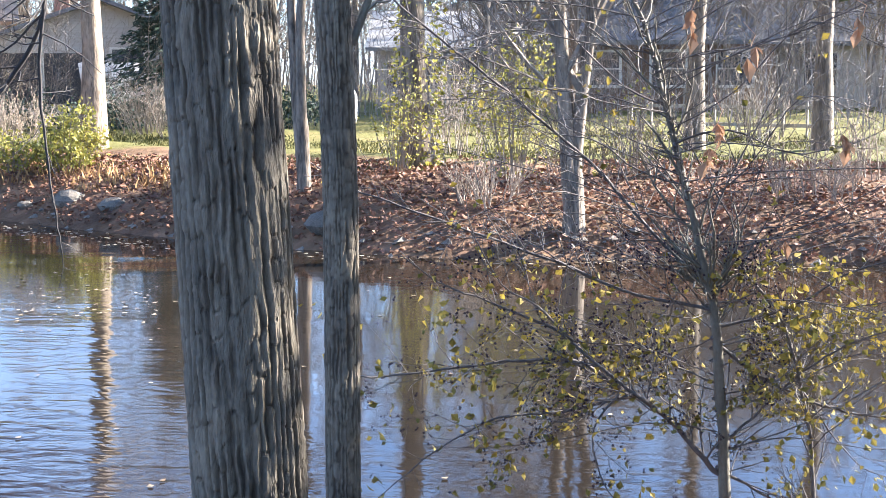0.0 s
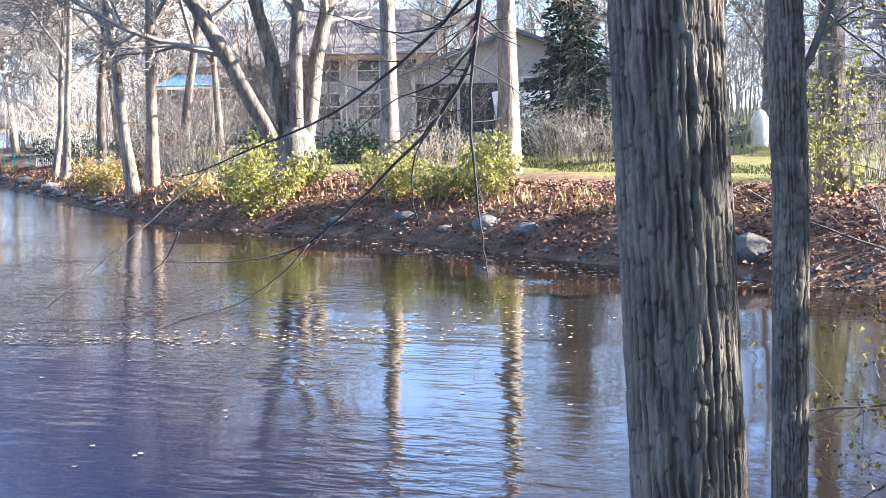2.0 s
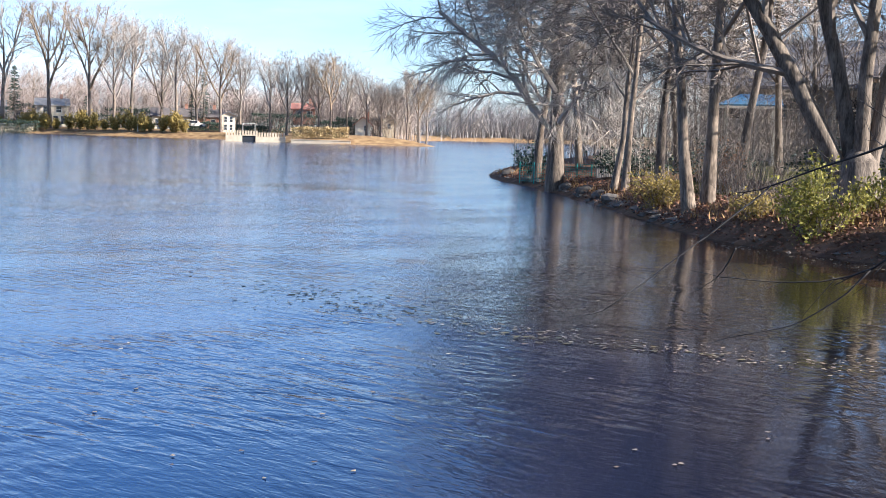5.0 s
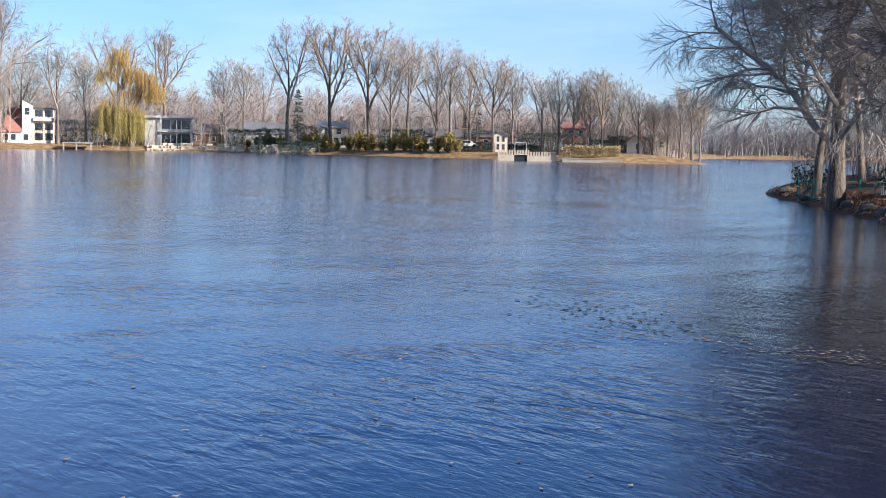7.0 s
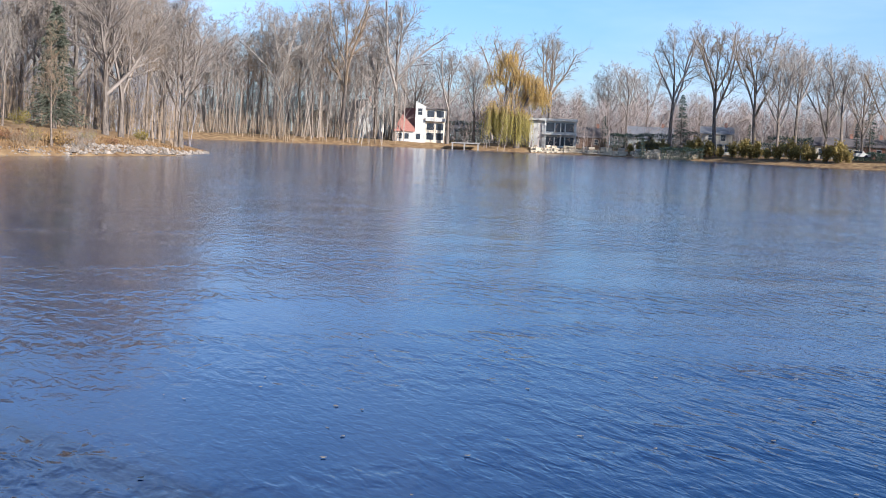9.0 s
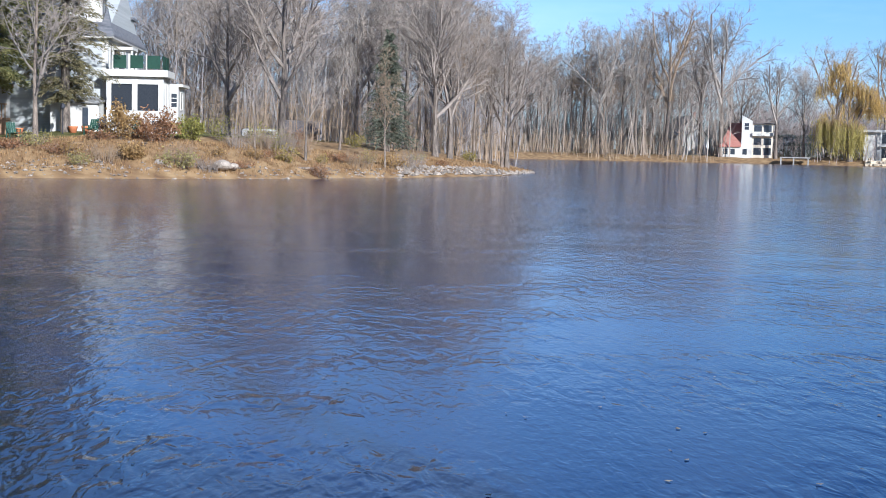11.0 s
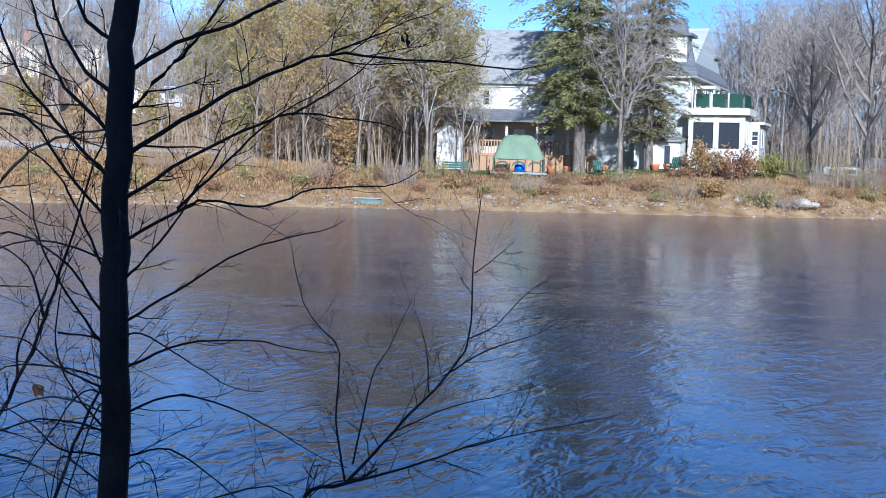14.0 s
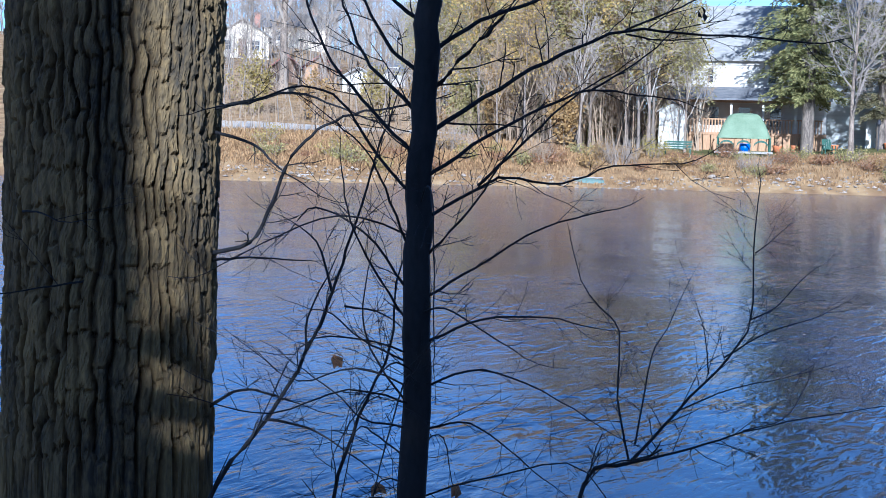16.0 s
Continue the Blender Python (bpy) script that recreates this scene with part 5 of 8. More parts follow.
# lamp post by the villa
lp = stand("lamp_post", S12, 100.0, 87.5, "short black lamp post on the lawn", "lamp")
bd = Build()
bd.tube([Vector((0, 0, -0.1)), Vector((0, 0, 1.5))], [0.04, 0.03], 8)
part("pole", bd, M_DARK, lp)
bd = Build()
bd.tube([Vector((0, 0, 1.5)), Vector((0, 0, 1.6)), Vector((0, 0, 1.8)), Vector((0, 0, 1.9))], [0.05, 0.13, 0.13, 0.02], 8, True)
part("lantern", bd, M_DARK, lp)


# -- hillside beyond the thicket --
def cottage(name, st, az, r, w, dep, eave, ridge_, wall, roof, label, turn=0, along="y", wins=((-0.25, 0.9, 0.9, 1.1), (0.25, 0.9, 0.9, 1.1)), z=None, stack=True, door=None):
    hs = stand(name, st, az, r, label, "house", turn, z)
    gable_walls(hs, -w / 2, w / 2, 0, dep, eave, ridge_, wall, along)
    gable_roof(hs, -w / 2, w / 2, 0, dep, eave, ridge_, roof, along)
    for fx, z0, ww, hh in wins:
        window(hs, fx * w, z0, ww, hh, 0)
    if door is not None:
        pbox("door", hs, M_BROWN, door * w - 0.45, -0.06, 0, door * w + 0.45, -0.004, 2.0)
    if stack:
        chimney(hs, w * 0.28, dep * 0.5, ridge_ - 0.8, ridge_ + 0.7)
    return hs


cottage("hill_house", S16, 125.8, 150, 5.6, 7, 2.5, 4.3, M_CREAM, M_ROOF_PALE, "cream gabled house on the hillside", wins=((-0.3, 0.8, 0.8, 1.0), (0.25, 0.8, 0.8, 1.0)), door=0.0)
cottage("hill_shed", S16, 121.0, 125, 2.9, 4, 1.6, 2.4, M_WHITE, M_ROOF_PALE, "small white gabled shed on the slope", wins=((-0.28, 0.1, 0.4, 0.7), (0.28, 0.1, 0.4, 0.7)), stack=False)
cottage("hill_cabin", S16, 122.6, 128, 3.2, 4, 1.8, 2.9, M_WOOD, M_ROOF_RED, "brown timber cabin on the slope", wins=(), door=0.1, stack=False)
cottage("hill_house", S16, 118.8, 136, 7.5, 5, 1.9, 2.7, M_GREIGE, M_ROOF_GREY, "low grey house with a pale roof", along="x", stack=False)
cottage("hill_house", S16, 128.0, 165, 7, 7, 2.8, 4.6, M_CREAM, M_ROOF_GREY, "cream house with a dark roof on the hillside")
cottage("hill_house", S16, 123.6, 172, 8, 7, 2.8, 4.6, M_CREAM, M_ROOF_GREY, "far cream house half hidden by trees", along="x")
cottage("hill_cabin", S16, 124.0, 128, 2.6, 3, 1.6, 2.6, M_BROWN, M_ROOF_RED, "small red-roofed garden hut", wins=(), stack=False)
dk = stand("landing_stage", S16, 123.55, 70.3, "grey wooden landing stage at the water's edge", "dock", z=0.32)
for k in range(9):
    pbox("plank", dk, M_WOOD_GREY, -0.95 + k * 0.21, -0.5, 0.0, -0.76 + k * 0.21, 0.8, 0.05)
for x in (-0.85, 0.85):
    for y in (-0.45, 0.7):
        pbox("pile", dk, M_WOOD_GREY, x - 0.06, y - 0.06, -0.8, x + 0.06, y + 0.06, -0.002)
# lane along the slope
bd = Build()
for k in range(40):
    az = 112.5 + 19 * k / 39
    for r in (93.5, 97.5):
        x, y = spot(S16, az, r)
        bd.v.append(Vector((x, y, gz(x, y) + 0.12)))
    if k:
        n = len(bd.v)
        bd.f.append((n - 4, n - 3, n - 1, n - 2))
single("road", bd, M_ASPHALT, "pale worn lane along the slope", "road", kind="structure")

# -- left bank houses --
h = stand("bungalow", S1, 18.6, 55, "cream low-gabled bungalow with a dark carport", "house", z=1.5)
gable_walls(h, -4.2, 5.2, 0, 8, 2.35, 4.1, M_GREIGE, along="y")
gable_roof(h, -4.2, 5.2, 0, 8, 2.35, 4.1, M_ROOF_GREY, along="y", over=0.6)
# flat dark panel on the wall stands in for the carport's inner shade
bd = Build()
bd.box(-3.4, -0.06, 0.0, 0.0, -0.004, 1.95)
part("carport_opening", bd, M_DARK, h, "dark panel standing in for the carport's shade")
for x in (-3.5, -1.7, 0.05):
    pbox("post", h, M_WHITE, x - 0.06, -0.25, -0.3, x + 0.06, -0.13, 2.3)
window(h, 1.5, 1.1, 1.2, 1.0, 0)
window(h, 3.6, 1.1, 1.2, 1.0, 0)
chimney(h, -1.0, 5, 3.2, 4.9)
tp = stand("tarpaulin_cover", S1, 17.9, 50, "white tarpaulin stretched over a stored boat", "tarpaulin", z=1.45)
bd = Build()
for k in range(9):
    x = -0.95 + 1.9 * k / 8
    n0 = len(bd.v)
    top = 1.55 + 0.03 * math.sin(k * 2.1)
    for yy, zz in ((-0.75, 0.0), (-0.6, 0.7 * top), (-0.25, top), (0.25, top), (0.6, 0.7 * top), (0.75, 0.0)):
        lean = max(0, zz) * 0.28 * (k / 8)
        bd.v.append(Vector((x * (0.75 + 0.25 * zz / 1.6) + lean * 0.6, yy * (1 - 0.35 * (k / 8)), zz + (0.02 if k % 2 else -0.02))))
    if k:
        bd.f += [(n0 - 6 + j, n0 + j, n0 + 1 + j, n0 - 5 + j) for j in range(5)]
bd.f += [tuple(reversed(range(6))), tuple(range(len(bd.v) - 6, len(bd.v)))]
part("sheet", bd, M_WHITE, tp, smooth=False)
h = stand("house", S1, 24.1, 66, "grey two-storey house with a brown hipped roof", "house", z=1.6)
gable_walls(h, -2.9, 2.7, 0, 8, 3.9, 6.0, M_GREIGE)
gable_roof(h, -2.9, 2.7, 0, 8, 3.9, 6.0, M_ROOF_BROWN, over=0.6)
# the board's warm wood tone puts the sun along the eave into the colour
pbox("trim", h, M_WOOD, -3.4, -0.66, 3.32, 3.2, -0.6, 3.5, "timber eave board with its sunlit line put into the colour")
for x in (-1.9, 0.0, 1.8):
    window(h, x, 0.5, 1.0, 1.2, 0)
    window(h, x, 2.3, 1.0, 1.0, 0)
h = stand("house", S1, 30.0, 74, "grey house behind bare trees", "house", z=1.7)
gable_walls(h, -4.5, 4.5, 0, 8, 3.6, 6.0, M_GREIGE)
gable_roof(h, -4.5, 4.5, 0, 8, 3.6, 6.0, M_ROOF_GREY, over=0.5)
for x in (-3, 0, 3):
    window(h, x, 1.6, 1.1, 1.1, 0)
g = stand("garden_pavilion", S1, 31.5, 57, "open white garden pavilion with a blue sloping roof", "pavilion", z=2.05)
for x in (-0.95, 0.95):
    for y in (0.1, 1.9):
        pbox("post", g, M_WHITE, x - 0.07, y - 0.07, -0.9, x + 0.07, y + 0.07, 1.55)
bd = Build()
bd.slab((-1.3, -0.25, 1.55), (1.3, -0.25, 1.55), (1.2, 1.0, 2.0), (-0.4, 1.0, 2.0), 0.06)
bd.slab((1.3, 2.3, 1.55), (-1.3, 2.3, 1.55), (-0.4, 1.0, 2.0), (1.2, 1.0, 2.0), 0.06)
part("roof", bd, M_BLUE, g, "blue sloping roof")
pbox("trim", g, M_WHITE, -1.3, -0.26, 1.38, 1.3, -0.2, 1.48)
h = stand("bungalow", S0, 3.0, 60, "beige bungalow with a row of dark windows", "house", z=1.35)
gable_walls(h, -4.2, 4.6, 0, 8, 2.7, 4.3, M_GREIGE)
gable_roof(h, -4.2, 4.6, 0, 8, 2.7, 4.3, M_ROOF_PALE, over=0.5)
for x in (-3.3, -1.9, -0.5, 0.9, 2.3, 3.7):
    window(h, x, 0.7, 1.0, 1.2, 0)
h = stand("house", S0, -5.0, 47, "brown timber house behind the trees", "house", z=1.3)
gable_walls(h, -3.5, 3.5, 0, 8, 2.6, 4.2, M_BROWN)
gable_roof(h, -3.5, 3.5, 0, 8, 2.6, 4.2, M_ROOF_GREY, over=0.5)
for x in (-2.2, 0, 2.2):
    window(h, x, 0.9, 1.1, 1.1, 0)
h = stand("house", S0, -14, 50, "beige house with a low roof behind brush", "house", z=1.3)
gable_walls(h, -4, 4, 0, 8, 2.6, 4.2, M_GREIGE)
gable_roof(h, -4, 4, 0, 8, 2.6, 4.2, M_ROOF_GREY, over=0.5)
for x in (-2.6, 0, 2.6):
    window(h, x, 0.9, 1.1, 1.1, 0)
# fences
def fence(st, a0, a1, r0, r1, height, material, label, n, rails=True, gap=0.3):
    x0, y0 = spot(st, a0, r0)
    x1, y1 = spot(st, a1, r1)
    fz = gz((x0 + x1) / 2, (y0 + y1) / 2)
    fn = thing("fence", x0, y0, fz, math.degrees(math.atan2(y1 - y0, x1 - x0)), label, "fence")
    L = math.hypot(x1 - x0, y1 - y0)
    for k in range(n):
        x = L * k / n
        pbox("picket", fn, material, x, -0.02, -0.2, x + L / n * (1 - gap), 0.02, height * (1 + 0.03 * math.sin(k * 7.7)))
    for z in (0.25 * height, 0.8 * height):
        pbox("rail", fn, material, 0, 0.021, z, L, 0.06, z + 0.08)
    return fn


fence(S3, 37.6, 34.6, 52, 50, 0.95, M_WOOD_GREY, "grey picket fence behind the trees", 40, gap=0.45)
fence(S0, -3.5, -11.5, 34, 31, 0.75, M_WOOD_GREY, "weathered low post-and-rail fence", 9, gap=0.93)
nt_ = stand("mesh_fence", S3, 38.4, 53.5, "low teal plastic mesh fence on stakes", "fence", turn=-20)
for k in range(9):
    bd = Build()
    x = -2.4 + k * 0.6
    bd.tube([Vector((x, 0, -0.3)), Vector((x, 0, 0.55))], [0.02, 0.018], 6)
    part("stake", bd, M_NET, nt_)
bd = Build()
for k in range(49):
    x = -2.4 + k * 0.1
    bd.tube([Vector((x, 0.02, -0.25)), Vector((x + 0.03, 0.02, 0.5))], [0.006, 0.006], 3)
for k in range(8):
    z = -0.2 + k * 0.1
    bd.tube([Vector((-2.4, 0.02, z)), Vector((0, 0.05, z + 0.03)), Vector((2.4, 0.02, z))], [0.006] * 3, 3)
part("mesh", bd, M_NET, nt_)
# small white thing on the lawn
bd = Build()
bd.tube([Vector((0, 0, 0)), Vector((0, 0, 0.12)), Vector((0, 0, 0.75)), Vector((0, 0, 0.95)), Vector((0, 0, 1.02))], [0.2, 0.24, 0.24, 0.15, 0.03], 14, True)
b = single("gas_tank", bd, M_WHITE, "white upright gas tank on the lawn", "tank", smooth=True)
b.matrix_world = pose(*spot(S1, 8.05, 38), 1.15)

# ---- trees beside the camera ----


def smooth_line(pts, n=4):
    """Points of a soft curve through pts."""
    q = [pts[0] * 2 - pts[1]] + pts + [pts[-1] * 2 - pts[-2]]
    out = []
    for i in range(1, len(q) - 2):
        for k in range(n):
            t = k / n
            a, b, c, d = q[i - 1], q[i], q[i + 1], q[i + 2]
            out.append(0.5 * ((2 * b) + (c - a) * t + (2 * a - 5 * b + 4 * c - d) * t * t + (3 * b - a - 3 * c + d) * t * t * t))
    out.append(pts[-1])
    return out


class Limbs:
    """The hand-set limbs of one tree, with side shoots and twigs grown on them."""

    def __init__(self, x, y, z, seed, gap=0.11, shoot=0.22, fine=0.0016, sub=3, parent=None, name="branch", material=None):
        self.parent, self.name, self.material = parent, name, material
        self.at, self.rng, self.bd, self.tips = (x, y, z), random.Random(seed), Build(), []
        self.gap, self.shoot, self.fine, self.sub, self.rooted = gap, shoot, fine, sub, None

    def limb(self, pts, r0, r1, sides=7):
        """One limb with its shoots; where a parent is set, it becomes a part of its own."""
        rng = self.rng
        if self.parent:
            self.bd = Build()
        pts = [Vector(c) for c in pts]
        if self.rooted:
            ax = self.rooted(pts[0].z)
            if abs(pts[0].x - ax) < 0.10 and abs(pts[0].y) < 0.08:
                pts.insert(0, Vector((ax, 0, pts[0].z - 0.02)))
        p = smooth_line(pts)
        p = [v + rand_dir(rng) * min(r0, 0.012) * (0.5 if 0 < i < len(p) - 1 else 0) for i, v in enumerate(p)]
        n = len(p) - 1
        rad = [r0 + (r1 - r0) * (i / n) ** 0.8 for i in range(n + 1)]
        self.bd.tube(p, rad, sides, True)
        run, left = 0.0, 1
        for i in range(n):
            seg = (p[i + 1] - p[i]).length
            run += seg
            if i < 1 or rad[i] > 0.02:
                continue
            while run > self.gap:
                run -= self.gap * rng.uniform(0.7, 1.4)
                left = -left
                d = (p[i + 1] - p[i]).normalized()
                a = side_dir(d, radians(rng.uniform(30, 65)), rng.uniform(0, 6.28)) + UP * 0.25
                self.twig(p[i].lerp(p[i + 1], rng.random()), a.normalized(), self.shoot * rng.uniform(0.35, 1.25), max(rad[i] * 0.45, self.fine), self.sub)
        self.twig(p[-1], (p[-1] - p[-2]).normalized(), self.shoot * 0.7, r1, 1)
        if self.parent:
            part(self.name, self.bd, self.material, self.parent, smooth=True)

    def twig(self, p, d, length, rad, sub):
        rng = self.rng
        q = [p]
        for k in range(3):
            d = (d + rand_dir(rng) * 0.22 + UP * 0.06).normalized()
            q.append(q[-1] + d * length / 3)
        self.bd.tube(q, [rad, rad * 0.8, rad * 0.65, max(rad * 0.4, 0.0008)], 4)
        self.tips.append((q[-1], d))
        if sub:
            for k in range(rng.randint(1, sub)):
                i = rng.randint(1, 2)
                self.twig(q[i], side_dir(d, radians(rng.uniform(30, 60)), rng.uniform(0, 6.28)), length * rng.uniform(0.3, 0.6), max(rad * 0.6, self.fine * 0.7), 1 if sub > 2 else 0)


def hashed(a, b, c):
    v = math.sin(a * 12.9898 + b * 78.233 + c * 37.719) * 43758.5453
    return v - math.floor(v)


def bark_trunk(parent, R, z0, z1, lean, seed, depth, step, cols, ridge_w, tall, ridges, material, flare=0.0, lo=None, hi=None, sharp=0.2, cracked=0.5, wander=1.0):
    """A trunk with furrowed bark: flat upright plates between narrow clefts, cracked across, finely meshed between lo and hi."""
    lo, hi = z0 if lo is None else lo, z1 if hi is None else hi
    zs, z = [], z0
    while z < z1:
        zs.append(z)
        z += step if lo <= z <= hi else step * 12
    off = seed * 13.7
    vs, rel = np.zeros((len(zs), cols, 3)), np.zeros((len(zs), cols))
    circle = [(math.cos(6.283185 * j / cols), math.sin(6.283185 * j / cols)) for j in range(cols)]
    for i, z in enumerate(zs):
        cx, cy = lean(z)
        for j in range(cols):
            c, s = circle[j]
            n0 = noise.noise(Vector((c * 1.8, s * 1.8, z * 1.3 + off)))
            n1 = noise.noise(Vector((c * R / ridge_w, s * R / ridge_w, z / tall * 1.1 + off)))
            n2 = noise.noise(Vector((c * R * 70, s * R * 70, z * 14 + off)))
            n3 = noise.noise(Vector((c * R * 26, s * R * 26, z * 7 + off)))
            u = ridges * j / cols + wander * (0.85 * n0 + 0.42 * n1) + 0.12 * n2 + 0.15 * n3
            k = math.floor(u)
            f = u - k
            near = k if f < 0.5 else k + 1
            edge = min(f, 1 - f)
            # clefts come and go along the trunk, so that plates braid
            open_ = 0.62 + 1.5 * noise.noise(Vector(((near % ridges) * 3.7, off, z / tall * 0.42 + near)))
            open_ = max(0.10, min(1.0, open_))
            wide = sharp * (0.75 + 0.5 * hashed(near % ridges, seed, 1))
            cleft = max(0.0, 1 - (edge / wide)) ** 0.8 * open_
            # cracks across each plate, at uneven heights
            kk = k % ridges
            t = z / tall * (0.7 + 0.6 * hashed(kk, seed, 2)) + hashed(kk, seed, 3) * 9 + 0.16 * n2 + (f - 0.5) * 0.35 * (hashed(kk, seed, 4) - 0.5)
            row = math.floor(t)
            g = t - row
            crack = max(0.0, 1 - min(g, 1 - g) * tall / 0.009) * (hashed(kk, row if g < 0.5 else row + 1, seed) < cracked)
            lift = (hashed(kk, row, seed + 7) - 0.5) * 0.34
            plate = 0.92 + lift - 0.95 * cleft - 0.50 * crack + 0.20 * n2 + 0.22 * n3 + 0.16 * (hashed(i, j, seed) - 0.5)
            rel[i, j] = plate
            rr_ = R * (1 + flare * math.exp(-(z - z0) / 0.5)) + depth * (plate - 0.75) + 0.03 * R * math.sin(2 * j / cols * 6.283185 + z)
            vs[i, j] = (cx + rr_ * c, cy + rr_ * s, z)
    nz = len(zs)
    bd = Build()
    bd.v = [Vector(c) for c in vs.reshape(-1, 3)]
    bd.f = [(i * cols + j, i * cols + (j + 1) % cols, (i + 1) * cols + (j + 1) % cols, (i + 1) * cols + j) for i in range(nz - 1) for j in range(cols)]
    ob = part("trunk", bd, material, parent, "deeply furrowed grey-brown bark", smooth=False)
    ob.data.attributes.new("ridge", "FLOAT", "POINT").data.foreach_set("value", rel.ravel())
    return ob


def high_crown(parent, seed, x, y, z, R, height, limbs, material):
    """The bare crown above, of which only shade and mirror image show."""
    rng = random.Random(seed)
    cb = Build()
    for k in range(limbs):
        q = Vector((x, y, z + height * 0.5 * k / limbs))
        grow(cb, rng, q, side_dir(UP, radians(rng.uniform(25, 60)), k * 2.4), height * rng.uniform(0.4, 0.6), R * 0.4, 0, [(6, 0.5, 45, 0.1, 0.15), (5, 0.5, 45, 0.05, 0.2), (4, 0.5, 42, 0, 0.2), (0, 0, 0, 0, 0.2)])
    return part("crown", cb, material, parent)


TWIG_R = 0.005

# stout tree at the water's edge, with a limb that hangs out over the water
A_AT = (-1.082, 4.557)
tree_a = thing("cottonwood_tree", *A_AT, 0.25, 0, "stout cottonwood with deeply furrowed bark at the water's edge", "tree")
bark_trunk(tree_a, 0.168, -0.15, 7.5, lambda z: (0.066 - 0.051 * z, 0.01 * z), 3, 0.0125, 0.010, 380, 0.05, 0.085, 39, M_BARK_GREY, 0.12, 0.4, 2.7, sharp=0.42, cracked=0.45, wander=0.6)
high_crown(tree_a, 301, -0.32, 0.07, 5.0, 0.14, 9, 9, M_TWIG)
hang = Limbs(*A_AT, 0.25, 51, 0.20, 0.42, 0.002, 3, tree_a, "hanging_branch", M_TWIG_DARK)
hang.limb([(-0.15, 0.03, 4.6), (-0.9, 1.2, 5.4), (-1.9, 3.0, 5.4), (-2.6, 4.2, 4.6)], 0.05, 0.027)
hang.limb([(-2.03, 4.87, 3.65), (-2.28, 5.02, 3.03), (-2.41, 5.08, 2.74), (-2.53, 5.19, 2.29), (-2.8, 5.24, 1.89), (-3.14, 5.25, 1.56), (-3.48, 5.24, 1.25), (-3.87, 5.2, 0.94)], 0.027, 0.0084)
hang.limb([(-3.87, 5.2, 0.94), (-4.1, 5.08, 0.85), (-4.44, 4.9, 0.81), (-4.81, 4.67, 0.83)], 0.0084, 0.0036)
hang.limb([(-3.87, 5.2, 0.94), (-4.06, 5.11, 0.71), (-4.36, 4.94, 0.49), (-4.69, 4.74, 0.39)], 0.0084, 0.0036)
hang.limb([(-2.31, 4.99, 2.96), (-2.67, 5.04, 2.56), (-3.16, 5.05, 2.17), (-3.58, 5.02, 1.91), (-4.13, 4.93, 1.69), (-4.52, 4.85, 1.53)], 0.0168, 0.006)
hang.limb([(-4.52, 4.85, 1.53), (-4.67, 4.64, 1.32), (-4.8, 4.45, 1.15), (-4.99, 4.16, 0.9), (-5.22, 3.78, 0.6)], 0.0072, 0.0036)
hang.limb([(-2.35, 4.97, 2.81), (-2.51, 5.11, 2.05), (-2.54, 5.25, 1.46), (-2.53, 5.37, 0.97), (-2.52, 5.45, 0.68)], 0.0144, 0.0048)
hang.limb([(-2.4, 5.06, 2.74), (-2.79, 5.15, 2.53), (-3.14, 5.19, 2.5), (-3.6, 5.22, 2.64)], 0.0108, 0.0036)
hang.limb([(-2.76, 5.14, 1.89), (-2.99, 5.22, 1.61), (-3.07, 5.33, 1.31), (-3.07, 5.45, 1.05)], 0.0096, 0.0036)
hang.limb([(-2.46, 5.04, 2.36), (-2.77, 5.15, 2.13), (-3.14, 5.21, 2.01), (-3.47, 5.28, 1.8)], 0.0096, 0.0036)
hang.limb([(-4.46, 4.3, 1.09), (-4.62, 4.44, 0.94), (-4.79, 4.56, 0.82)], 0.0072, 0.0036)

B_AT = (-0.722, 4.342)
tree_b = thing("ash_sapling", *B_AT, 0.3, 0, "slim straight ash beside the stout tree", "tree")
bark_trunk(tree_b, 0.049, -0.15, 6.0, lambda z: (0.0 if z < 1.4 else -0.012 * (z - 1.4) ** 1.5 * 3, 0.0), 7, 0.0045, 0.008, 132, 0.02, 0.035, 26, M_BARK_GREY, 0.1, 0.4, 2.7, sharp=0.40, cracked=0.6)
lm = Limbs(*B_AT, 0.3, 52, 0.2, 0.3, 0.002, 2, tree_b, "branch", M_BARK_THIN)
lm.limb([(-0.03, 0, 1.85), (0.06, 0.02, 2.0), (0.12, 0.03, 2.25), (0.2, 0.05, 2.7)], 0.014, 0.008)
lm.limb([(-0.1, 0, 2.9), (-0.4, 0.2, 3.6), (-0.6, 0.5, 4.4)], 0.02, 0.008)
lm.limb([(-0.12, 0, 3.3), (0.3, 0.2, 4.0), (0.6, 0.3, 4.8)], 0.02, 0.008)

# great tree further round
L_AT = (-3.720, -3.218)
tree_l = thing("oak_tree", *L_AT, 0.4, 0, "great old oak trunk with deep bark on the near bank", "tree")
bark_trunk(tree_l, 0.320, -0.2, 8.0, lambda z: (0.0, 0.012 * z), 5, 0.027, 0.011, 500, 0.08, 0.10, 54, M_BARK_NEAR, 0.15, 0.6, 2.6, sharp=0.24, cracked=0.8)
high_crown(tree_l, 302, 0, 0.06, 5.0, 0.25, 10, 9, M_TWIG)
big = Limbs(*L_AT, 0.4, 53, 0.14, 0.2, 0.0011, 3, tree_l, "low_branch", M_BARK_DARK_SHADE)
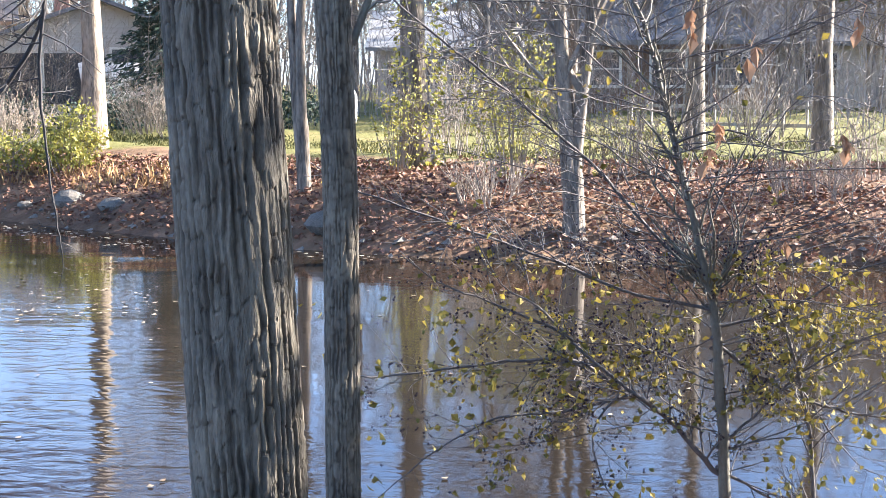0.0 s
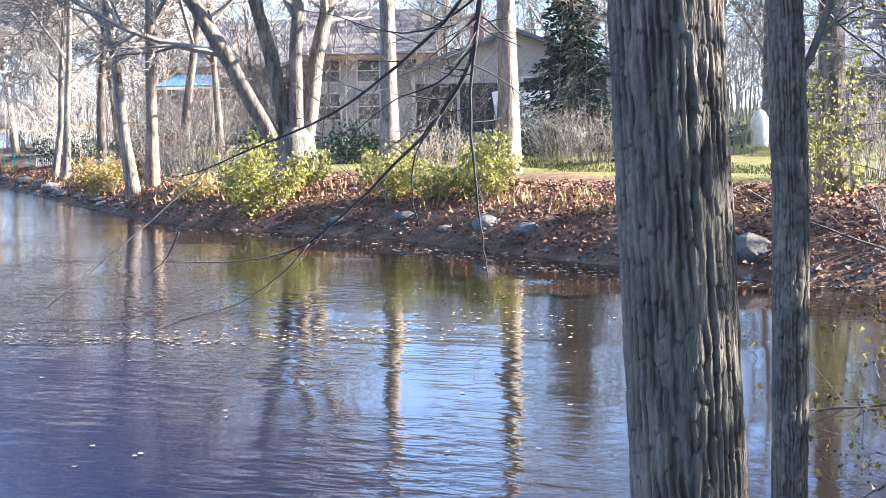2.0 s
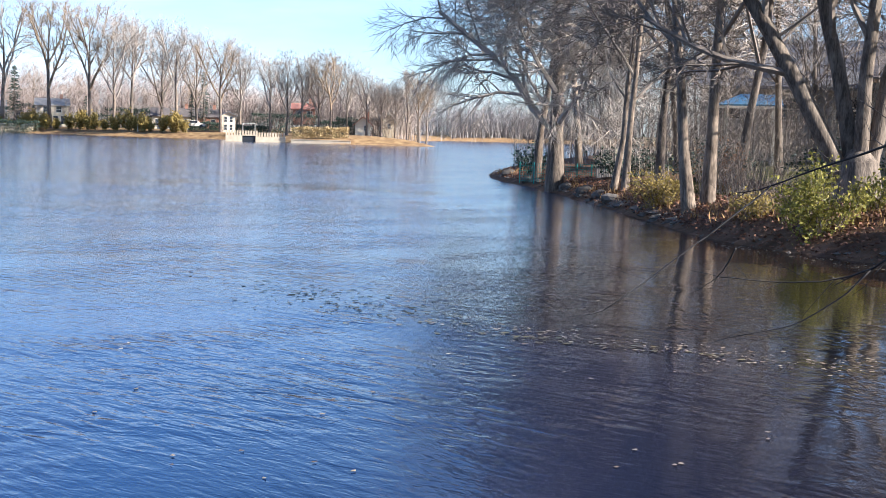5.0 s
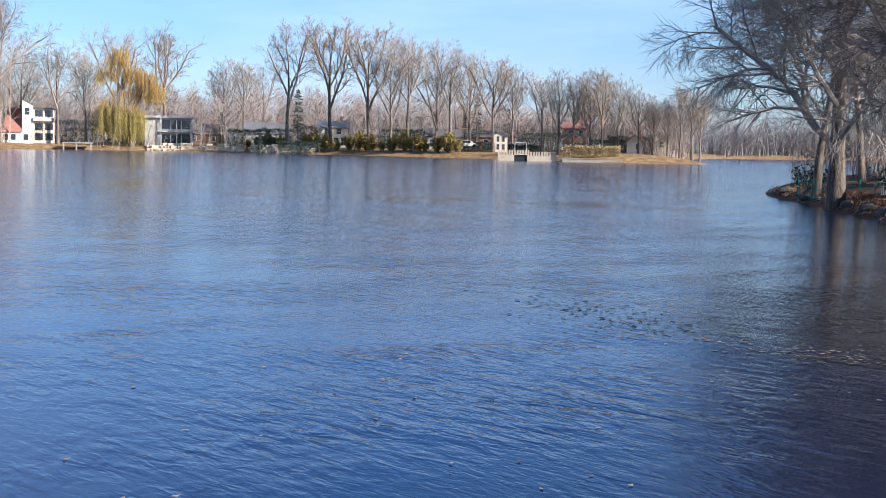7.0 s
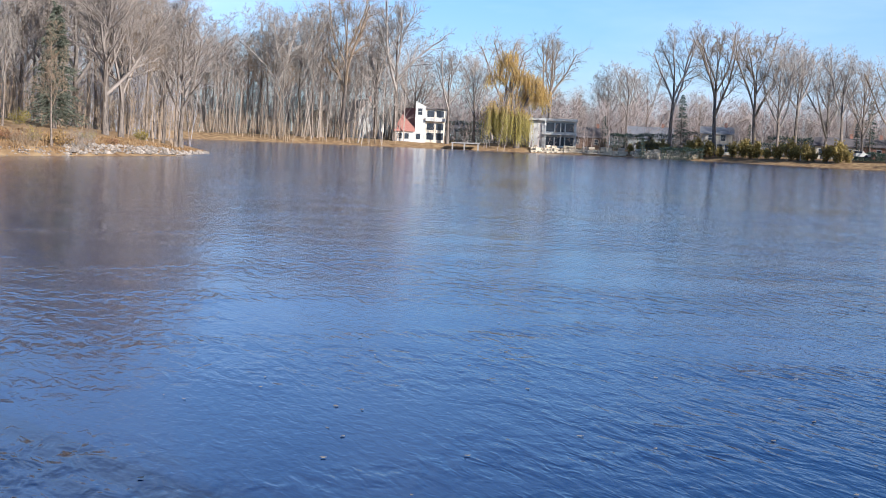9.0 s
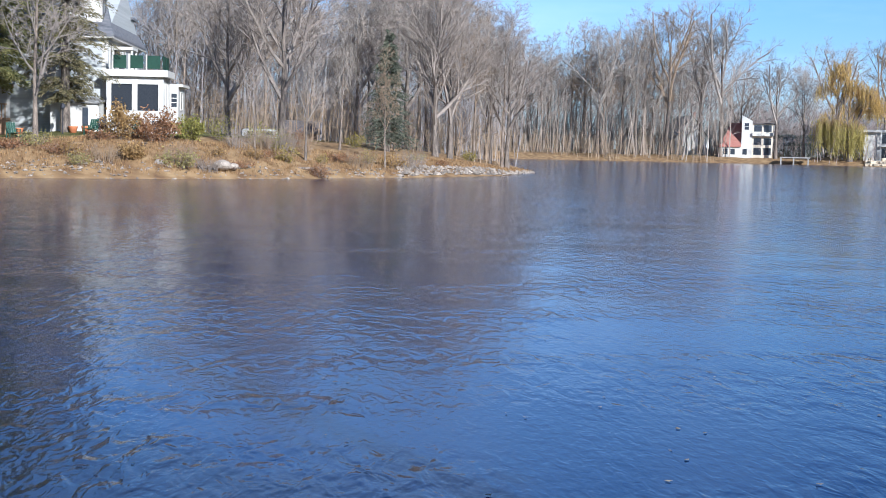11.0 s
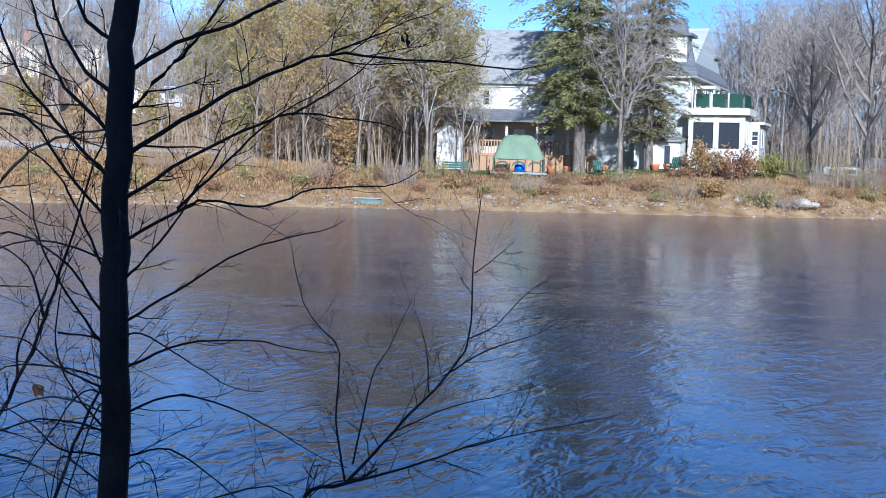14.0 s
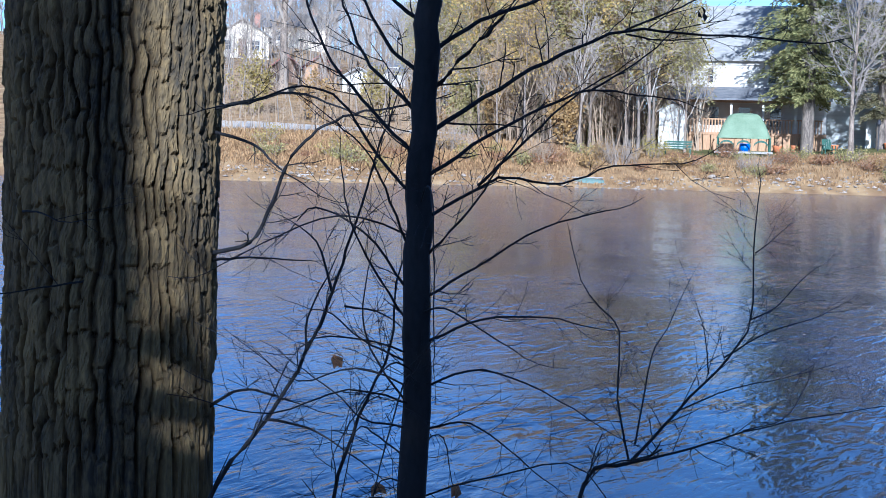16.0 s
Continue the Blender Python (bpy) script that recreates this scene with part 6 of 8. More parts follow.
big.limb([(-0.12, 0.3, 1.33), (-0.14, 0.44, 1.37), (-0.12, 0.53, 1.5), (-0.09, 0.62, 1.64), (-0.09, 0.71, 1.72), (-0.09, 0.83, 1.77), (-0.1, 1.01, 1.8)], 0.0075, 0.0030)
big.limb([(-0.11, 0.3, 1.78), (-0.13, 0.41, 1.8), (-0.15, 0.58, 1.83), (-0.16, 0.74, 1.79), (-0.17, 0.93, 1.73)], 0.0072, 0.0018)
big.limb([(-0.12, 0.3, 1.71), (-0.13, 0.46, 1.67), (-0.12, 0.56, 1.6), (-0.12, 0.66, 1.55)], 0.006, 0.0018)
big.limb([(-0.12, 0.31, 1.31), (-0.09, 0.47, 1.33), (-0.03, 0.7, 1.34)], 0.0054, 0.0018)
big.limb([(-0.12, 0.31, 0.85), (-0.15, 0.41, 0.91), (-0.18, 0.5, 0.9), (-0.21, 0.61, 0.87)], 0.006, 0.0018)
big.limb([(0.22, 0.21, 1.28), (0.33, 0.14, 1.26), (0.49, 0.06, 1.24)], 0.0048, 0.0018)
big.limb([(0.46, 0.09, 1.47), (0.46, 0.16, 1.47), (0.47, 0.23, 1.45)], 0.0036, 0.0018)

STEM_AT = (-3.484, -2.717)
stems = thing("hazel_shrub", *STEM_AT, 0.4, 0, "slender dark hazel stems beside the oak", "shrub")
stem = Limbs(*STEM_AT, 0.4, 54, 0.09, 0.2, 0.001, 3, stems, "stem", M_BARK_DARK_SHADE)
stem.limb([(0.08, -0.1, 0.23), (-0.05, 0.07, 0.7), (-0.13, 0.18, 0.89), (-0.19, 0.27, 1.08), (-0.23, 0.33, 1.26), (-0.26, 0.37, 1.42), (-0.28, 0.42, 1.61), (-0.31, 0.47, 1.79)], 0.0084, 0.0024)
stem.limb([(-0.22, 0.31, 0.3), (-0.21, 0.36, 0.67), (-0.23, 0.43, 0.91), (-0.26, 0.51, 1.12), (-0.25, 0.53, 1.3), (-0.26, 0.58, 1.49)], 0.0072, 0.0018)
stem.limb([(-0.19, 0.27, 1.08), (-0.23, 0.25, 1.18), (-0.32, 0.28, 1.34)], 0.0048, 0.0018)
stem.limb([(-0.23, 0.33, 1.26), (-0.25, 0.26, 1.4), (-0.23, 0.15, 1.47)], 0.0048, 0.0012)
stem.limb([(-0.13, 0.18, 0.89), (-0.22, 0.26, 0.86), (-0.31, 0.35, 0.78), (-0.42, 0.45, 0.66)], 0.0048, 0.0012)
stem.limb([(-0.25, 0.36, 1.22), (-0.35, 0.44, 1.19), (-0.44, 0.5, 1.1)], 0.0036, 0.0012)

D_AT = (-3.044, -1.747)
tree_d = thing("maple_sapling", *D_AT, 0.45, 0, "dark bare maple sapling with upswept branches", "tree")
dark = Limbs(*D_AT, 0.45, 55, 0.055, 0.14, 0.0009, 3, tree_d, "trunk", M_BARK_DARK_SHADE)
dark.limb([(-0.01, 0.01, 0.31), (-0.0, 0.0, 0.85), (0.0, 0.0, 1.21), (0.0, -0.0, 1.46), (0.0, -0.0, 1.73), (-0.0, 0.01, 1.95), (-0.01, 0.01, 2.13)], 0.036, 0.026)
dark.name, dark.rooted = "branch", lambda z: 0.0
dark.limb([(-0.01, 0.03, 1.85), (-0.08, 0.09, 1.91), (-0.17, 0.18, 1.96), (-0.23, 0.24, 2.01)], 0.006, 0.0035)
dark.limb([(-0.01, 0.02, 1.76), (-0.01, 0.1, 1.84), (-0.01, 0.16, 1.89), (-0.0, 0.23, 1.97)], 0.006, 0.003)
dark.limb([(-0.01, 0.02, 1.67), (-0.14, 0.12, 1.77), (-0.25, 0.22, 1.85), (-0.36, 0.33, 1.91), (-0.48, 0.48, 1.91), (-0.62, 0.69, 1.9)], 0.007, 0.002)
dark.limb([(-0.44, 0.3, 1.92), (-0.51, 0.39, 1.97), (-0.56, 0.45, 2.01)], 0.003, 0.0015)
dark.limb([(-0.44, 0.3, 1.91), (-0.49, 0.37, 1.9), (-0.57, 0.48, 1.91)], 0.0025, 0.0012)
dark.limb([(-0.01, 0.03, 1.58), (-0.13, 0.09, 1.66), (-0.24, 0.18, 1.73), (-0.33, 0.25, 1.77), (-0.41, 0.32, 1.77), (-0.5, 0.41, 1.76)], 0.0055, 0.0015)
dark.limb([(-0.34, 0.25, 1.77), (-0.4, 0.31, 1.82), (-0.46, 0.37, 1.88), (-0.5, 0.41, 1.94)], 0.003, 0.0012)
dark.limb([(-0.01, 0.03, 1.49), (-0.1, 0.1, 1.55), (-0.14, 0.14, 1.57), (-0.23, 0.24, 1.56), (-0.31, 0.33, 1.6), (-0.41, 0.46, 1.61)], 0.005, 0.0015)
dark.limb([(-0.1, 0.09, 1.55), (-0.12, 0.18, 1.64), (-0.14, 0.27, 1.73), (-0.16, 0.35, 1.79)], 0.004, 0.0015)
dark.limb([(-0.01, 0.03, 1.41), (-0.02, 0.11, 1.5), (-0.01, 0.18, 1.59), (-0.01, 0.24, 1.68)], 0.004, 0.0015)
dark.limb([(-0.01, 0.03, 1.31), (-0.08, 0.1, 1.37), (-0.18, 0.22, 1.46), (-0.26, 0.33, 1.5)], 0.0045, 0.0015)
dark.limb([(-0.02, 0.03, 1.21), (-0.12, 0.1, 1.25), (-0.24, 0.2, 1.25), (-0.35, 0.29, 1.22)], 0.0045, 0.0012)
dark.limb([(-0.02, 0.03, 1.11), (-0.09, 0.12, 1.14), (-0.18, 0.23, 1.09), (-0.27, 0.35, 1.0)], 0.004, 0.0012)
dark.limb([(-0.02, 0.03, 1.01), (-0.03, 0.12, 1.03), (-0.03, 0.22, 0.98), (-0.03, 0.3, 0.93)], 0.0035, 0.0012)
dark.limb([(0.0, -0.01, 1.9), (0.03, -0.06, 1.95), (0.05, -0.09, 2.02)], 0.006, 0.0035)
dark.limb([(0.01, -0.02, 1.8), (0.01, -0.09, 1.86), (0.01, -0.14, 1.94), (-0.01, -0.18, 2.03)], 0.006, 0.0025)
dark.limb([(0.01, -0.02, 1.72), (-0.01, -0.14, 1.81), (-0.04, -0.22, 1.92), (-0.07, -0.28, 2.03)], 0.006, 0.002)
dark.limb([(0.01, -0.02, 1.62), (0.01, -0.12, 1.71), (0.01, -0.23, 1.82), (-0.01, -0.31, 1.95), (-0.03, -0.35, 2.04)], 0.0055, 0.002)
dark.limb([(0.01, -0.02, 1.53), (0.03, -0.11, 1.63), (0.05, -0.18, 1.73), (0.08, -0.26, 1.76), (0.13, -0.37, 1.72), (0.16, -0.43, 1.71)], 0.0045, 0.0015)
dark.limb([(0.01, -0.03, 1.43), (0.07, -0.05, 1.54), (0.12, -0.07, 1.62), (0.18, -0.11, 1.68)], 0.004, 0.0015)
dark.limb([(0.01, -0.03, 1.33), (0.02, -0.13, 1.44), (0.05, -0.24, 1.49), (0.06, -0.29, 1.45)], 0.004, 0.0015)
dark.limb([(0.01, -0.03, 1.26), (0.08, -0.07, 1.37), (0.13, -0.1, 1.47), (0.17, -0.1, 1.58)], 0.004, 0.0015)
dark.limb([(0.01, -0.03, 1.16), (0.02, -0.13, 1.2), (0.03, -0.2, 1.25), (0.04, -0.26, 1.26)], 0.0035, 0.0012)
dark.limb([(0.01, -0.03, 1.08), (0.08, -0.07, 1.19), (0.12, -0.07, 1.29), (0.14, -0.04, 1.4)], 0.0035, 0.0012)
dark.limb([(0.01, -0.02, 1.01), (0.06, -0.1, 1.03), (0.09, -0.16, 1.09), (0.14, -0.23, 1.15)], 0.0035, 0.0012)
lr = random.Random(19)
for k in range(34):
    z, a = lr.uniform(0.15, 1.55), lr.uniform(0, 6.283)
    o, s = Vector((math.cos(a), math.sin(a), 0)), lr.uniform(0.18, 0.55)
    q = Vector((0.01 * math.cos(a), 0.01 * math.sin(a), z))
    w = o.cross(UP) * lr.uniform(-0.12, 0.12)
    dark.limb([tuple(q), tuple(q + o * 0.35 * s + UP * 0.10 * s + w * 0.3), tuple(q + o * 0.72 * s + UP * lr.uniform(-0.12, 0.16) * s + w), tuple(q + o * s + UP * lr.uniform(-0.65, 0.15) * s + w * 1.5)], 0.0032, 0.0012, 5)
bd = Build()
lr = random.Random(8)
for c in ((-0.555, 0.445, 1.985), (-0.55, 0.44, 1.975), (-0.56, 0.45, 1.97)):
    bd.leaf(Vector(c), Vector((lr.uniform(-1, 1), 0.2, -0.8)), 0.026, lr, 0.6)
part("withered_leaf", bd, M_BARK_DARK_SHADE, tree_d, "one withered leaf left on a twig")
for c in ((-0.148, -0.308, 1.126), (-0.179, -0.197, 0.824), (-0.181, 0.021, 0.849)):
    bd = Build()
    for k in range(2):
        bd.leaf(Vector(c), Vector((lr.uniform(-0.6, 0.6), lr.uniform(-0.6, 0.6), -0.8)), 0.04, lr, 0.7)
    part("withered_leaf", bd, M_LEAF_RUSSET, tree_d, "curled brown leaf caught in the twigs")

F_AT = (-3.546, -1.519)
shrub_f = thing("dogwood_shrub", *F_AT, 0.3, 0, "bare dogwood shrub with forking dark stems", "shrub")
fork = Limbs(*F_AT, 0.3, 56, 0.055, 0.14, 0.0009, 3, shrub_f, "stem", M_BARK_DARK_SHADE)
fork.limb([(0.05, -0.09, 0.53), (-0.14, -0.07, 0.92), (-0.23, 0.02, 0.97)], 0.0066, 0.0054)
fork.limb([(-0.23, 0.02, 0.97), (-0.43, 0.08, 1.08), (-0.63, 0.16, 1.21), (-0.75, 0.19, 1.31), (-0.9, 0.15, 1.51), (-1.02, 0.13, 1.68)], 0.0049, 0.0016)
fork.limb([(-0.23, 0.02, 0.97), (-0.46, 0.12, 0.98), (-0.66, 0.21, 1.0), (-0.84, 0.33, 1.02), (-1.13, 0.54, 1.04)], 0.0041, 0.0013)
fork.limb([(-0.23, 0.02, 0.97), (-0.37, -0.07, 1.11), (-0.53, -0.13, 1.27), (-0.58, -0.21, 1.33), (-0.63, -0.29, 1.4), (-0.71, -0.36, 1.51)], 0.0033, 0.0013)
fork.limb([(-0.33, -0.0, 1.0), (-0.59, -0.05, 1.2), (-0.69, -0.04, 1.27), (-0.86, -0.03, 1.4)], 0.0029, 0.001)
fork.limb([(-0.7, 0.13, 1.2), (-0.89, 0.21, 1.26), (-1.06, 0.3, 1.29), (-1.2, 0.38, 1.34)], 0.0029, 0.001)
fork.limb([(-0.82, 0.17, 1.3), (-0.98, 0.21, 1.33), (-1.16, 0.25, 1.41), (-1.28, 0.29, 1.45)], 0.0025, 0.001)
fork.limb([(-0.56, 0.03, 1.05), (-0.77, 0.14, 1.1), (-0.93, 0.25, 1.12), (-1.09, 0.36, 1.15)], 0.0025, 0.001)
fork.limb([(-0.69, 0.09, 1.15), (-0.84, 0.03, 1.24), (-0.96, -0.04, 1.33)], 0.0025, 0.001)
fork.limb([(-0.92, 0.15, 1.49), (-1.07, 0.16, 1.52), (-1.24, 0.18, 1.57)], 0.0021, 0.001)
fork.limb([(-0.72, 0.19, 0.99), (-0.87, 0.27, 1.01), (-1.0, 0.3, 1.09), (-1.07, 0.31, 1.15)], 0.0021, 0.001)

# buckthorn at the water's edge: yellow leaves and black berries
S_AT = (0.623, 6.321)
tree_s = thing("buckthorn_tree", *S_AT, 0.1, 0, "young buckthorn with yellow leaves and black berries", "tree")
sap = Limbs(*S_AT, 0.1, 57, 0.060, 0.36, 0.0014, 4, tree_s, "trunk", M_BARK_THIN)
sap.limb([(0.04, -0.01, -0.05), (0.01, -0.0, 0.55), (-0.03, 0.0, 1.02), (-0.1, 0.01, 1.34), (-0.23, 0.03, 1.84), (-0.33, 0.03, 2.21), (-0.45, 0.04, 2.53)], 0.03, 0.008)
sap.tips, sap.name, sap.material = [], "branch", M_TWIG_SAP
sap.rooted = lambda z: float(np.interp(z, [-0.05, 0.55, 1.02, 1.34, 1.84, 2.21, 2.53], [0.04, 0.01, -0.03, -0.1, -0.23, -0.33, -0.45]))
sap.limb([(-0.08, 0.01, 1.19), (-0.32, -0.0, 1.42), (-0.58, -0.03, 1.71), (-0.92, -0.08, 2.0), (-1.2, -0.14, 2.22), (-1.4, -0.19, 2.39)], 0.0097, 0.0045)
sap.limb([(-0.03, 0.0, 1.07), (-0.36, -0.03, 1.14), (-0.7, -0.08, 1.28), (-1.01, -0.15, 1.4), (-1.29, -0.23, 1.51), (-1.51, -0.3, 1.59)], 0.0097, 0.0037)
sap.limb([(-0.03, 0.0, 0.38), (-0.23, -0.05, 0.61), (-0.43, -0.09, 0.74), (-0.65, -0.15, 0.88), (-0.93, -0.23, 0.88), (-1.39, -0.39, 0.85)], 0.015, 0.0045)
sap.limb([(-0.32, -0.27, 0.72), (-0.54, -0.28, 0.88), (-0.7, -0.3, 1.02), (-0.93, -0.33, 1.13), (-1.14, -0.36, 1.21)], 0.009, 0.0037)
sap.limb([(-0.65, -0.35, 1.0), (-0.79, -0.38, 1.14), (-0.93, -0.41, 1.23), (-1.04, -0.46, 1.43)], 0.0067, 0.0023)
sap.limb([(-0.41, -0.16, 0.73), (-0.67, -0.22, 0.67), (-0.95, -0.3, 0.66), (-1.2, -0.4, 0.54), (-1.4, -0.49, 0.39)], 0.0075, 0.0023)
sap.limb([(-0.03, 0.0, 1.0), (0.18, 0.05, 1.04), (0.4, 0.09, 1.13), (0.57, 0.12, 1.23), (0.79, 0.15, 1.29)], 0.009, 0.0037)
sap.limb([(-0.04, 0.0, 0.95), (0.13, 0.05, 0.8), (0.36, 0.1, 0.68), (0.56, 0.12, 0.61), (0.81, 0.15, 0.58)], 0.0105, 0.0045)
sap.limb([(0.43, 0.03, -0.05), (0.4, 0.04, 0.45), (0.35, 0.05, 0.72), (0.24, 0.07, 1.06), (0.08, 0.09, 1.26), (0.03, 0.1, 1.47), (-0.19, 0.12, 1.84)], 0.0105, 0.003)
sap.limb([(-0.1, 0.01, 1.34), (0.04, 0.06, 1.67), (0.23, 0.11, 2.03), (0.32, 0.15, 2.34)], 0.0067, 0.0023)
sap.limb([(-0.2, 0.02, 1.79), (0.01, 0.06, 1.84), (0.28, 0.09, 1.74), (0.52, 0.11, 1.77)], 0.0067, 0.0023)
sap.limb([(-0.29, 0.03, 2.13), (-0.02, 0.07, 2.17), (0.27, 0.1, 2.24), (0.51, 0.12, 2.34)], 0.006, 0.0023)
sap.limb([(-0.16, 0.02, 1.6), (-0.37, -0.0, 1.67), (-0.54, -0.03, 1.79), (-0.68, -0.05, 1.82)], 0.006, 0.0023)
sap.limb([(-0.25, 0.03, 1.94), (-0.44, 0.01, 2.03), (-0.66, -0.02, 2.24), (-0.78, -0.05, 2.43)], 0.006, 0.0023)
sap.limb([(-0.02, 0.0, 0.75), (-0.23, 0.09, 0.83), (-0.44, 0.18, 0.94), (-0.67, 0.25, 1.0)], 0.0067, 0.0023)
sap.limb([(-0.0, 0.0, 0.48), (0.14, 0.02, 0.6), (0.35, 0.04, 0.8), (0.54, 0.05, 0.92), (0.77, 0.05, 1.0)], 0.009, 0.003)
sap.limb([(-0.01, 0.0, 0.38), (0.18, 0.07, 0.26), (0.39, 0.14, 0.14)], 0.012, 0.0037)
sap.limb([(-0.43, -0.16, 0.76), (-0.55, -0.26, 0.61), (-0.53, -0.36, 0.45), (-0.45, -0.46, 0.33)], 0.006, 0.0023)
sap.limb([(0.0, -0.0, 1.05), (0.15, 0.11, 1.38), (0.25, 0.13, 1.42), (0.35, 0.15, 1.47)], 0.006, 0.0023)
sap.limb([(0.35, 0.05, 0.72), (0.52, 0.11, 0.48), (0.65, 0.14, 0.35), (0.78, 0.16, 0.3)], 0.0053, 0.0015)
# long thin whips that arch out from the trunk and the boughs all the way up
wr_ = random.Random(58)
sap.gap, sap.shoot, sap.sub = 0.085, 0.26, 3
for k in range(46):
    z_ = 0.35 + 2.1 * (k + wr_.random()) / 46
    o = Vector((float(np.interp(z_, [0, 1.02, 1.34, 1.84, 2.53], [0, -0.03, -0.1, -0.23, -0.45])), 0.02, z_))
    sx = 1 if k % 5 < 3 else -1
    reach, rise = wr_.uniform(0.5, 1.35), wr_.uniform(-0.12, 0.55)
    d_ = Vector((sx, wr_.uniform(-0.7, 0.5), 0)).normalized() * reach
    sap.limb([tuple(o), tuple(o + d_ * 0.3 + UP * (0.30 * rise + 0.05)), tuple(o + d_ * 0.65 + UP * (0.8 * rise + 0.06) + rand_dir(wr_) * 0.10), tuple(o + d_ + UP * rise + rand_dir(wr_) * 0.08)], 0.0045, 0.0016, 5)
lr = random.Random(9)
lb, bb = Build(), Build()
for p, d in sap.tips:
    low = p.z < 1.25 + 0.1 * math.sin(p.x * 5)
    if low and lr.random() < 0.48 or lr.random() < 0.015:
        for k in range(lr.randint(1, 4)):
            lb.leaf(p + rand_dir(lr) * 0.05, d + rand_dir(lr) * 0.9 - UP * 0.5, lr.uniform(0.02, 0.046), lr, 0.8)
    if p.z < 1.4 and p.x < 0.25 and lr.random() < 0.85:
        for k in range(lr.randint(1, 4)):
            c = p + rand_dir(lr) * 0.035
            s = lr.uniform(0.004, 0.007)
            n = len(bb.v)
            bb.v += [c + Vector(o) * s for o in ((1, 0, 0), (-1, 0, 0), (0, 1, 0), (0, -1, 0), (0, 0, 1), (0, 0, -1))]
            bb.f += [(n + a, n + b, n + c_) for a, b, c_ in ((0, 2, 4), (2, 1, 4), (1, 3, 4), (3, 0, 4), (2, 0, 5), (1, 2, 5), (3, 1, 5), (0, 3, 5))]
tagged(part("leaves", lb, M_LEAF_BUCK, tree_s, "small yellow autumn leaves"), kind="stuff")
tagged(part("berries", bb, M_BERRY, tree_s, "tiny black berries"), kind="stuff")
# withered oak leaves caught in its twigs
for x, y, z, n in [(-0.29, -1.28, 2.27, 3), (-0.1, -1.3, 2.15, 2), (-0.2, -1.29, 1.9, 2), (-0.21, -1.29, 1.82, 2), (0.18, -0.33, 1.41, 1), (0.2, -1.35, 1.87, 2), (0.24, -1.36, 2.24, 2)]:
    bd = Build()
    for k in range(n):
        a_ = Vector((x + lr.uniform(-0.02, 0.02), y + lr.uniform(-0.02, 0.02), z - 0.035 * k))
        for w_, l_ in ((0, 0.085), (0.5, 0.045), (-0.5, 0.045)):
            bd.leaf(a_, Vector((w_ + lr.uniform(-0.4, 0.4), lr.uniform(-0.3, 0.3), -1)), l_ * lr.uniform(0.7, 1.0), lr, 0.55)
    bd.tube([Vector((x, y, z)), Vector((x + 0.02, y + 0.04, z + 0.04)), Vector((x + 0.03, y + 0.4, z + 0.10))], [0.0012, 0.001, 0.001], 4)
    part("withered_leaf", bd, M_LEAF_OAK, tree_s, "curled rust-brown leaf")

# ---- far shore ----
# willow in yellow leaf
w = stand("weeping_willow", S7, 68.25, 316, "tall weeping willow in golden leaf", "tree")
wr = random.Random(71)
tb, cb, lb, yb_ = Build(), Build(), Build(), Build()
tb.tube([Vector((0.8, 0, -0.5)), Vector((0.3, 0, 4)), Vector((-0.3, 0.2, 9)), Vector((-1.2, 0, 15))], [0.85, 0.6, 0.45, 0.15], 9)
tb.tube([Vector((0.2, 0, 5)), Vector((2.4, 0, 10)), Vector((4.6, 0, 14.5))], [0.4, 0.3, 0.12], 7)
# boughs, each a dome from which long strands of leaf hang
for cx, cy, cz, rx, rz, n, long_ in ((-1.9, 0, 19.2, 3.0, 3.6, 60, 3.4), (-4.4, 0.5, 15.6, 2.4, 2.4, 30, 2.6), (1.0, 0, 16.0, 3.6, 3.0, 60, 3.2), (4.6, -0.3, 14.0, 2.7, 3.2, 55, 5.0), (6.3, 0, 12.0, 1.6, 2.2, 26, 4.2), (-1.0, 1, 11.5, 3.4, 2.4, 24, 2.6),
                                    (-4.9, 0, 8.0, 2.6, 2.8, 52, 6.5), (-1.2, -0.6, 7.6, 3.0, 2.6, 64, 7.2), (1.9, -0.4, 7.0, 2.0, 2.2, 42, 6.6), (2.4, 0.5, 11.0, 2.2, 2.0, 18, 2.8)):
    hub = Vector((cx, cy, cz))
    low_ = Vector((0.2, 0, max(4, cz - 5)))
    cb.tube([low_, low_.lerp(hub, 0.6) + UP, hub], [0.2, 0.13, 0.05], 5)
    for j in range(n):
        d0 = rand_dir(wr) * wr.random() ** 0.35
        top_ = hub + Vector((d0.x * rx, d0.y * rx, abs(d0.z) * rz))
        cb.spike(hub, top_, 0.05)
        for i in range(3):
            p = top_ + rand_dir(wr) * 0.5
            drop = min(p.z - 0.5, long_ * wr.uniform(0.45, 1.1))
            out_ = Vector((d0.x, d0.y, 0)) * 0.25
            cb.spike(p, p + out_ * drop * 0.4 - UP * drop, 0.018)
            n_ = int(drop * 3.4) + 2
            for q in range(n_):
                f_ = (q + wr.random()) / n_
                at_ = p + out_ * drop * f_ * (1 - 0.5 * f_) - UP * drop * f_ + rand_dir(wr) * 0.16
                (yb_ if at_.z < 8.5 + wr.uniform(-2, 2) else lb).leaf(at_, rand_dir(wr) * 0.4 - UP, wr.uniform(0.35, 0.6), wr, 0.30)
part("trunk", tb, M_BARK, w, smooth=True)
part("bough", cb, M_TWIG_TAN, w)
tagged(part("leaves", lb, M_LEAF_WILLOW, w, "golden upper leaves"), kind="stuff")
tagged(part("leaves", yb_, M_LEAF_WILLOW_LOW, w, "yellow-green hanging leaves"), kind="stuff")

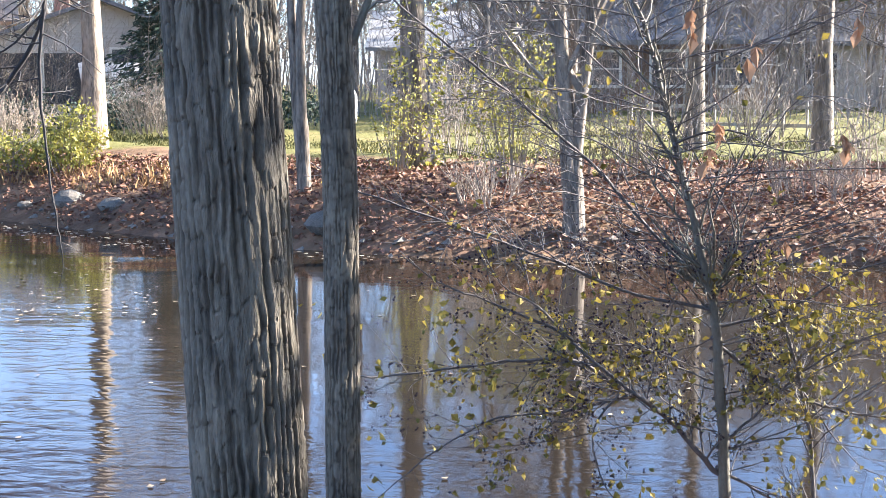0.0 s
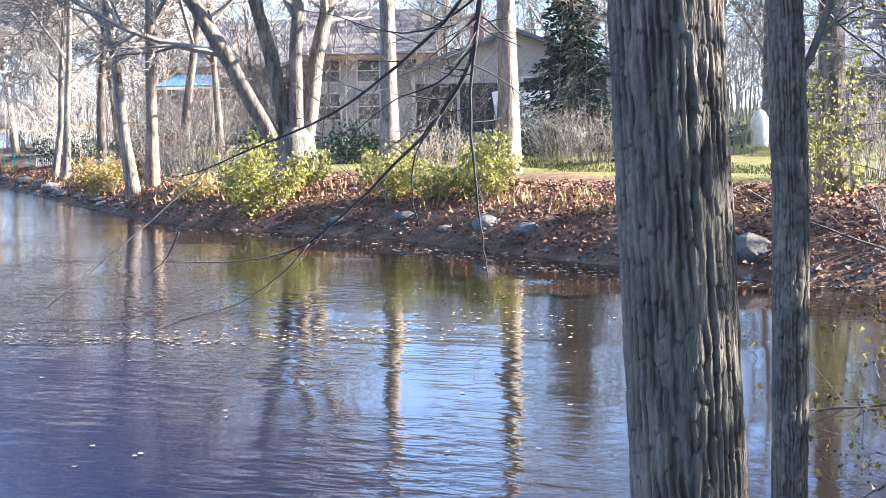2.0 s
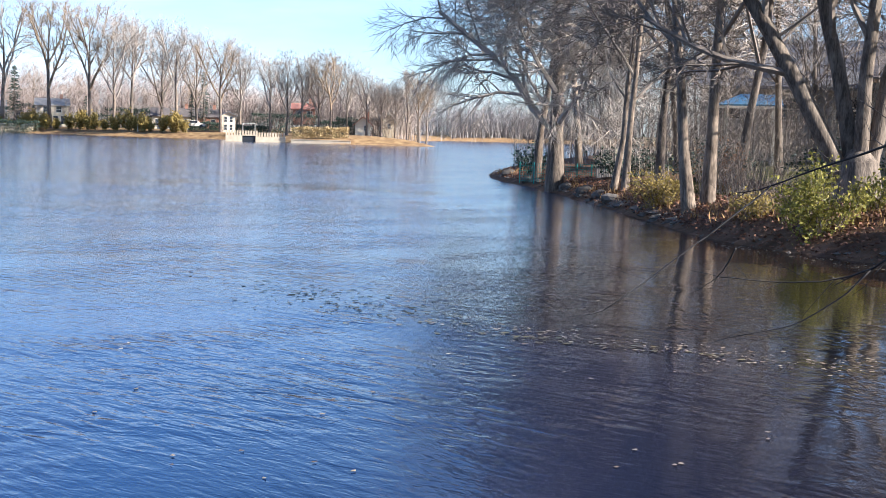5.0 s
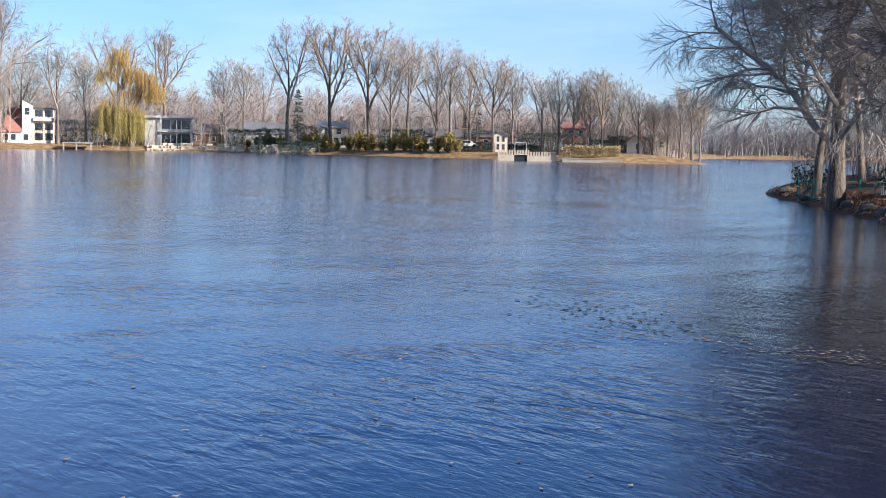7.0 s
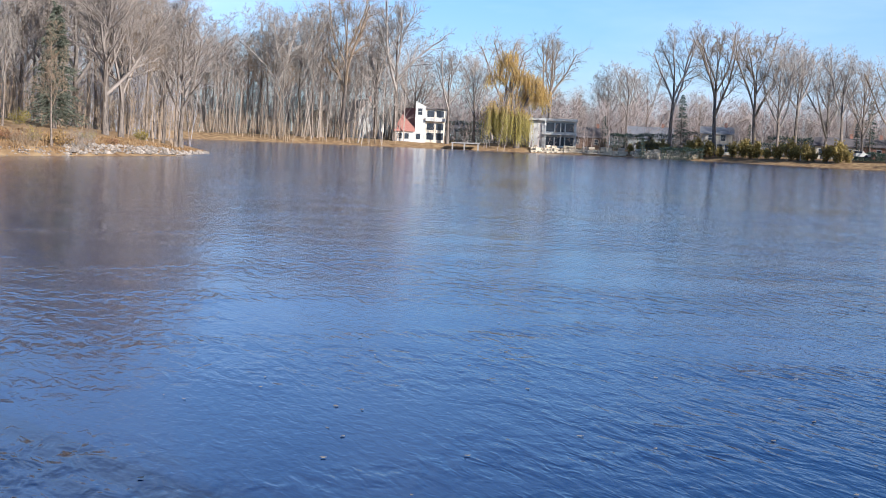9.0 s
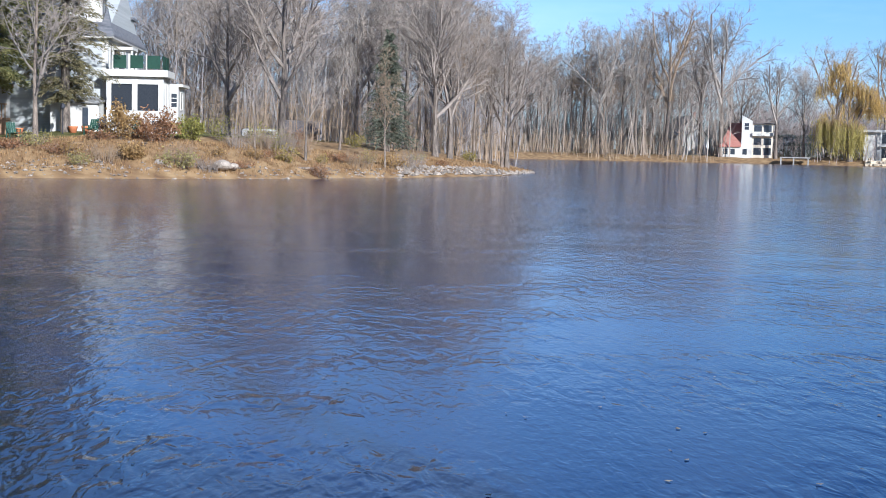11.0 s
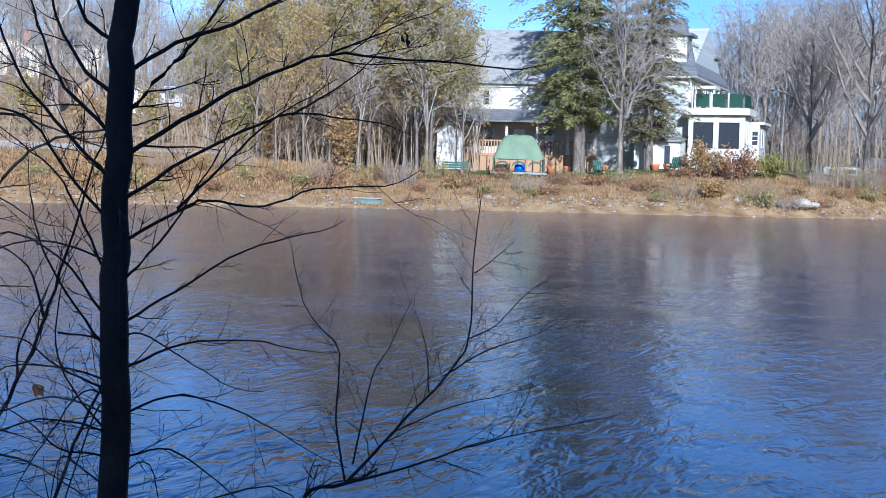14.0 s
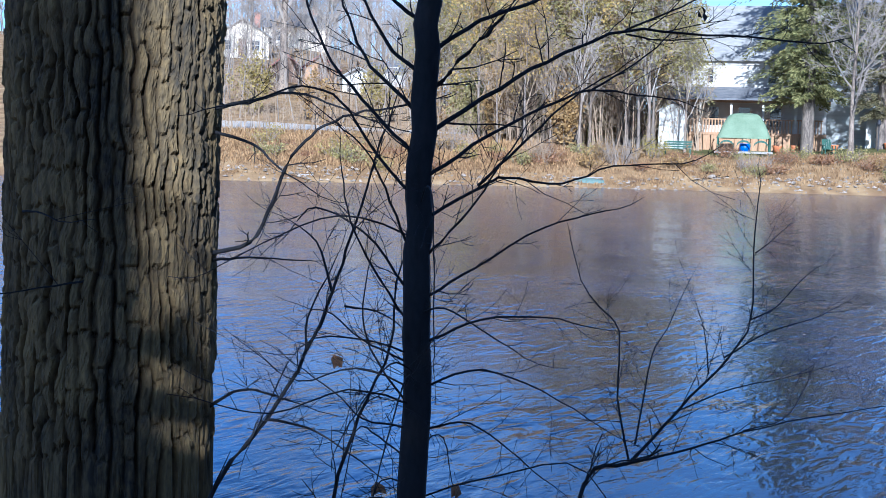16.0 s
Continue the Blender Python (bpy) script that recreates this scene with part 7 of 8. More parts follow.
# white flat-roofed house
h = stand("modern_house", S7, 66.5, 318, "white flat-roofed modern house with wide windows", "house")
pbox("wall", h, M_WHITE, -6, 0, -1, 4.6, 8, 6.2)
pbox("roof", h, M_WHITE, -6.3, -0.9, 6.2, 5.0, 8.2, 6.7)
pbox("balcony", h, M_WHITE, -2.5, -1.1, 3.0, 4.8, -0.004, 3.3)
for x0, x1 in ((-2.2, -0.4), (-0.1, 2.0), (2.3, 4.2)):
    window(h, (x0 + x1) / 2, 3.7, x1 - x0, 2.0, 0, frame=M_GREY_WALL, bars=0)
    window(h, (x0 + x1) / 2, 0.5, x1 - x0, 2.0, 0, frame=M_GREY_WALL, bars=0)
for x in (-2.4, 1.1, 4.6):
    pbox("post", h, M_WHITE, x - 0.12, -1.05, -0.6, x + 0.12, -0.8, 6.2)
# stepped cream house
h = stand("cream_house", S11, 72.1, 322, "cream stepped house with a red-brown roof and white wing", "house")
pbox("wing", h, M_WHITE, -5.8, -0.6, -1, 1.2, 6, 2.5, "low white wing")
for x in (-4.7, -3.1, -0.4):
    window(h, x, 0.6, 1.0, 1.3, -0.6, bars=0)
bd = Build()
bd.slab((-6.1, -1.0, 2.5), (-1.21, -1.0, 2.5), (-1.21, 4.5, 7.9), (-3.6, 4.5, 7.9), 0.2)
part("wing_roof", bd, M_ROOF_RED, h, "red-brown wing roof")
bd = Build()
bd.prism([(-1.2, 2.51), (1.2, 2.51), (1.2, 8.3), (-1.2, 9.6)], -0.4, 5)
part("tower", bd, M_WHITE, h, "white stair tower with a slanting top")
window(h, -0.1, 6.3, 1.0, 1.5, -0.4)
pbox("wall", h, M_CREAM, 1.205, 0, -1, 5.8, 8, 7.7)
pbox("roof", h, M_ROOF_BROWN, 1.21, -0.5, 7.705, 6.2, 8.2, 7.95)
pbox("balcony", h, M_WHITE, 1.21, -1.0, 4.9, 5.9, -0.004, 5.7, "white balcony front")
for z0, hh in ((0.6, 1.6), (2.9, 1.5), (5.9, 1.5)):
    window(h, 2.4, z0, 1.7, hh, 0, bars=0)
    window(h, 4.6, z0, 1.7, hh, 0, bars=0)
cottage("white_house", S11, 74.3, 336, 9, 9, 4.0, 9.5, M_WHITE, M_ROOF_PALE, "white steep-gabled house among trees", turn=25)
cottage("house", S11, 76.3, 345, 6, 8, 4.0, 7.0, M_CREAM, M_ROOF_GREY, "cream house among trees")
cottage("villa", S7, 59.9, 300, 6.5, 8, 4.6, 6.0, M_CREAM, M_ROOF_PALE, "cream two-storey villa behind bare trees", along="x", wins=((-0.3, 0.6, 1.0, 1.6), (0.1, 0.6, 1.0, 1.6), (0.35, 0.6, 1, 1.6), (-0.2, 3.0, 1.0, 1.2), (0.2, 3.0, 1.0, 1.2)))
cottage("house", S7, 62.6, 318, 10, 8, 3.2, 5.6, M_GREY_WALL, M_ROOF_GREY, "grey house behind evergreens", along="x")
cottage("house", S7, 55.1, 290, 9, 8, 2.8, 4.4, M_CREAM, M_ROOF_BROWN, "cream bungalow with a brown roof", along="x", wins=((-0.35, 0.6, 1.3, 1.4), (-0.05, 0.6, 1.3, 1.4), (0.25, 0.6, 1.3, 1.4)))
cottage("house", S7, 53.9, 300, 8, 8, 2.8, 4.4, M_BRICK, M_ROOF_BROWN, "brick bungalow behind a hedge", along="x")
cottage("house", S7, 52.9, 262, 2.6, 5, 3.3, 3.9, M_CREAM, M_ROOF_GREY, "tall narrow cream house by the landing", wins=((-0.2, 0.4, 0.5, 1.0), (0.2, 0.4, 0.5, 1.0), (-0.2, 1.9, 0.5, 1.0), (0.2, 1.9, 0.5, 1.0)), stack=False)
cottage("house", S7, 49.8, 262, 4.2, 6, 2.6, 3.6, M_BRICK, M_ROOF_RED, "brick house behind bare trees", along="x", z=3.6)
cottage("cottage", S7, 47.35, 234, 2.6, 4, 2.2, 3.3, M_CREAM, M_ROOF_RED, "small cream cottage near the spit", wins=((0.2, 0.9, 0.6, 0.8),))
cottage("cottage", S7, 46.3, 240, 2.0, 4, 3.2, 4.4, M_CREAM, M_ROOF_PALE, "narrow cream cottage near the spit", wins=((0.1, 1.6, 0.5, 0.8),), stack=False)
cottage("house", S7, 65.2, 330, 9, 8, 2.8, 5.0, M_BROWN, M_ROOF_BROWN, "brown house among trees", along="x")
cottage("house", S7, 69.9, 345, 9, 8, 3.0, 5.4, M_GREY_WALL, M_ROOF_GREY, "dark grey house among trees", along="x")

# sea wall with pale fence and boathouse door
sw = stand("sea_wall", S7, 51.8, 219, "pale concrete sea wall topped by a white fence", "wall", turn=2, z=0.0)
pbox("wall", sw, M_CONCRETE, -4.6, 0, -1, -2.0, 0.6, 0.95)
pbox("wall", sw, M_CONCRETE, 0.1, 0, -1, 4.8, 0.6, 0.85)
pbox("door", sw, M_SCREEN, -1.98, 0.25, -0.5, 0.08, 0.3, 0.95, "dark boathouse door")
pbox("lintel", sw, M_CONCRETE, -2.0, 0.0, 0.951, 0.1, 0.6, 1.1)
for k in range(22):
    x = -4.6 + k * 0.43
    pbox("picket", sw, M_CONCRETE, x, 0.1, 1.1 if -2.1 < x < 0.1 else 0.86, x + 0.27, 0.2, 1.75 - 0.25 * (k > 11))
bd = Build()
bd.tube([Vector((-1.9, 1, 0.8)), Vector((-1.9, 1, 2.9)), Vector((0.0, 1, 2.9)), Vector((0.0, 1, 0.8))], [0.06] * 4, 6)
part("hoist_frame", bd, M_WHITE, sw, "white boat hoist frame")
sw = stand("sea_wall", S7, 49.1, 215, "low pale sea wall beside the landing", "wall", turn=-4, z=0.0)
pbox("wall", sw, M_CONCRETE, -4.6, 0, -1, 4.7, 0.6, 0.5)
pbox("coping", sw, M_CONCRETE, -4.7, -0.08, 0.503, 4.8, 0.7, 0.58)


def clip_hedge(name, st, az, r, w, d, h, leaf, material, label, leaves, turn=0):
    """A clipped hedge: a mass of leaves with slightly ragged faces."""
    hg = stand(name, st, az, r, label, "hedge", turn)
    hr = random.Random(int(az * 100))
    bd, sb = Build(), Build()
    for k in range(leaves):
        p = Vector((hr.uniform(-w / 2, w / 2), hr.uniform(-d / 2, d / 2), hr.uniform(0, h)))
        ax = hr.randrange(3)
        if ax == 0:
            p.z = h * hr.uniform(0.88, 1.05) + 0.1 * math.sin(p.x * 2)
        elif ax == 1:
            p.y = -d / 2 * hr.uniform(0.85, 1.05)
        bd.leaf(p, rand_dir(hr), leaf * hr.uniform(0.7, 1.4), hr, 0.6)
    for k in range(int(w * 3)):
        x = hr.uniform(-w / 2, w / 2)
        sb.tube([Vector((x, 0, -0.2)), Vector((x, hr.uniform(-0.3, 0.3), h * 0.9))], [0.03, 0.01], 3)
    tagged(part("stems", sb, M_TWIG, hg), kind="stuff")
    tagged(part("leaves", bd, material, hg), kind="stuff")


clip_hedge("hedge", S7, 49.1, 219, 9.0, 1.6, 1.5, 0.3, M_REED, "brown beech hedge above the sea wall", 2200)
# dark hedges; several stand in for the blue shade between the shore houses
for az, r, w_, h_ in ((51.9, 243, 6, 2.0), (61.3, 288, 9, 2.6), (53.9, 272, 6, 1.5), (48.4, 250, 7, 2.2), (69.5, 338, 12, 3.2), (63.6, 314, 7, 3.6), (58.0, 304, 10, 2.6), (70.6, 334, 14, 5.0), (68.0, 342, 12, 5.0), (62.3, 300, 8, 4.2), (60.4, 306, 12, 4.5), (56.9, 300, 10, 4.0), (55.9, 296, 9, 3.6), (50.6, 252, 12, 3.4), (47.3, 246, 10, 3.0)):
    clip_hedge("hedge", S7, az, r, w_, 2.2, h_, 0.26, M_NEEDLE_BLUE, "dark evergreen hedge, partly standing in for shade before the houses", 1900)
# row of yellow shrubs along the water
yb = [bush("yellow_shrub", 400 + k, 3.0, 2.4, 3.0, 0.35, M_LEAF_OLIVE, "yellow-green shrub above the stone bank", 1000, 22) for k in range(3)]
for k in range(24):
    az = 63.4 - 8.6 * k / 23
    r_ = float(np.interp(az, [53, 57.3, 61.9, 63.6], [252, 272, 296, 306])) + 2.5
    x, y = spot(S7, az + 0.1 * math.sin(k * 5.1), r_)
    sc = (0.75, 1.1, 1.35, 0.9, 1.2)[k % 5] * (0.9 if az > 61.5 else 1.0)
    if k < 3:
        put(yb[k], x, y, None, k * 40, sc)
    else:
        again(yb[k % 3], x, y, k * 47, sc)
cr = stand("parked_car", S7, 54.3, 268, "white car parked behind the shore", "car", z=2.0, turn=5)
bd = Build()
bd.prism([(-2.1, 0.3), (2.1, 0.3), (2.1, 0.75), (1.2, 0.85), (0.7, 1.35), (-1.0, 1.35), (-1.7, 0.85), (-2.1, 0.8)], -0.8, 0.8)
part("body", bd, M_WHITE, cr)
pbox("window", cr, M_GLASS, -0.9, -0.81, 0.88, 0.6, -0.803, 1.28)
for x in (-1.3, 1.3):
    bd = Build()
    bd.tube([Vector((x, -0.82, 0.3)), Vector((x, -0.6, 0.3))], [0.32, 0.32], 14, True)
    part("wheel", bd, M_DARK, cr)
bd = Build()
bd.tube([Vector((0, 0, -0.5)), Vector((0, 0, 3.4))], [0.12, 0.10], 8, True)
p = single("mooring_post", bd, M_WHITE, "white wooden post at the shore", "post")
p.matrix_world = pose(*spot(S7, 56.55, 271), 0.5)
dk = stand("landing_stage", S7, 70.0, 312, "grey wooden landing stage below the lawn", "dock", z=1.4)
pbox("deck", dk, M_WOOD_GREY, -4.5, -2.0, 0, 2.0, 1.5, 0.25)
for x in (-4.2, -1.5, 1.6):
    pbox("pile", dk, M_WOOD_GREY, x - 0.15, -1.9, -2.2, x + 0.15, -1.6, -0.004)


# ---- stones ----
def rock_mesh(seed, flat=0.6):
    rng = random.Random(seed)
    bm = bmesh.new()
    bmesh.ops.create_icosphere(bm, subdivisions=2, radius=0.5)
    o = Vector((rng.uniform(0, 50), rng.uniform(0, 50), 0))
    for v in bm.verts:
        n = noise.noise(v.co * 1.7 + o) * 0.32 + noise.noise(v.co * 4 + o) * 0.10
        v.co = v.co * (1 + n)
        v.co.z *= flat
    me_ = bpy.data.meshes.new("rock")
    bm.to_mesh(me_)
    bm.free()
    return me_


def stone(bd, p, s, rng):
    """A small angular stone of eight faces."""
    n = len(bd.v)
    k = [rng.uniform(0.6, 1.2) * s for _ in range(6)]
    t = rng.uniform(0, 3)
    c, q = math.cos(t), math.sin(t)
    bd.v += [p + Vector((c * k[0], q * k[0], 0)), p - Vector((c * k[1], q * k[1], 0)), p + Vector((-q * k[2], c * k[2], 0.1 * s)), p - Vector((-q * k[3], c * k[3], 0)), p + Vector((0.2 * s, 0.1 * s, k[4] * 0.6)), p - Vector((0, 0, k[5] * 0.4))]
    bd.f += [(n + a, n + b, n + c_) for a, b, c_ in ((0, 2, 4), (2, 1, 4), (1, 3, 4), (3, 0, 4), (2, 0, 5), (1, 2, 5), (3, 1, 5), (0, 3, 5))]


rocks = [rock_mesh(500 + k) for k in range(8)]
for k, m in enumerate(rocks):
    m.materials.append(M_ROCK if k < 4 else M_ROCK_SMALL)
for k, (st, az, r, s, z) in enumerate([(S1, 22.8, 24.7, 0.42, 0.12), (S1, 19.3, 22.6, 0.55, 0.05), (S1, 17.6, 21.6, 0.45, 0.05), (S1, 8.5, 18.4, 0.75, 0.15), (S1, 21.0, 23.2, 0.3, 0.08), (S1, 25.6, 25.6, 0.35, 0.1), (S3, 38.0, 47.5, 0.8, 0.15), (S3, 37.4, 44.8, 0.6, 0.15), (S3, 36.9, 42.5, 0.7, 0.12), (S3, 38.8, 51, 0.6, 0.15), (S12, 93.6, 80.5, 1.1, 0.75), (S12, 93.2, 81.0, 0.7, 0.7), (S12, 96.2, 79.5, 0.6, 0.3), (S12, 106.5, 75.5, 0.5, 0.3), (S3, 40.4, 58.5, 0.7, 0.1), (S3, 41.2, 64, 0.8, 0.1)]):
    ob = new("rock", rocks[k % 4 + (4 if st is S12 else 0)])
    x, y = spot(st, az, r)
    ob.matrix_world = pose(x, y, max(z, gz(x, y)), 0, 0, k * 67) @ Matrix.Scale(s, 4)
    tagged(ob, "grey weathered boulder at the foot of the bank", "rock", "boulders along the water")
def block_mesh(seed):
    """A squared quarry stone with worn corners."""
    rng = random.Random(seed)
    bm = bmesh.new()
    bmesh.ops.create_cube(bm, size=1.0)
    bmesh.ops.bevel(bm, geom=bm.edges[:], offset=0.10, segments=1, affect="EDGES")
    for v in bm.verts:
        v.co += Vector((rng.uniform(-0.07, 0.07), rng.uniform(-0.07, 0.07), rng.uniform(-0.06, 0.06)))
    me_ = bpy.data.meshes.new("rock")
    bm.to_mesh(me_)
    bm.free()
    return me_


pale = [block_mesh(520 + k) for k in range(4)]
for m in pale:
    m.materials.append(M_ROCK_PALE)
sr = random.Random(77)
for a0, a1 in ((67.4, 63.5), (63.2, 60.6)):
    wl = thing("stone_bank", 0, 0, 0, 0, "bank wall of pale stacked boulders", "wall")
    n = int((a0 - a1) * 8)
    for k in range(n):
        az = a0 + (a1 - a0) * k / n
        r_ = float(np.interp(az, [60.6, 61.9, 63.6, 67.7], [289, 294, 304, 313.5]))
        for lvl in range((2, 3, 2, 1, 2, 3)[k % 6]):
            ob = new("rock", pale[sr.randrange(4)])
            ob.parent = wl
            x, y = spot(S7, az + sr.uniform(-0.03, 0.03), r_ - 0.8 + 1.0 * lvl + sr.uniform(0, 0.6))
            ob.matrix_world = pose(x, y, 0.28 + 0.62 * lvl, sr.uniform(-5, 5), sr.uniform(-5, 5), az + sr.uniform(-12, 12)) @ Matrix.Diagonal((sr.uniform(0.9, 1.7), 1.1, sr.uniform(0.5, 0.75), 1))


def along(a0, a1, n, rng, s0, s1, st=S1, r0=10, r1=120):
    """Random spots on land within s0 to s1 metres of the water, between two bearings."""
    az = np.array([rng.uniform(a0, a1) for _ in range(n * 8)])
    # reach outwards from the edge of the water at each bearing
    rad_ = np.array([rng.random() for _ in range(n * 8)])
    out = []
    for a_, f in zip(az, rad_):
        r = edge_at(a_) + s0 + (s1 - s0) * f
        b = radians(a_)
        out.append((-r * math.sin(b), r * math.cos(b)))
        if len(out) >= n:
            break
    return out


EA = [b for b, _ in FAR_EDGE[:18]], [r for _, r in FAR_EDGE[:18]]
EB = [b for b, _ in LEFT_EDGE[8:]], [r for _, r in LEFT_EDGE[8:]]


def edge_at(az):
    return float(np.interp(az, *EA)) if az < 60 else float(np.interp(az, *EB))


def heights(pts):
    a_ = np.array(pts)
    sd = shore_distance(a_[:, 0], a_[:, 1])
    return ground_height(a_[:, 0], a_[:, 1], sd), sd


def scatter_stones(name, a0, a1, n, s0, s1, size, seed, material, label):
    rng = random.Random(seed)
    pts = along(a0, a1, n, rng, s0, s1)
    zs, sd = heights(pts)
    bd = Build()
    for (x, y), z in zip(pts, zs):
        stone(bd, Vector((x, y, max(float(z), -0.03))), size * rng.uniform(0.4, 1.3) ** 1.5, rng)
    return single(name, bd, material, label, "stones", kind="stuff")


scatter_stones("stones", -14, 42, 200, -0.3, 0.5, 0.08, 601, M_ROCK, "loose grey stones along the water's edge")
scatter_stones("stones", 34, 42, 160, -0.3, 1.2, 0.16, 602, M_ROCK, "rough stones shoring up the point")
scatter_stones("stones", 80.8, 128, 1500, -0.5, 1.8, 0.13, 603, M_ROCK_SMALL, "pale rubble along the foot of the bank")
scatter_stones("stones", 80.8, 86.5, 500, -0.5, 3.0, 0.28, 604, M_ROCK_SMALL, "heap of pale rubble on the headland")
scatter_stones("stones", 86, 108, 350, 1.0, 7, 0.10, 605, M_ROCK_SMALL, "scattered stones on the dry bank")

# ---- leaves on the ground, dry grass ----
rng = random.Random(61)
pts = along(-16, 42, 22000, rng, -0.1, 6.5)
zs, sd = heights(pts)
bd = Build()
for (x, y), z, s in zip(pts, zs, sd):
    if s < -0.05:
        continue
    bd.leaf(Vector((x, y, float(z) + rng.uniform(0.01, 0.07))), Vector((rng.uniform(-1, 1), rng.uniform(-1, 1), rng.uniform(-0.2, 0.3))), rng.uniform(0.05, 0.11), rng, 0.7)
single("fallen_leaves", bd, M_LEAF_LITTER, "thick brown fallen leaves on the bank", "leaves", kind="stuff")


def grass(name, a0, a1, n, s0, s1, h0, h1, seed, material, label, wide=0.09):
    rng = random.Random(seed)
    pts = along(a0, a1, n, rng, s0, s1)
    zs, sd = heights(pts)
    bd = Build()
    for (x, y), z, s in zip(pts, zs, sd):
        if s < 0.15:
            continue
        for k in range(3):
            d = Vector((rng.uniform(-0.5, 0.5), rng.uniform(-0.5, 0.5), 1))
            bd.leaf(Vector((x + rng.uniform(-0.2, 0.2), y + rng.uniform(-0.2, 0.2), float(z) - 0.05)), d, rng.uniform(h0, h1), rng, wide)
    return single(name, bd, material, label, "grass", kind="stuff")


grass("dry_grass", 80.5, 131, 11000, 0.3, 8.5, 0.08, 0.28, 62, M_BRUSH, "dry tangled grass on the sloping bank", 0.12)
grass("dry_grass", 112, 131, 10000, 2, 24, 0.15, 0.42, 63, M_BRUSH, "tall dry grass below the lane", 0.08)
grass("lawn_grass", -16, 34, 9000, 4.5, 16, 0.05, 0.12, 64, M_LEAF_GREEN, "short lawn grass", 0.3)
grass("dry_grass", 14, 42, 700, 1.5, 4, 0.1, 0.28, 65, M_BRUSH, "dry grass tufts on the bank", 0.05)


def woods(name, st, a0, a1, rr0, rr1, n, h0, h1, seed, material, label, rad=0.07, twigs=13):
    """Massed far trees and brush, too many to tell apart: thin stems with rising twigs."""
    rng = random.Random(seed)
    loc = []
    for k in range(n):
        az = a0 + (a1 - a0) * (k + rng.random()) / n
        t = (az - a0) / (a1 - a0)
        r = rr0[0] + (rr0[1] - rr0[0]) * t
        r += (rr1[0] + (rr1[1] - rr1[0]) * t - r) * rng.random()
        loc.append(spot(st, az, r))
    zs, sd = heights(loc)
    bd = Build()
    bd.thin = 0.41
    for (x, y), z, s in zip(loc, zs, sd):
        if s < 0.5:
            continue
        h = rng.uniform(h0, h1)
        foot, top = Vector((x, y, float(z) - 0.2)), Vector((x + rng.uniform(-0.2, 0.2) * h, y + rng.uniform(-0.2, 0.2) * h, float(z) + h))
        bd.spike(foot, top, rad * rng.uniform(0.5, 1.4))
        for j in range(twigs):
            f = rng.uniform(0.2, 0.95)
            p = foot.lerp(top, f)
            d = Vector((rng.uniform(-1, 1), rng.uniform(-1, 1), rng.uniform(0.3, 1.3))).normalized()
            q = p + d * h * rng.uniform(0.12, 0.3)
            bd.spike(p, q, rad * 0.42)
            bd.spike(p.lerp(q, 0.5), p.lerp(q, 0.5) + (d + rand_dir(rng) * 0.8) * h * 0.12, rad * 0.28)
    return single(name, bd, material, label, "woods", kind="stuff")


woods("far_woods", S7, 44.7, 47.6, (229, 236), (238, 246), 110, 4, 8.5, 102, M_TWIG_FAR, "pale sunlit trees on the end of the spit", 0.055, 24)
woods("far_woods", S7, 44.8, 53, (236, 278), (290, 340), 1000, 5, 10, 81, M_TWIG_MAUVE, "far bare woods behind the spit", 0.09, 24)
woods("far_woods", S7, 53, 73, (305, 340), (390, 420), 1700, 7, 14, 82, M_TWIG_MAUVE, "far bare woods behind the houses", 0.12, 20)
woods("far_woods", S7, 52, 73, (275, 320), (330, 380), 500, 3, 8, 83, M_TWIG_MAUVE, "far garden trees and brush", 0.09)
woods("far_woods", S11, 72.5, 90, (308, 305), (370, 370), 800, 12, 26, 84, M_TWIG_RED, "dense bare wood beyond the inlet", 0.13)
woods("far_woods", S11, 72, 90, (345, 330), (375, 365), 800, 4, 11, 100, M_TWIG_RED, "undergrowth deep in the wood beyond the inlet", 0.16, 18)
woods("far_woods", S11, 82, 99, (155, 150), (190, 185), 600, 3, 8, 101, M_TWIG_RED, "undergrowth deep in the headland wood", 0.08, 18)
woods("far_woods", S11, 73, 86, (302, 298), (312, 305), 420, 2, 6, 85, M_TWIG_TAN, "tan brush at the edge of the inlet", 0.07)
woods("far_woods", S11, 81.5, 98.5, (124, 114), (190, 185), 850, 6, 14, 86, M_TWIG_HAZE, "dense bare wood on the headland", 0.06)
woods("far_woods", S11, 82, 97.5, (112, 98), (150, 140), 700, 1.5, 5, 87, M_TWIG_TAN, "brush under the headland trees", 0.035)
woods("far_woods", S12, 106.8, 115.5, (86, 84), (118, 116), 750, 2, 8, 88, M_TWIG_TAN, "thicket of tan saplings beside the farmhouse", 0.035)
woods("far_woods", S16, 113, 132, (100, 98), (205, 205), 700, 3, 9, 89, M_TWIG, "bare trees on the hillside", 0.05)
woods("far_woods", S16, 113, 132, (86, 84), (94, 93), 260, 1.5, 4, 90, M_TWIG_TAN, "scrub along the lane", 0.03)
woods("far_woods", S16, 110, 140, (205, 205), (260, 260), 500, 8, 16, 91, M_TWIG_RED, "woods on the crest of the hill", 0.11)
woods("far_woods", S1, -17, 40, (62, 66), (125, 130), 1500, 6, 13, 92, M_TWIG, "bare trees behind the houses", 0.06, 20)
woods("far_woods", S1, -17, 13, (36, 36), (48, 48), 380, 1.0, 4.5, 93, M_TWIG_HAZE, "brush and saplings behind the lawn", 0.018, 14)
woods("far_woods", S3, 29.5, 41.0, (46, 64), (64, 84), 240, 1, 4, 94, M_TWIG, "saplings along the point", 0.014, 44)
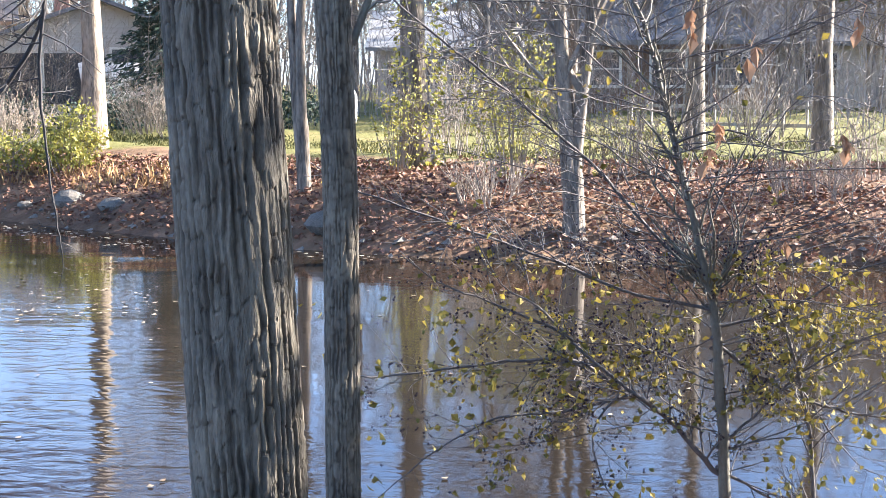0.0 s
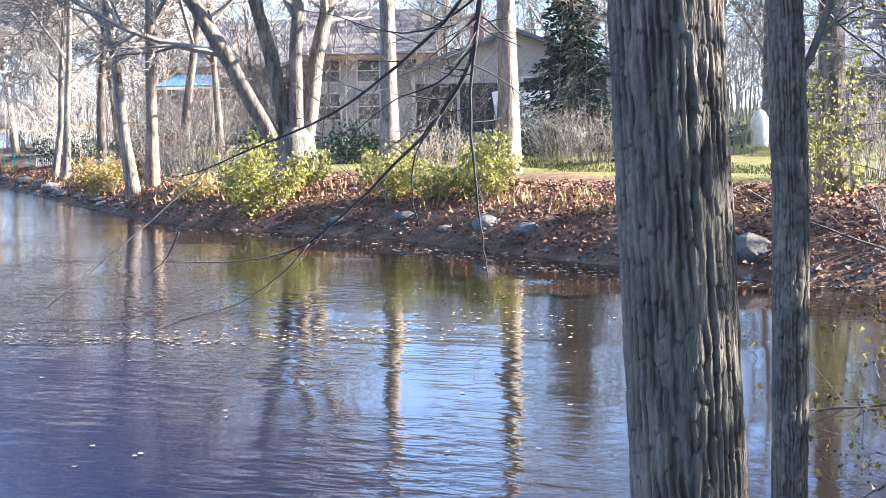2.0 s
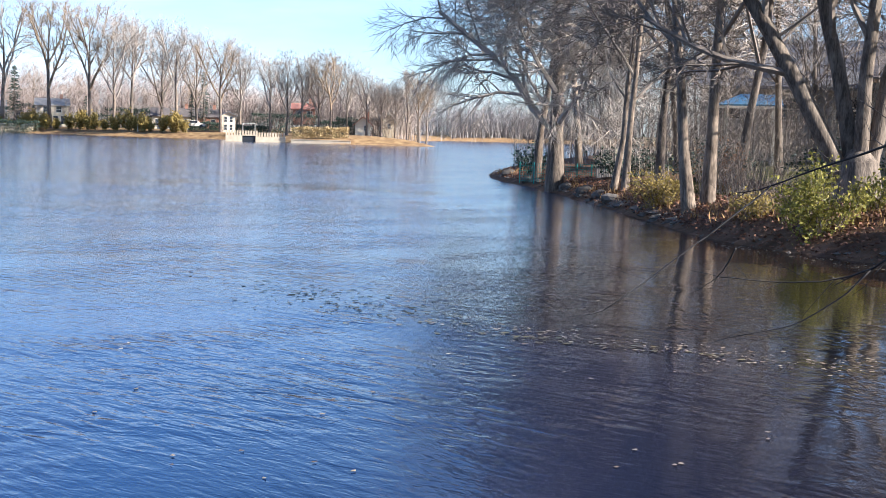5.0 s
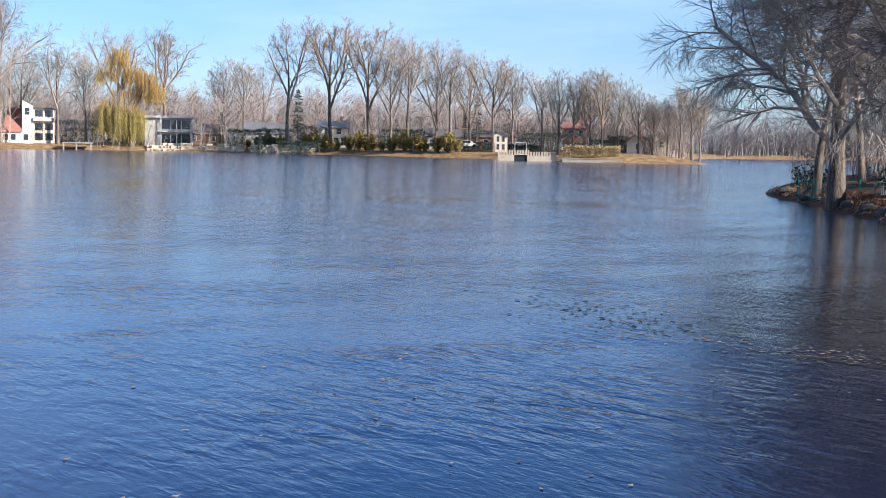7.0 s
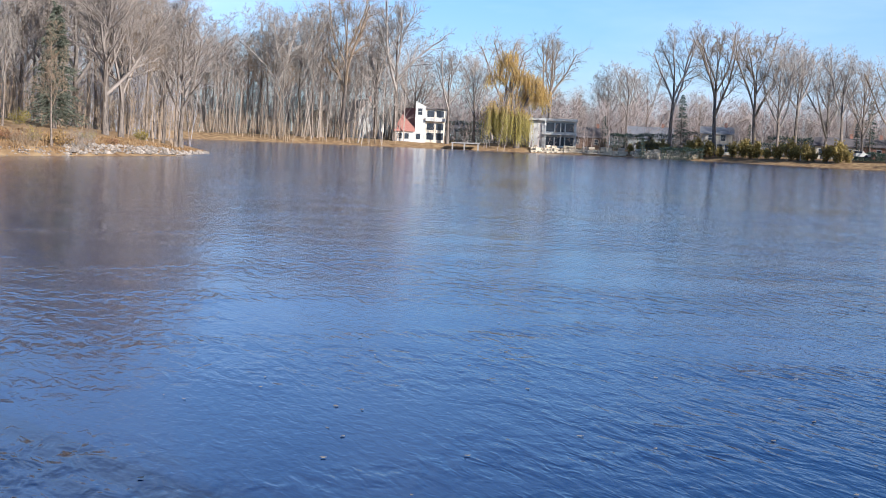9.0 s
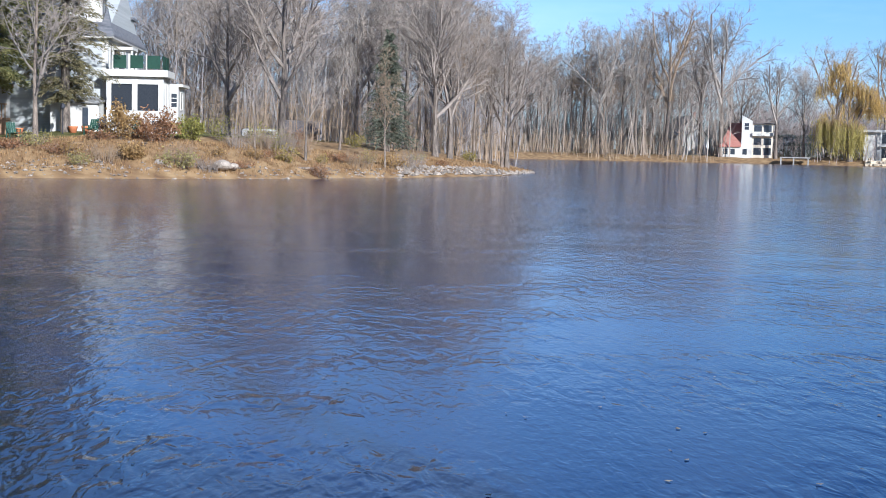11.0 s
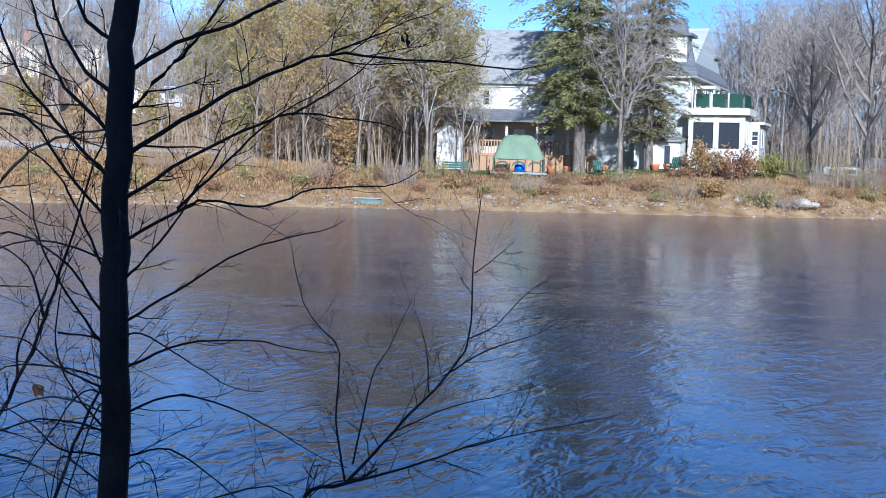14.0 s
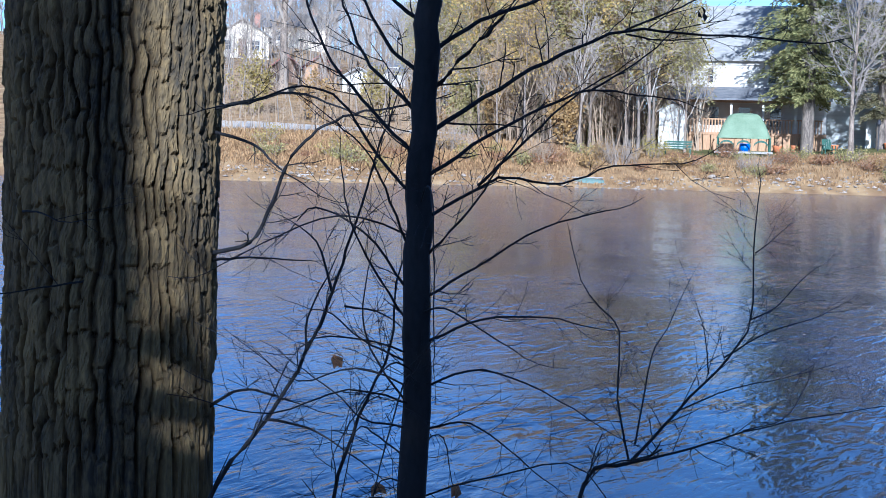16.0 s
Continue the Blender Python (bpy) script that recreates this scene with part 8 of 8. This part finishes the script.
woods("far_woods", S1, -18, 3, (46, 46), (60, 60), 280, 6, 12, 97, M_TWIG, "dense bare trees beside the gardens", 0.05, 34)
woods("far_woods", S3, 13, 36, (38, 42), (53, 58), 230, 1, 5, 95, M_TWIG, "garden brush before the houses", 0.012, 30)
woods("far_woods", S7, 38.0, 43.4, (426, 404), (434, 412), 420, 3, 9, 99, M_TWIG_HAZE, "far woods along the bend of the river", 0.13, 16)
woods("far_woods", S7, 43.3, 45.6, (405, 318), (414, 328), 300, 3, 9, 98, M_TWIG_HAZE, "far woods along the bend of the river", 0.13, 16)
woods("far_woods", S3, 36, 45.4, (424, 404), (470, 440), 1100, 4, 12, 96, M_TWIG_HAZE, "far woods where the river bends", 0.14)

# ---- bushes ----
for nm, st, az, r, w_, d_, h_, n_, sd_ in (("A", S1, 28.6, 27.5, 2.1, 1.8, 1.8, 3000, 701), ("B", S1, 23.0, 26.2, 1.6, 1.3, 1.2, 1700, 702), ("C", S1, 19.2, 25.2, 1.6, 1.5, 1.45, 2300, 703), ("D", S3, 35.0, 36.6, 1.8, 1.5, 1.2, 1700, 704), ("E", S1, 26.6, 29.6, 1.1, 1.0, 0.9, 800, 705), ("F", S1, 21.4, 25.6, 0.9, 0.9, 0.8, 500, 706), ("G", S1, 31.2, 30.2, 1.2, 1.2, 0.7, 700, 707)):
    b = bush("privet_bush", sd_, w_, d_, h_, 0.085, M_LEAF_OLIVE if nm in "DG" else M_LEAF_BUSH, "yellow-green leafy bush on the leafy bank", n_, 40)
    x, y = spot(st, az, r)
    put(b, x, y, gz(x, y) - (0.25 if nm in "AC" else 0.05), az)
# dark shrubs: some grow there, the rest stand in for the shaded lawn
for k, (st, az, r, w_, h_) in enumerate([(S3, 24.9, 38, 2.2, 1.3), (S3, 21.0, 40, 3.2, 1.1), (S3, 17.2, 38, 3.0, 1.2), (S3, 28.4, 42, 3.0, 1.2), (S3, 32.6, 45, 3.0, 1.3), (S3, 40.2, 60, 2.4, 1.5), (S3, 36.2, 50, 3.2, 1.4), (S0, 13.0, 34, 2.6, 1.1), (S0, 10.8, 37, 2.4, 1.3)]):
    b = bush("evergreen_shrub", 770 + k, w_, w_ * 0.8, h_, 0.12, M_NEEDLE_BLUE, "low dark evergreen shrub, partly standing in for the garden's shade", 900, 30)
    put(b, *spot(st, az, r))
b = bush("russet_shrub", 715, 1.8, 1.6, 1.5, 0.08, M_LEAF_RUSSET, "red-brown shrub between the pale trunks", 900, 34, M_TWIG_RED)
put(b, *spot(S3, 32.5, 39))
# sparse yellow shrub and ivy
b = bush("honeysuckle_bush", 711, 2.0, 1.6, 2.6, 0.07, M_LEAF_BUSH, "sparse arching honeysuckle with yellow-green leaves", 1500, 46)
put(b, *spot(S0, 1.4, 20.5))
b = bush("honeysuckle_bush", 712, 1.2, 1.2, 2.1, 0.07, M_LEAF_BUSH, "thin yellow-green shrub beside a trunk", 500, 24)
put(b, *spot(S0, 6.2, 21.5))
b = bush("honeysuckle_bush", 713, 1.6, 1.2, 1.6, 0.06, M_LEAF_BUSH, "thin shrub with few yellow leaves", 300, 30)
put(b, *spot(S0, -3.6, 20.5))
ivr = random.Random(714)
bd = Build()
for k in range(900):
    z = ivr.uniform(0, 1) ** 1.6 * 3.2
    a_ = ivr.uniform(0, 6.283)
    rr_ = 0.26 + ivr.uniform(0, 0.16)
    bd.leaf(Vector((math.cos(a_) * rr_, math.sin(a_) * rr_, z)), Vector((math.cos(a_), math.sin(a_), -0.4)) + rand_dir(ivr) * 0.6, ivr.uniform(0.05, 0.1), ivr, 0.8)
ob = part("ivy", bd, M_LEAF_BUSH, ivy_tree, "yellowing ivy round the trunk")
for k, (st, az, r, w_, h_, n_, m_) in enumerate([(S1, 16.0, 36, 2.2, 1.6, 60, M_TWIG), (S1, 14.5, 34, 2.0, 1.3, 50, M_TWIG), (S1, 21.2, 33, 1.8, 1.2, 40, M_TWIG_RED), (S3, 32.3, 38, 2.0, 1.5, 45, M_TWIG_RED), (S3, 31.2, 33, 1.6, 1.2, 40, M_TWIG), (S0, 4.0, 26, 2.0, 1.7, 50, M_TWIG), (S0, -1.0, 21, 1.4, 1.2, 14, M_TWIG), (S0, -4.8, 20.5, 1.4, 1.5, 14, M_TWIG), (S0, -8.5, 31, 2.2, 1.6, 30, M_TWIG), (S0, -13, 20.5, 1.4, 1.2, 18, M_TWIG_RED), (S0, -11, 19.0, 1.6, 0.9, 40, M_TWIG_RED), (S3, 29.3, 29, 1.4, 0.9, 34, M_TWIG_TAN), (S0, 2.4, 18.6, 1.2, 0.7, 30, M_TWIG_RED)]):
    t = thicket("brush_shrub", 720 + k, w_, h_, n_, m_, "bare twiggy shrub on the bank", "shrub")
    put(t, *spot(st, az, r), None, k * 33)
for k, (az, r, w_, h_, m_, lab) in enumerate([(97.7, 84.0, 3.2, 2.3, M_LEAF_TAN, "tan-leaved shrub before the sun porch"), (96.3, 84.5, 3.4, 2.2, M_LEAF_RUST, "rust-leaved shrub before the sun porch"), (95.0, 87, 2.6, 1.7, M_LEAF_BUSH, "green-brown shrub beside the villa"), (93.7, 90, 3.0, 1.8, M_LEAF_BUSH, "yellow-green shrub by the wood"), (105.9, 81.5, 2.0, 0.9, M_LEAF_RUST, "low red-leaved shrub on the bank"), (103.6, 80, 2.6, 0.8, M_LEAF_RUST, "low red-leaved shrub on the bank"), (108.8, 80, 2.2, 1.5, M_LEAF_YELLOW, "yellow shrub at the thicket's edge"), (88.2, 101, 2.2, 1.2, M_LEAF_YELLOW, "yellow undergrowth on the headland"), (83.4, 112, 2.0, 1.0, M_LEAF_YELLOW, "yellow undergrowth on the headland"), (92.2, 92, 2.6, 1.6, M_LEAF_BUSH, "yellow-green shrub by the wood"), (91.4, 90, 2.8, 1.5, M_LEAF_BUSH, "yellow-green shrub by the wood"), (90.5, 94, 2.8, 1.3, M_LEAF_RUST, "rust-leaved shrub by the wood"),
                                              (112.6, 83, 2.4, 4.4, M_LEAF_TAN, "tan-leaved young oak in the thicket"), (115.4, 88, 3.0, 5.0, M_LEAF_TAN, "tan-leaved young oak in the thicket"), (116.6, 100, 3.6, 6.0, M_LEAF_OLIVE, "olive-leaved sapling above the lane"), (118.4, 104, 3.6, 5.5, M_LEAF_TAN, "tan-leaved sapling above the lane"), (120.5, 102, 3.4, 4.5, M_LEAF_OLIVE, "olive-leaved sapling above the lane"), (122.8, 100, 3.6, 4.2, M_LEAF_TAN, "tan-leaved sapling above the lane"), (125.6, 102, 4.0, 5.0, M_LEAF_OLIVE, "olive-leaved sapling above the lane"), (128.5, 100, 4.0, 5.5, M_LEAF_OLIVE, "olive-leaved sapling above the lane"),
                                              (113.2, 77, 2.2, 1.1, M_LEAF_RUST, "low red-leaved shrub on the bank"), (110.9, 78, 2.6, 1.3, M_LEAF_TAN, "low tan-leaved shrub on the bank"), (117.5, 78, 2.8, 1.2, M_LEAF_TAN, "low tan-leaved shrub on the bank"), (100.2, 79, 2.4, 0.7, M_LEAF_RUST, "low red-leaved shrub on the bank"), (97.4, 79.5, 2.4, 0.8, M_LEAF_TAN, "low tan-leaved shrub on the bank"), (89.6, 85, 2.2, 0.8, M_LEAF_RUST, "low red-leaved shrub on the bank"), (121.5, 78, 3.0, 1.2, M_LEAF_TAN, "low tan-leaved shrub on the bank"), (125.0, 77, 3.0, 1.4, M_LEAF_OLIVE, "low olive shrub on the bank")]):
    b = bush("garden_shrub", 740 + k, w_, w_ * 0.8, h_, 0.24 if h_ > 3 else 0.17 if 94 < az < 98 else 0.10, M_LEAF_RUSSET if m_ is M_LEAF_RUST else m_, lab, 1500 if h_ > 3 else 1700 if 94 < az < 98 else 700, 30, M_TWIG_RED)
    put(b, *spot(S12, az, r))
for k, (az, r, w_, h_) in enumerate([(95.3, 80.5, 2.4, 1.2), (94.2, 80, 1.8, 0.9), (98.4, 78.6, 2.2, 1.0), (104.8, 77.5, 2.6, 0.9), (92.0, 88.5, 2.6, 1.5), (91.3, 89, 2.6, 1.7), (90.5, 90, 2.4, 1.5), (93.0, 87, 2.4, 1.3), (88.0, 90, 2.4, 1.2), (85.8, 95, 2.4, 1.4), (113.8, 76, 2.2, 1.6), (117.0, 78, 2.6, 1.6), (120, 77, 2.6, 1.7), (110.2, 77, 2.4, 1.6)]):
    t = thicket("brush_shrub", 760 + k, w_, h_, 46, M_TWIG_RED if k % 2 else M_TWIG_TAN, "bare twiggy shrub on the dry bank", "shrub")
    put(t, *spot(S12, az, r), None, k * 33)

# low growth of all colours over the dry bank, and leafy brush deep in the thicket
br_ = random.Random(79)
low_growth = [bush("bank_shrub", 790 + k, 2.4, 1.6, (0.6, 0.9, 0.7, 1.0, 0.5)[k], 0.13, (M_LEAF_RUSSET, M_LEAF_DULL, M_LEAF_TAN, M_LEAF_OLIVE, M_LEAF_RUSSET)[k], ("low russet growth on the dry bank", "low olive growth on the dry bank", "low tan growth on the dry bank", "low yellow-olive growth on the dry bank", "low russet growth on the dry bank")[k], 420, 26, M_TWIG_RED) for k in range(5)]
for k in range(44):
    az = 84.5 + 41 * (k + br_.random()) / 44
    b_ = radians(az)
    r_ = edge_at(az) + br_.uniform(1.2, 8.5)
    x, y = -r_ * math.sin(b_), r_ * math.cos(b_)
    ob = low_growth[k] if k < 5 else copy_thing(low_growth[br_.randrange(5)], Matrix.Identity(4))
    put(ob, x, y, None, k * 71, br_.uniform(0.6, 1.25))
deep = [bush("thicket_shrub", 796 + k, 3.6, 3.0, 3.8, 0.24, (M_LEAF_DULL, M_LEAF_TAN, M_LEAF_OLIVE)[k], "leafy brush standing deep in the thicket", 1300, 34, M_TWIG_TAN) for k in range(3)]
for k in range(14):
    az = 107.6 + 9.5 * k / 13
    ob = deep[k] if k < 3 else copy_thing(deep[k % 3], Matrix.Identity(4))
    put(ob, *spot(S12, az, br_.uniform(90, 101)), None, k * 53, br_.uniform(0.7, 1.2))

# ---- what drifts on the water ----
def drift(name, line, n, spread, size, material, label, seed, lift=0.012):
    rng = random.Random(seed)
    bd = Build()
    for k in range(n):
        f = rng.random() * (len(line) - 1)
        i = int(f)
        x = line[i][0] + (line[i + 1][0] - line[i][0]) * (f - i)
        y = line[i][1] + (line[i + 1][1] - line[i][1]) * (f - i)
        clump = 0.5 + noise.noise(Vector((x * 1.3, y * 1.3, seed)))
        if rng.random() > clump + 0.15:
            continue
        bd.pad(Vector((x + rng.gauss(0, spread * 1.6), y + rng.gauss(0, spread), rng.uniform(0.004, 0.012))), size * rng.uniform(0.5, 1.5), rng)
    return single(name, bd, material, label, "floating leaves", kind="stuff")


drift("floating_weed", [(-15.4, 12.3), (-13.3, 11.7), (-12.2, 11.5), (-10.9, 11.2)], 240, 0.48, 0.085, M_WEED, "dark tufts of weed drifting on the river", 801, 0.02)
drift("floating_leaves", [(-12.2, 11.4), (-10.3, 11.4), (-9.0, 11.6), (-7.6, 11.9), (-6.4, 12.2), (-5.6, 13.1)], 520, 0.26, 0.055, M_FLOAT, "line of pale leaves drifting on the river", 802, 0.03)
drift("floating_weed", [(-10.2, 11.0), (-8.8, 11.4), (-7.4, 11.8)], 70, 0.10, 0.08, M_WEED, "dark weed caught among drifting leaves", 803, 0.05)
drift("floating_weed", [(-28.6, 29.5), (-28.1, 28.6), (-27, 27)], 110, 0.7, 0.13, M_WEED, "dark weed patch near the point", 804, 0.06)
drift("floating_leaves", [(-16.5, 24.6), (-13.0, 23.0), (-9.5, 21.4), (-7.6, 20.0), (-5.8, 18.6), (-4.0, 17.6), (0, 17.0), (3.5, 16.6)], 700, 0.22, 0.07, M_FLOAT, "pale leaves drifting along the bank", 805, 0.03)
drift("floating_leaves", [(-6.4, 15.5), (-4.5, 13.6), (-5.2, 12.5)], 200, 0.5, 0.05, M_FLOAT, "pale leaves drifting in the shallows", 806, 0.02)
rng = random.Random(807)
bd = Build()
for k in range(260):
    az, r = rng.uniform(-14, 118), rng.uniform(7, 26) * rng.uniform(0.5, 1)
    if r < 6.6:
        continue
    x, y = spot(S7, az, r)
    bd.pad(Vector((x, y, rng.uniform(0.004, 0.01))), rng.uniform(0.03, 0.07), rng)
single("floating_leaves", bd, M_FLOAT, "single leaves scattered on the water", "floating leaves", kind="stuff")
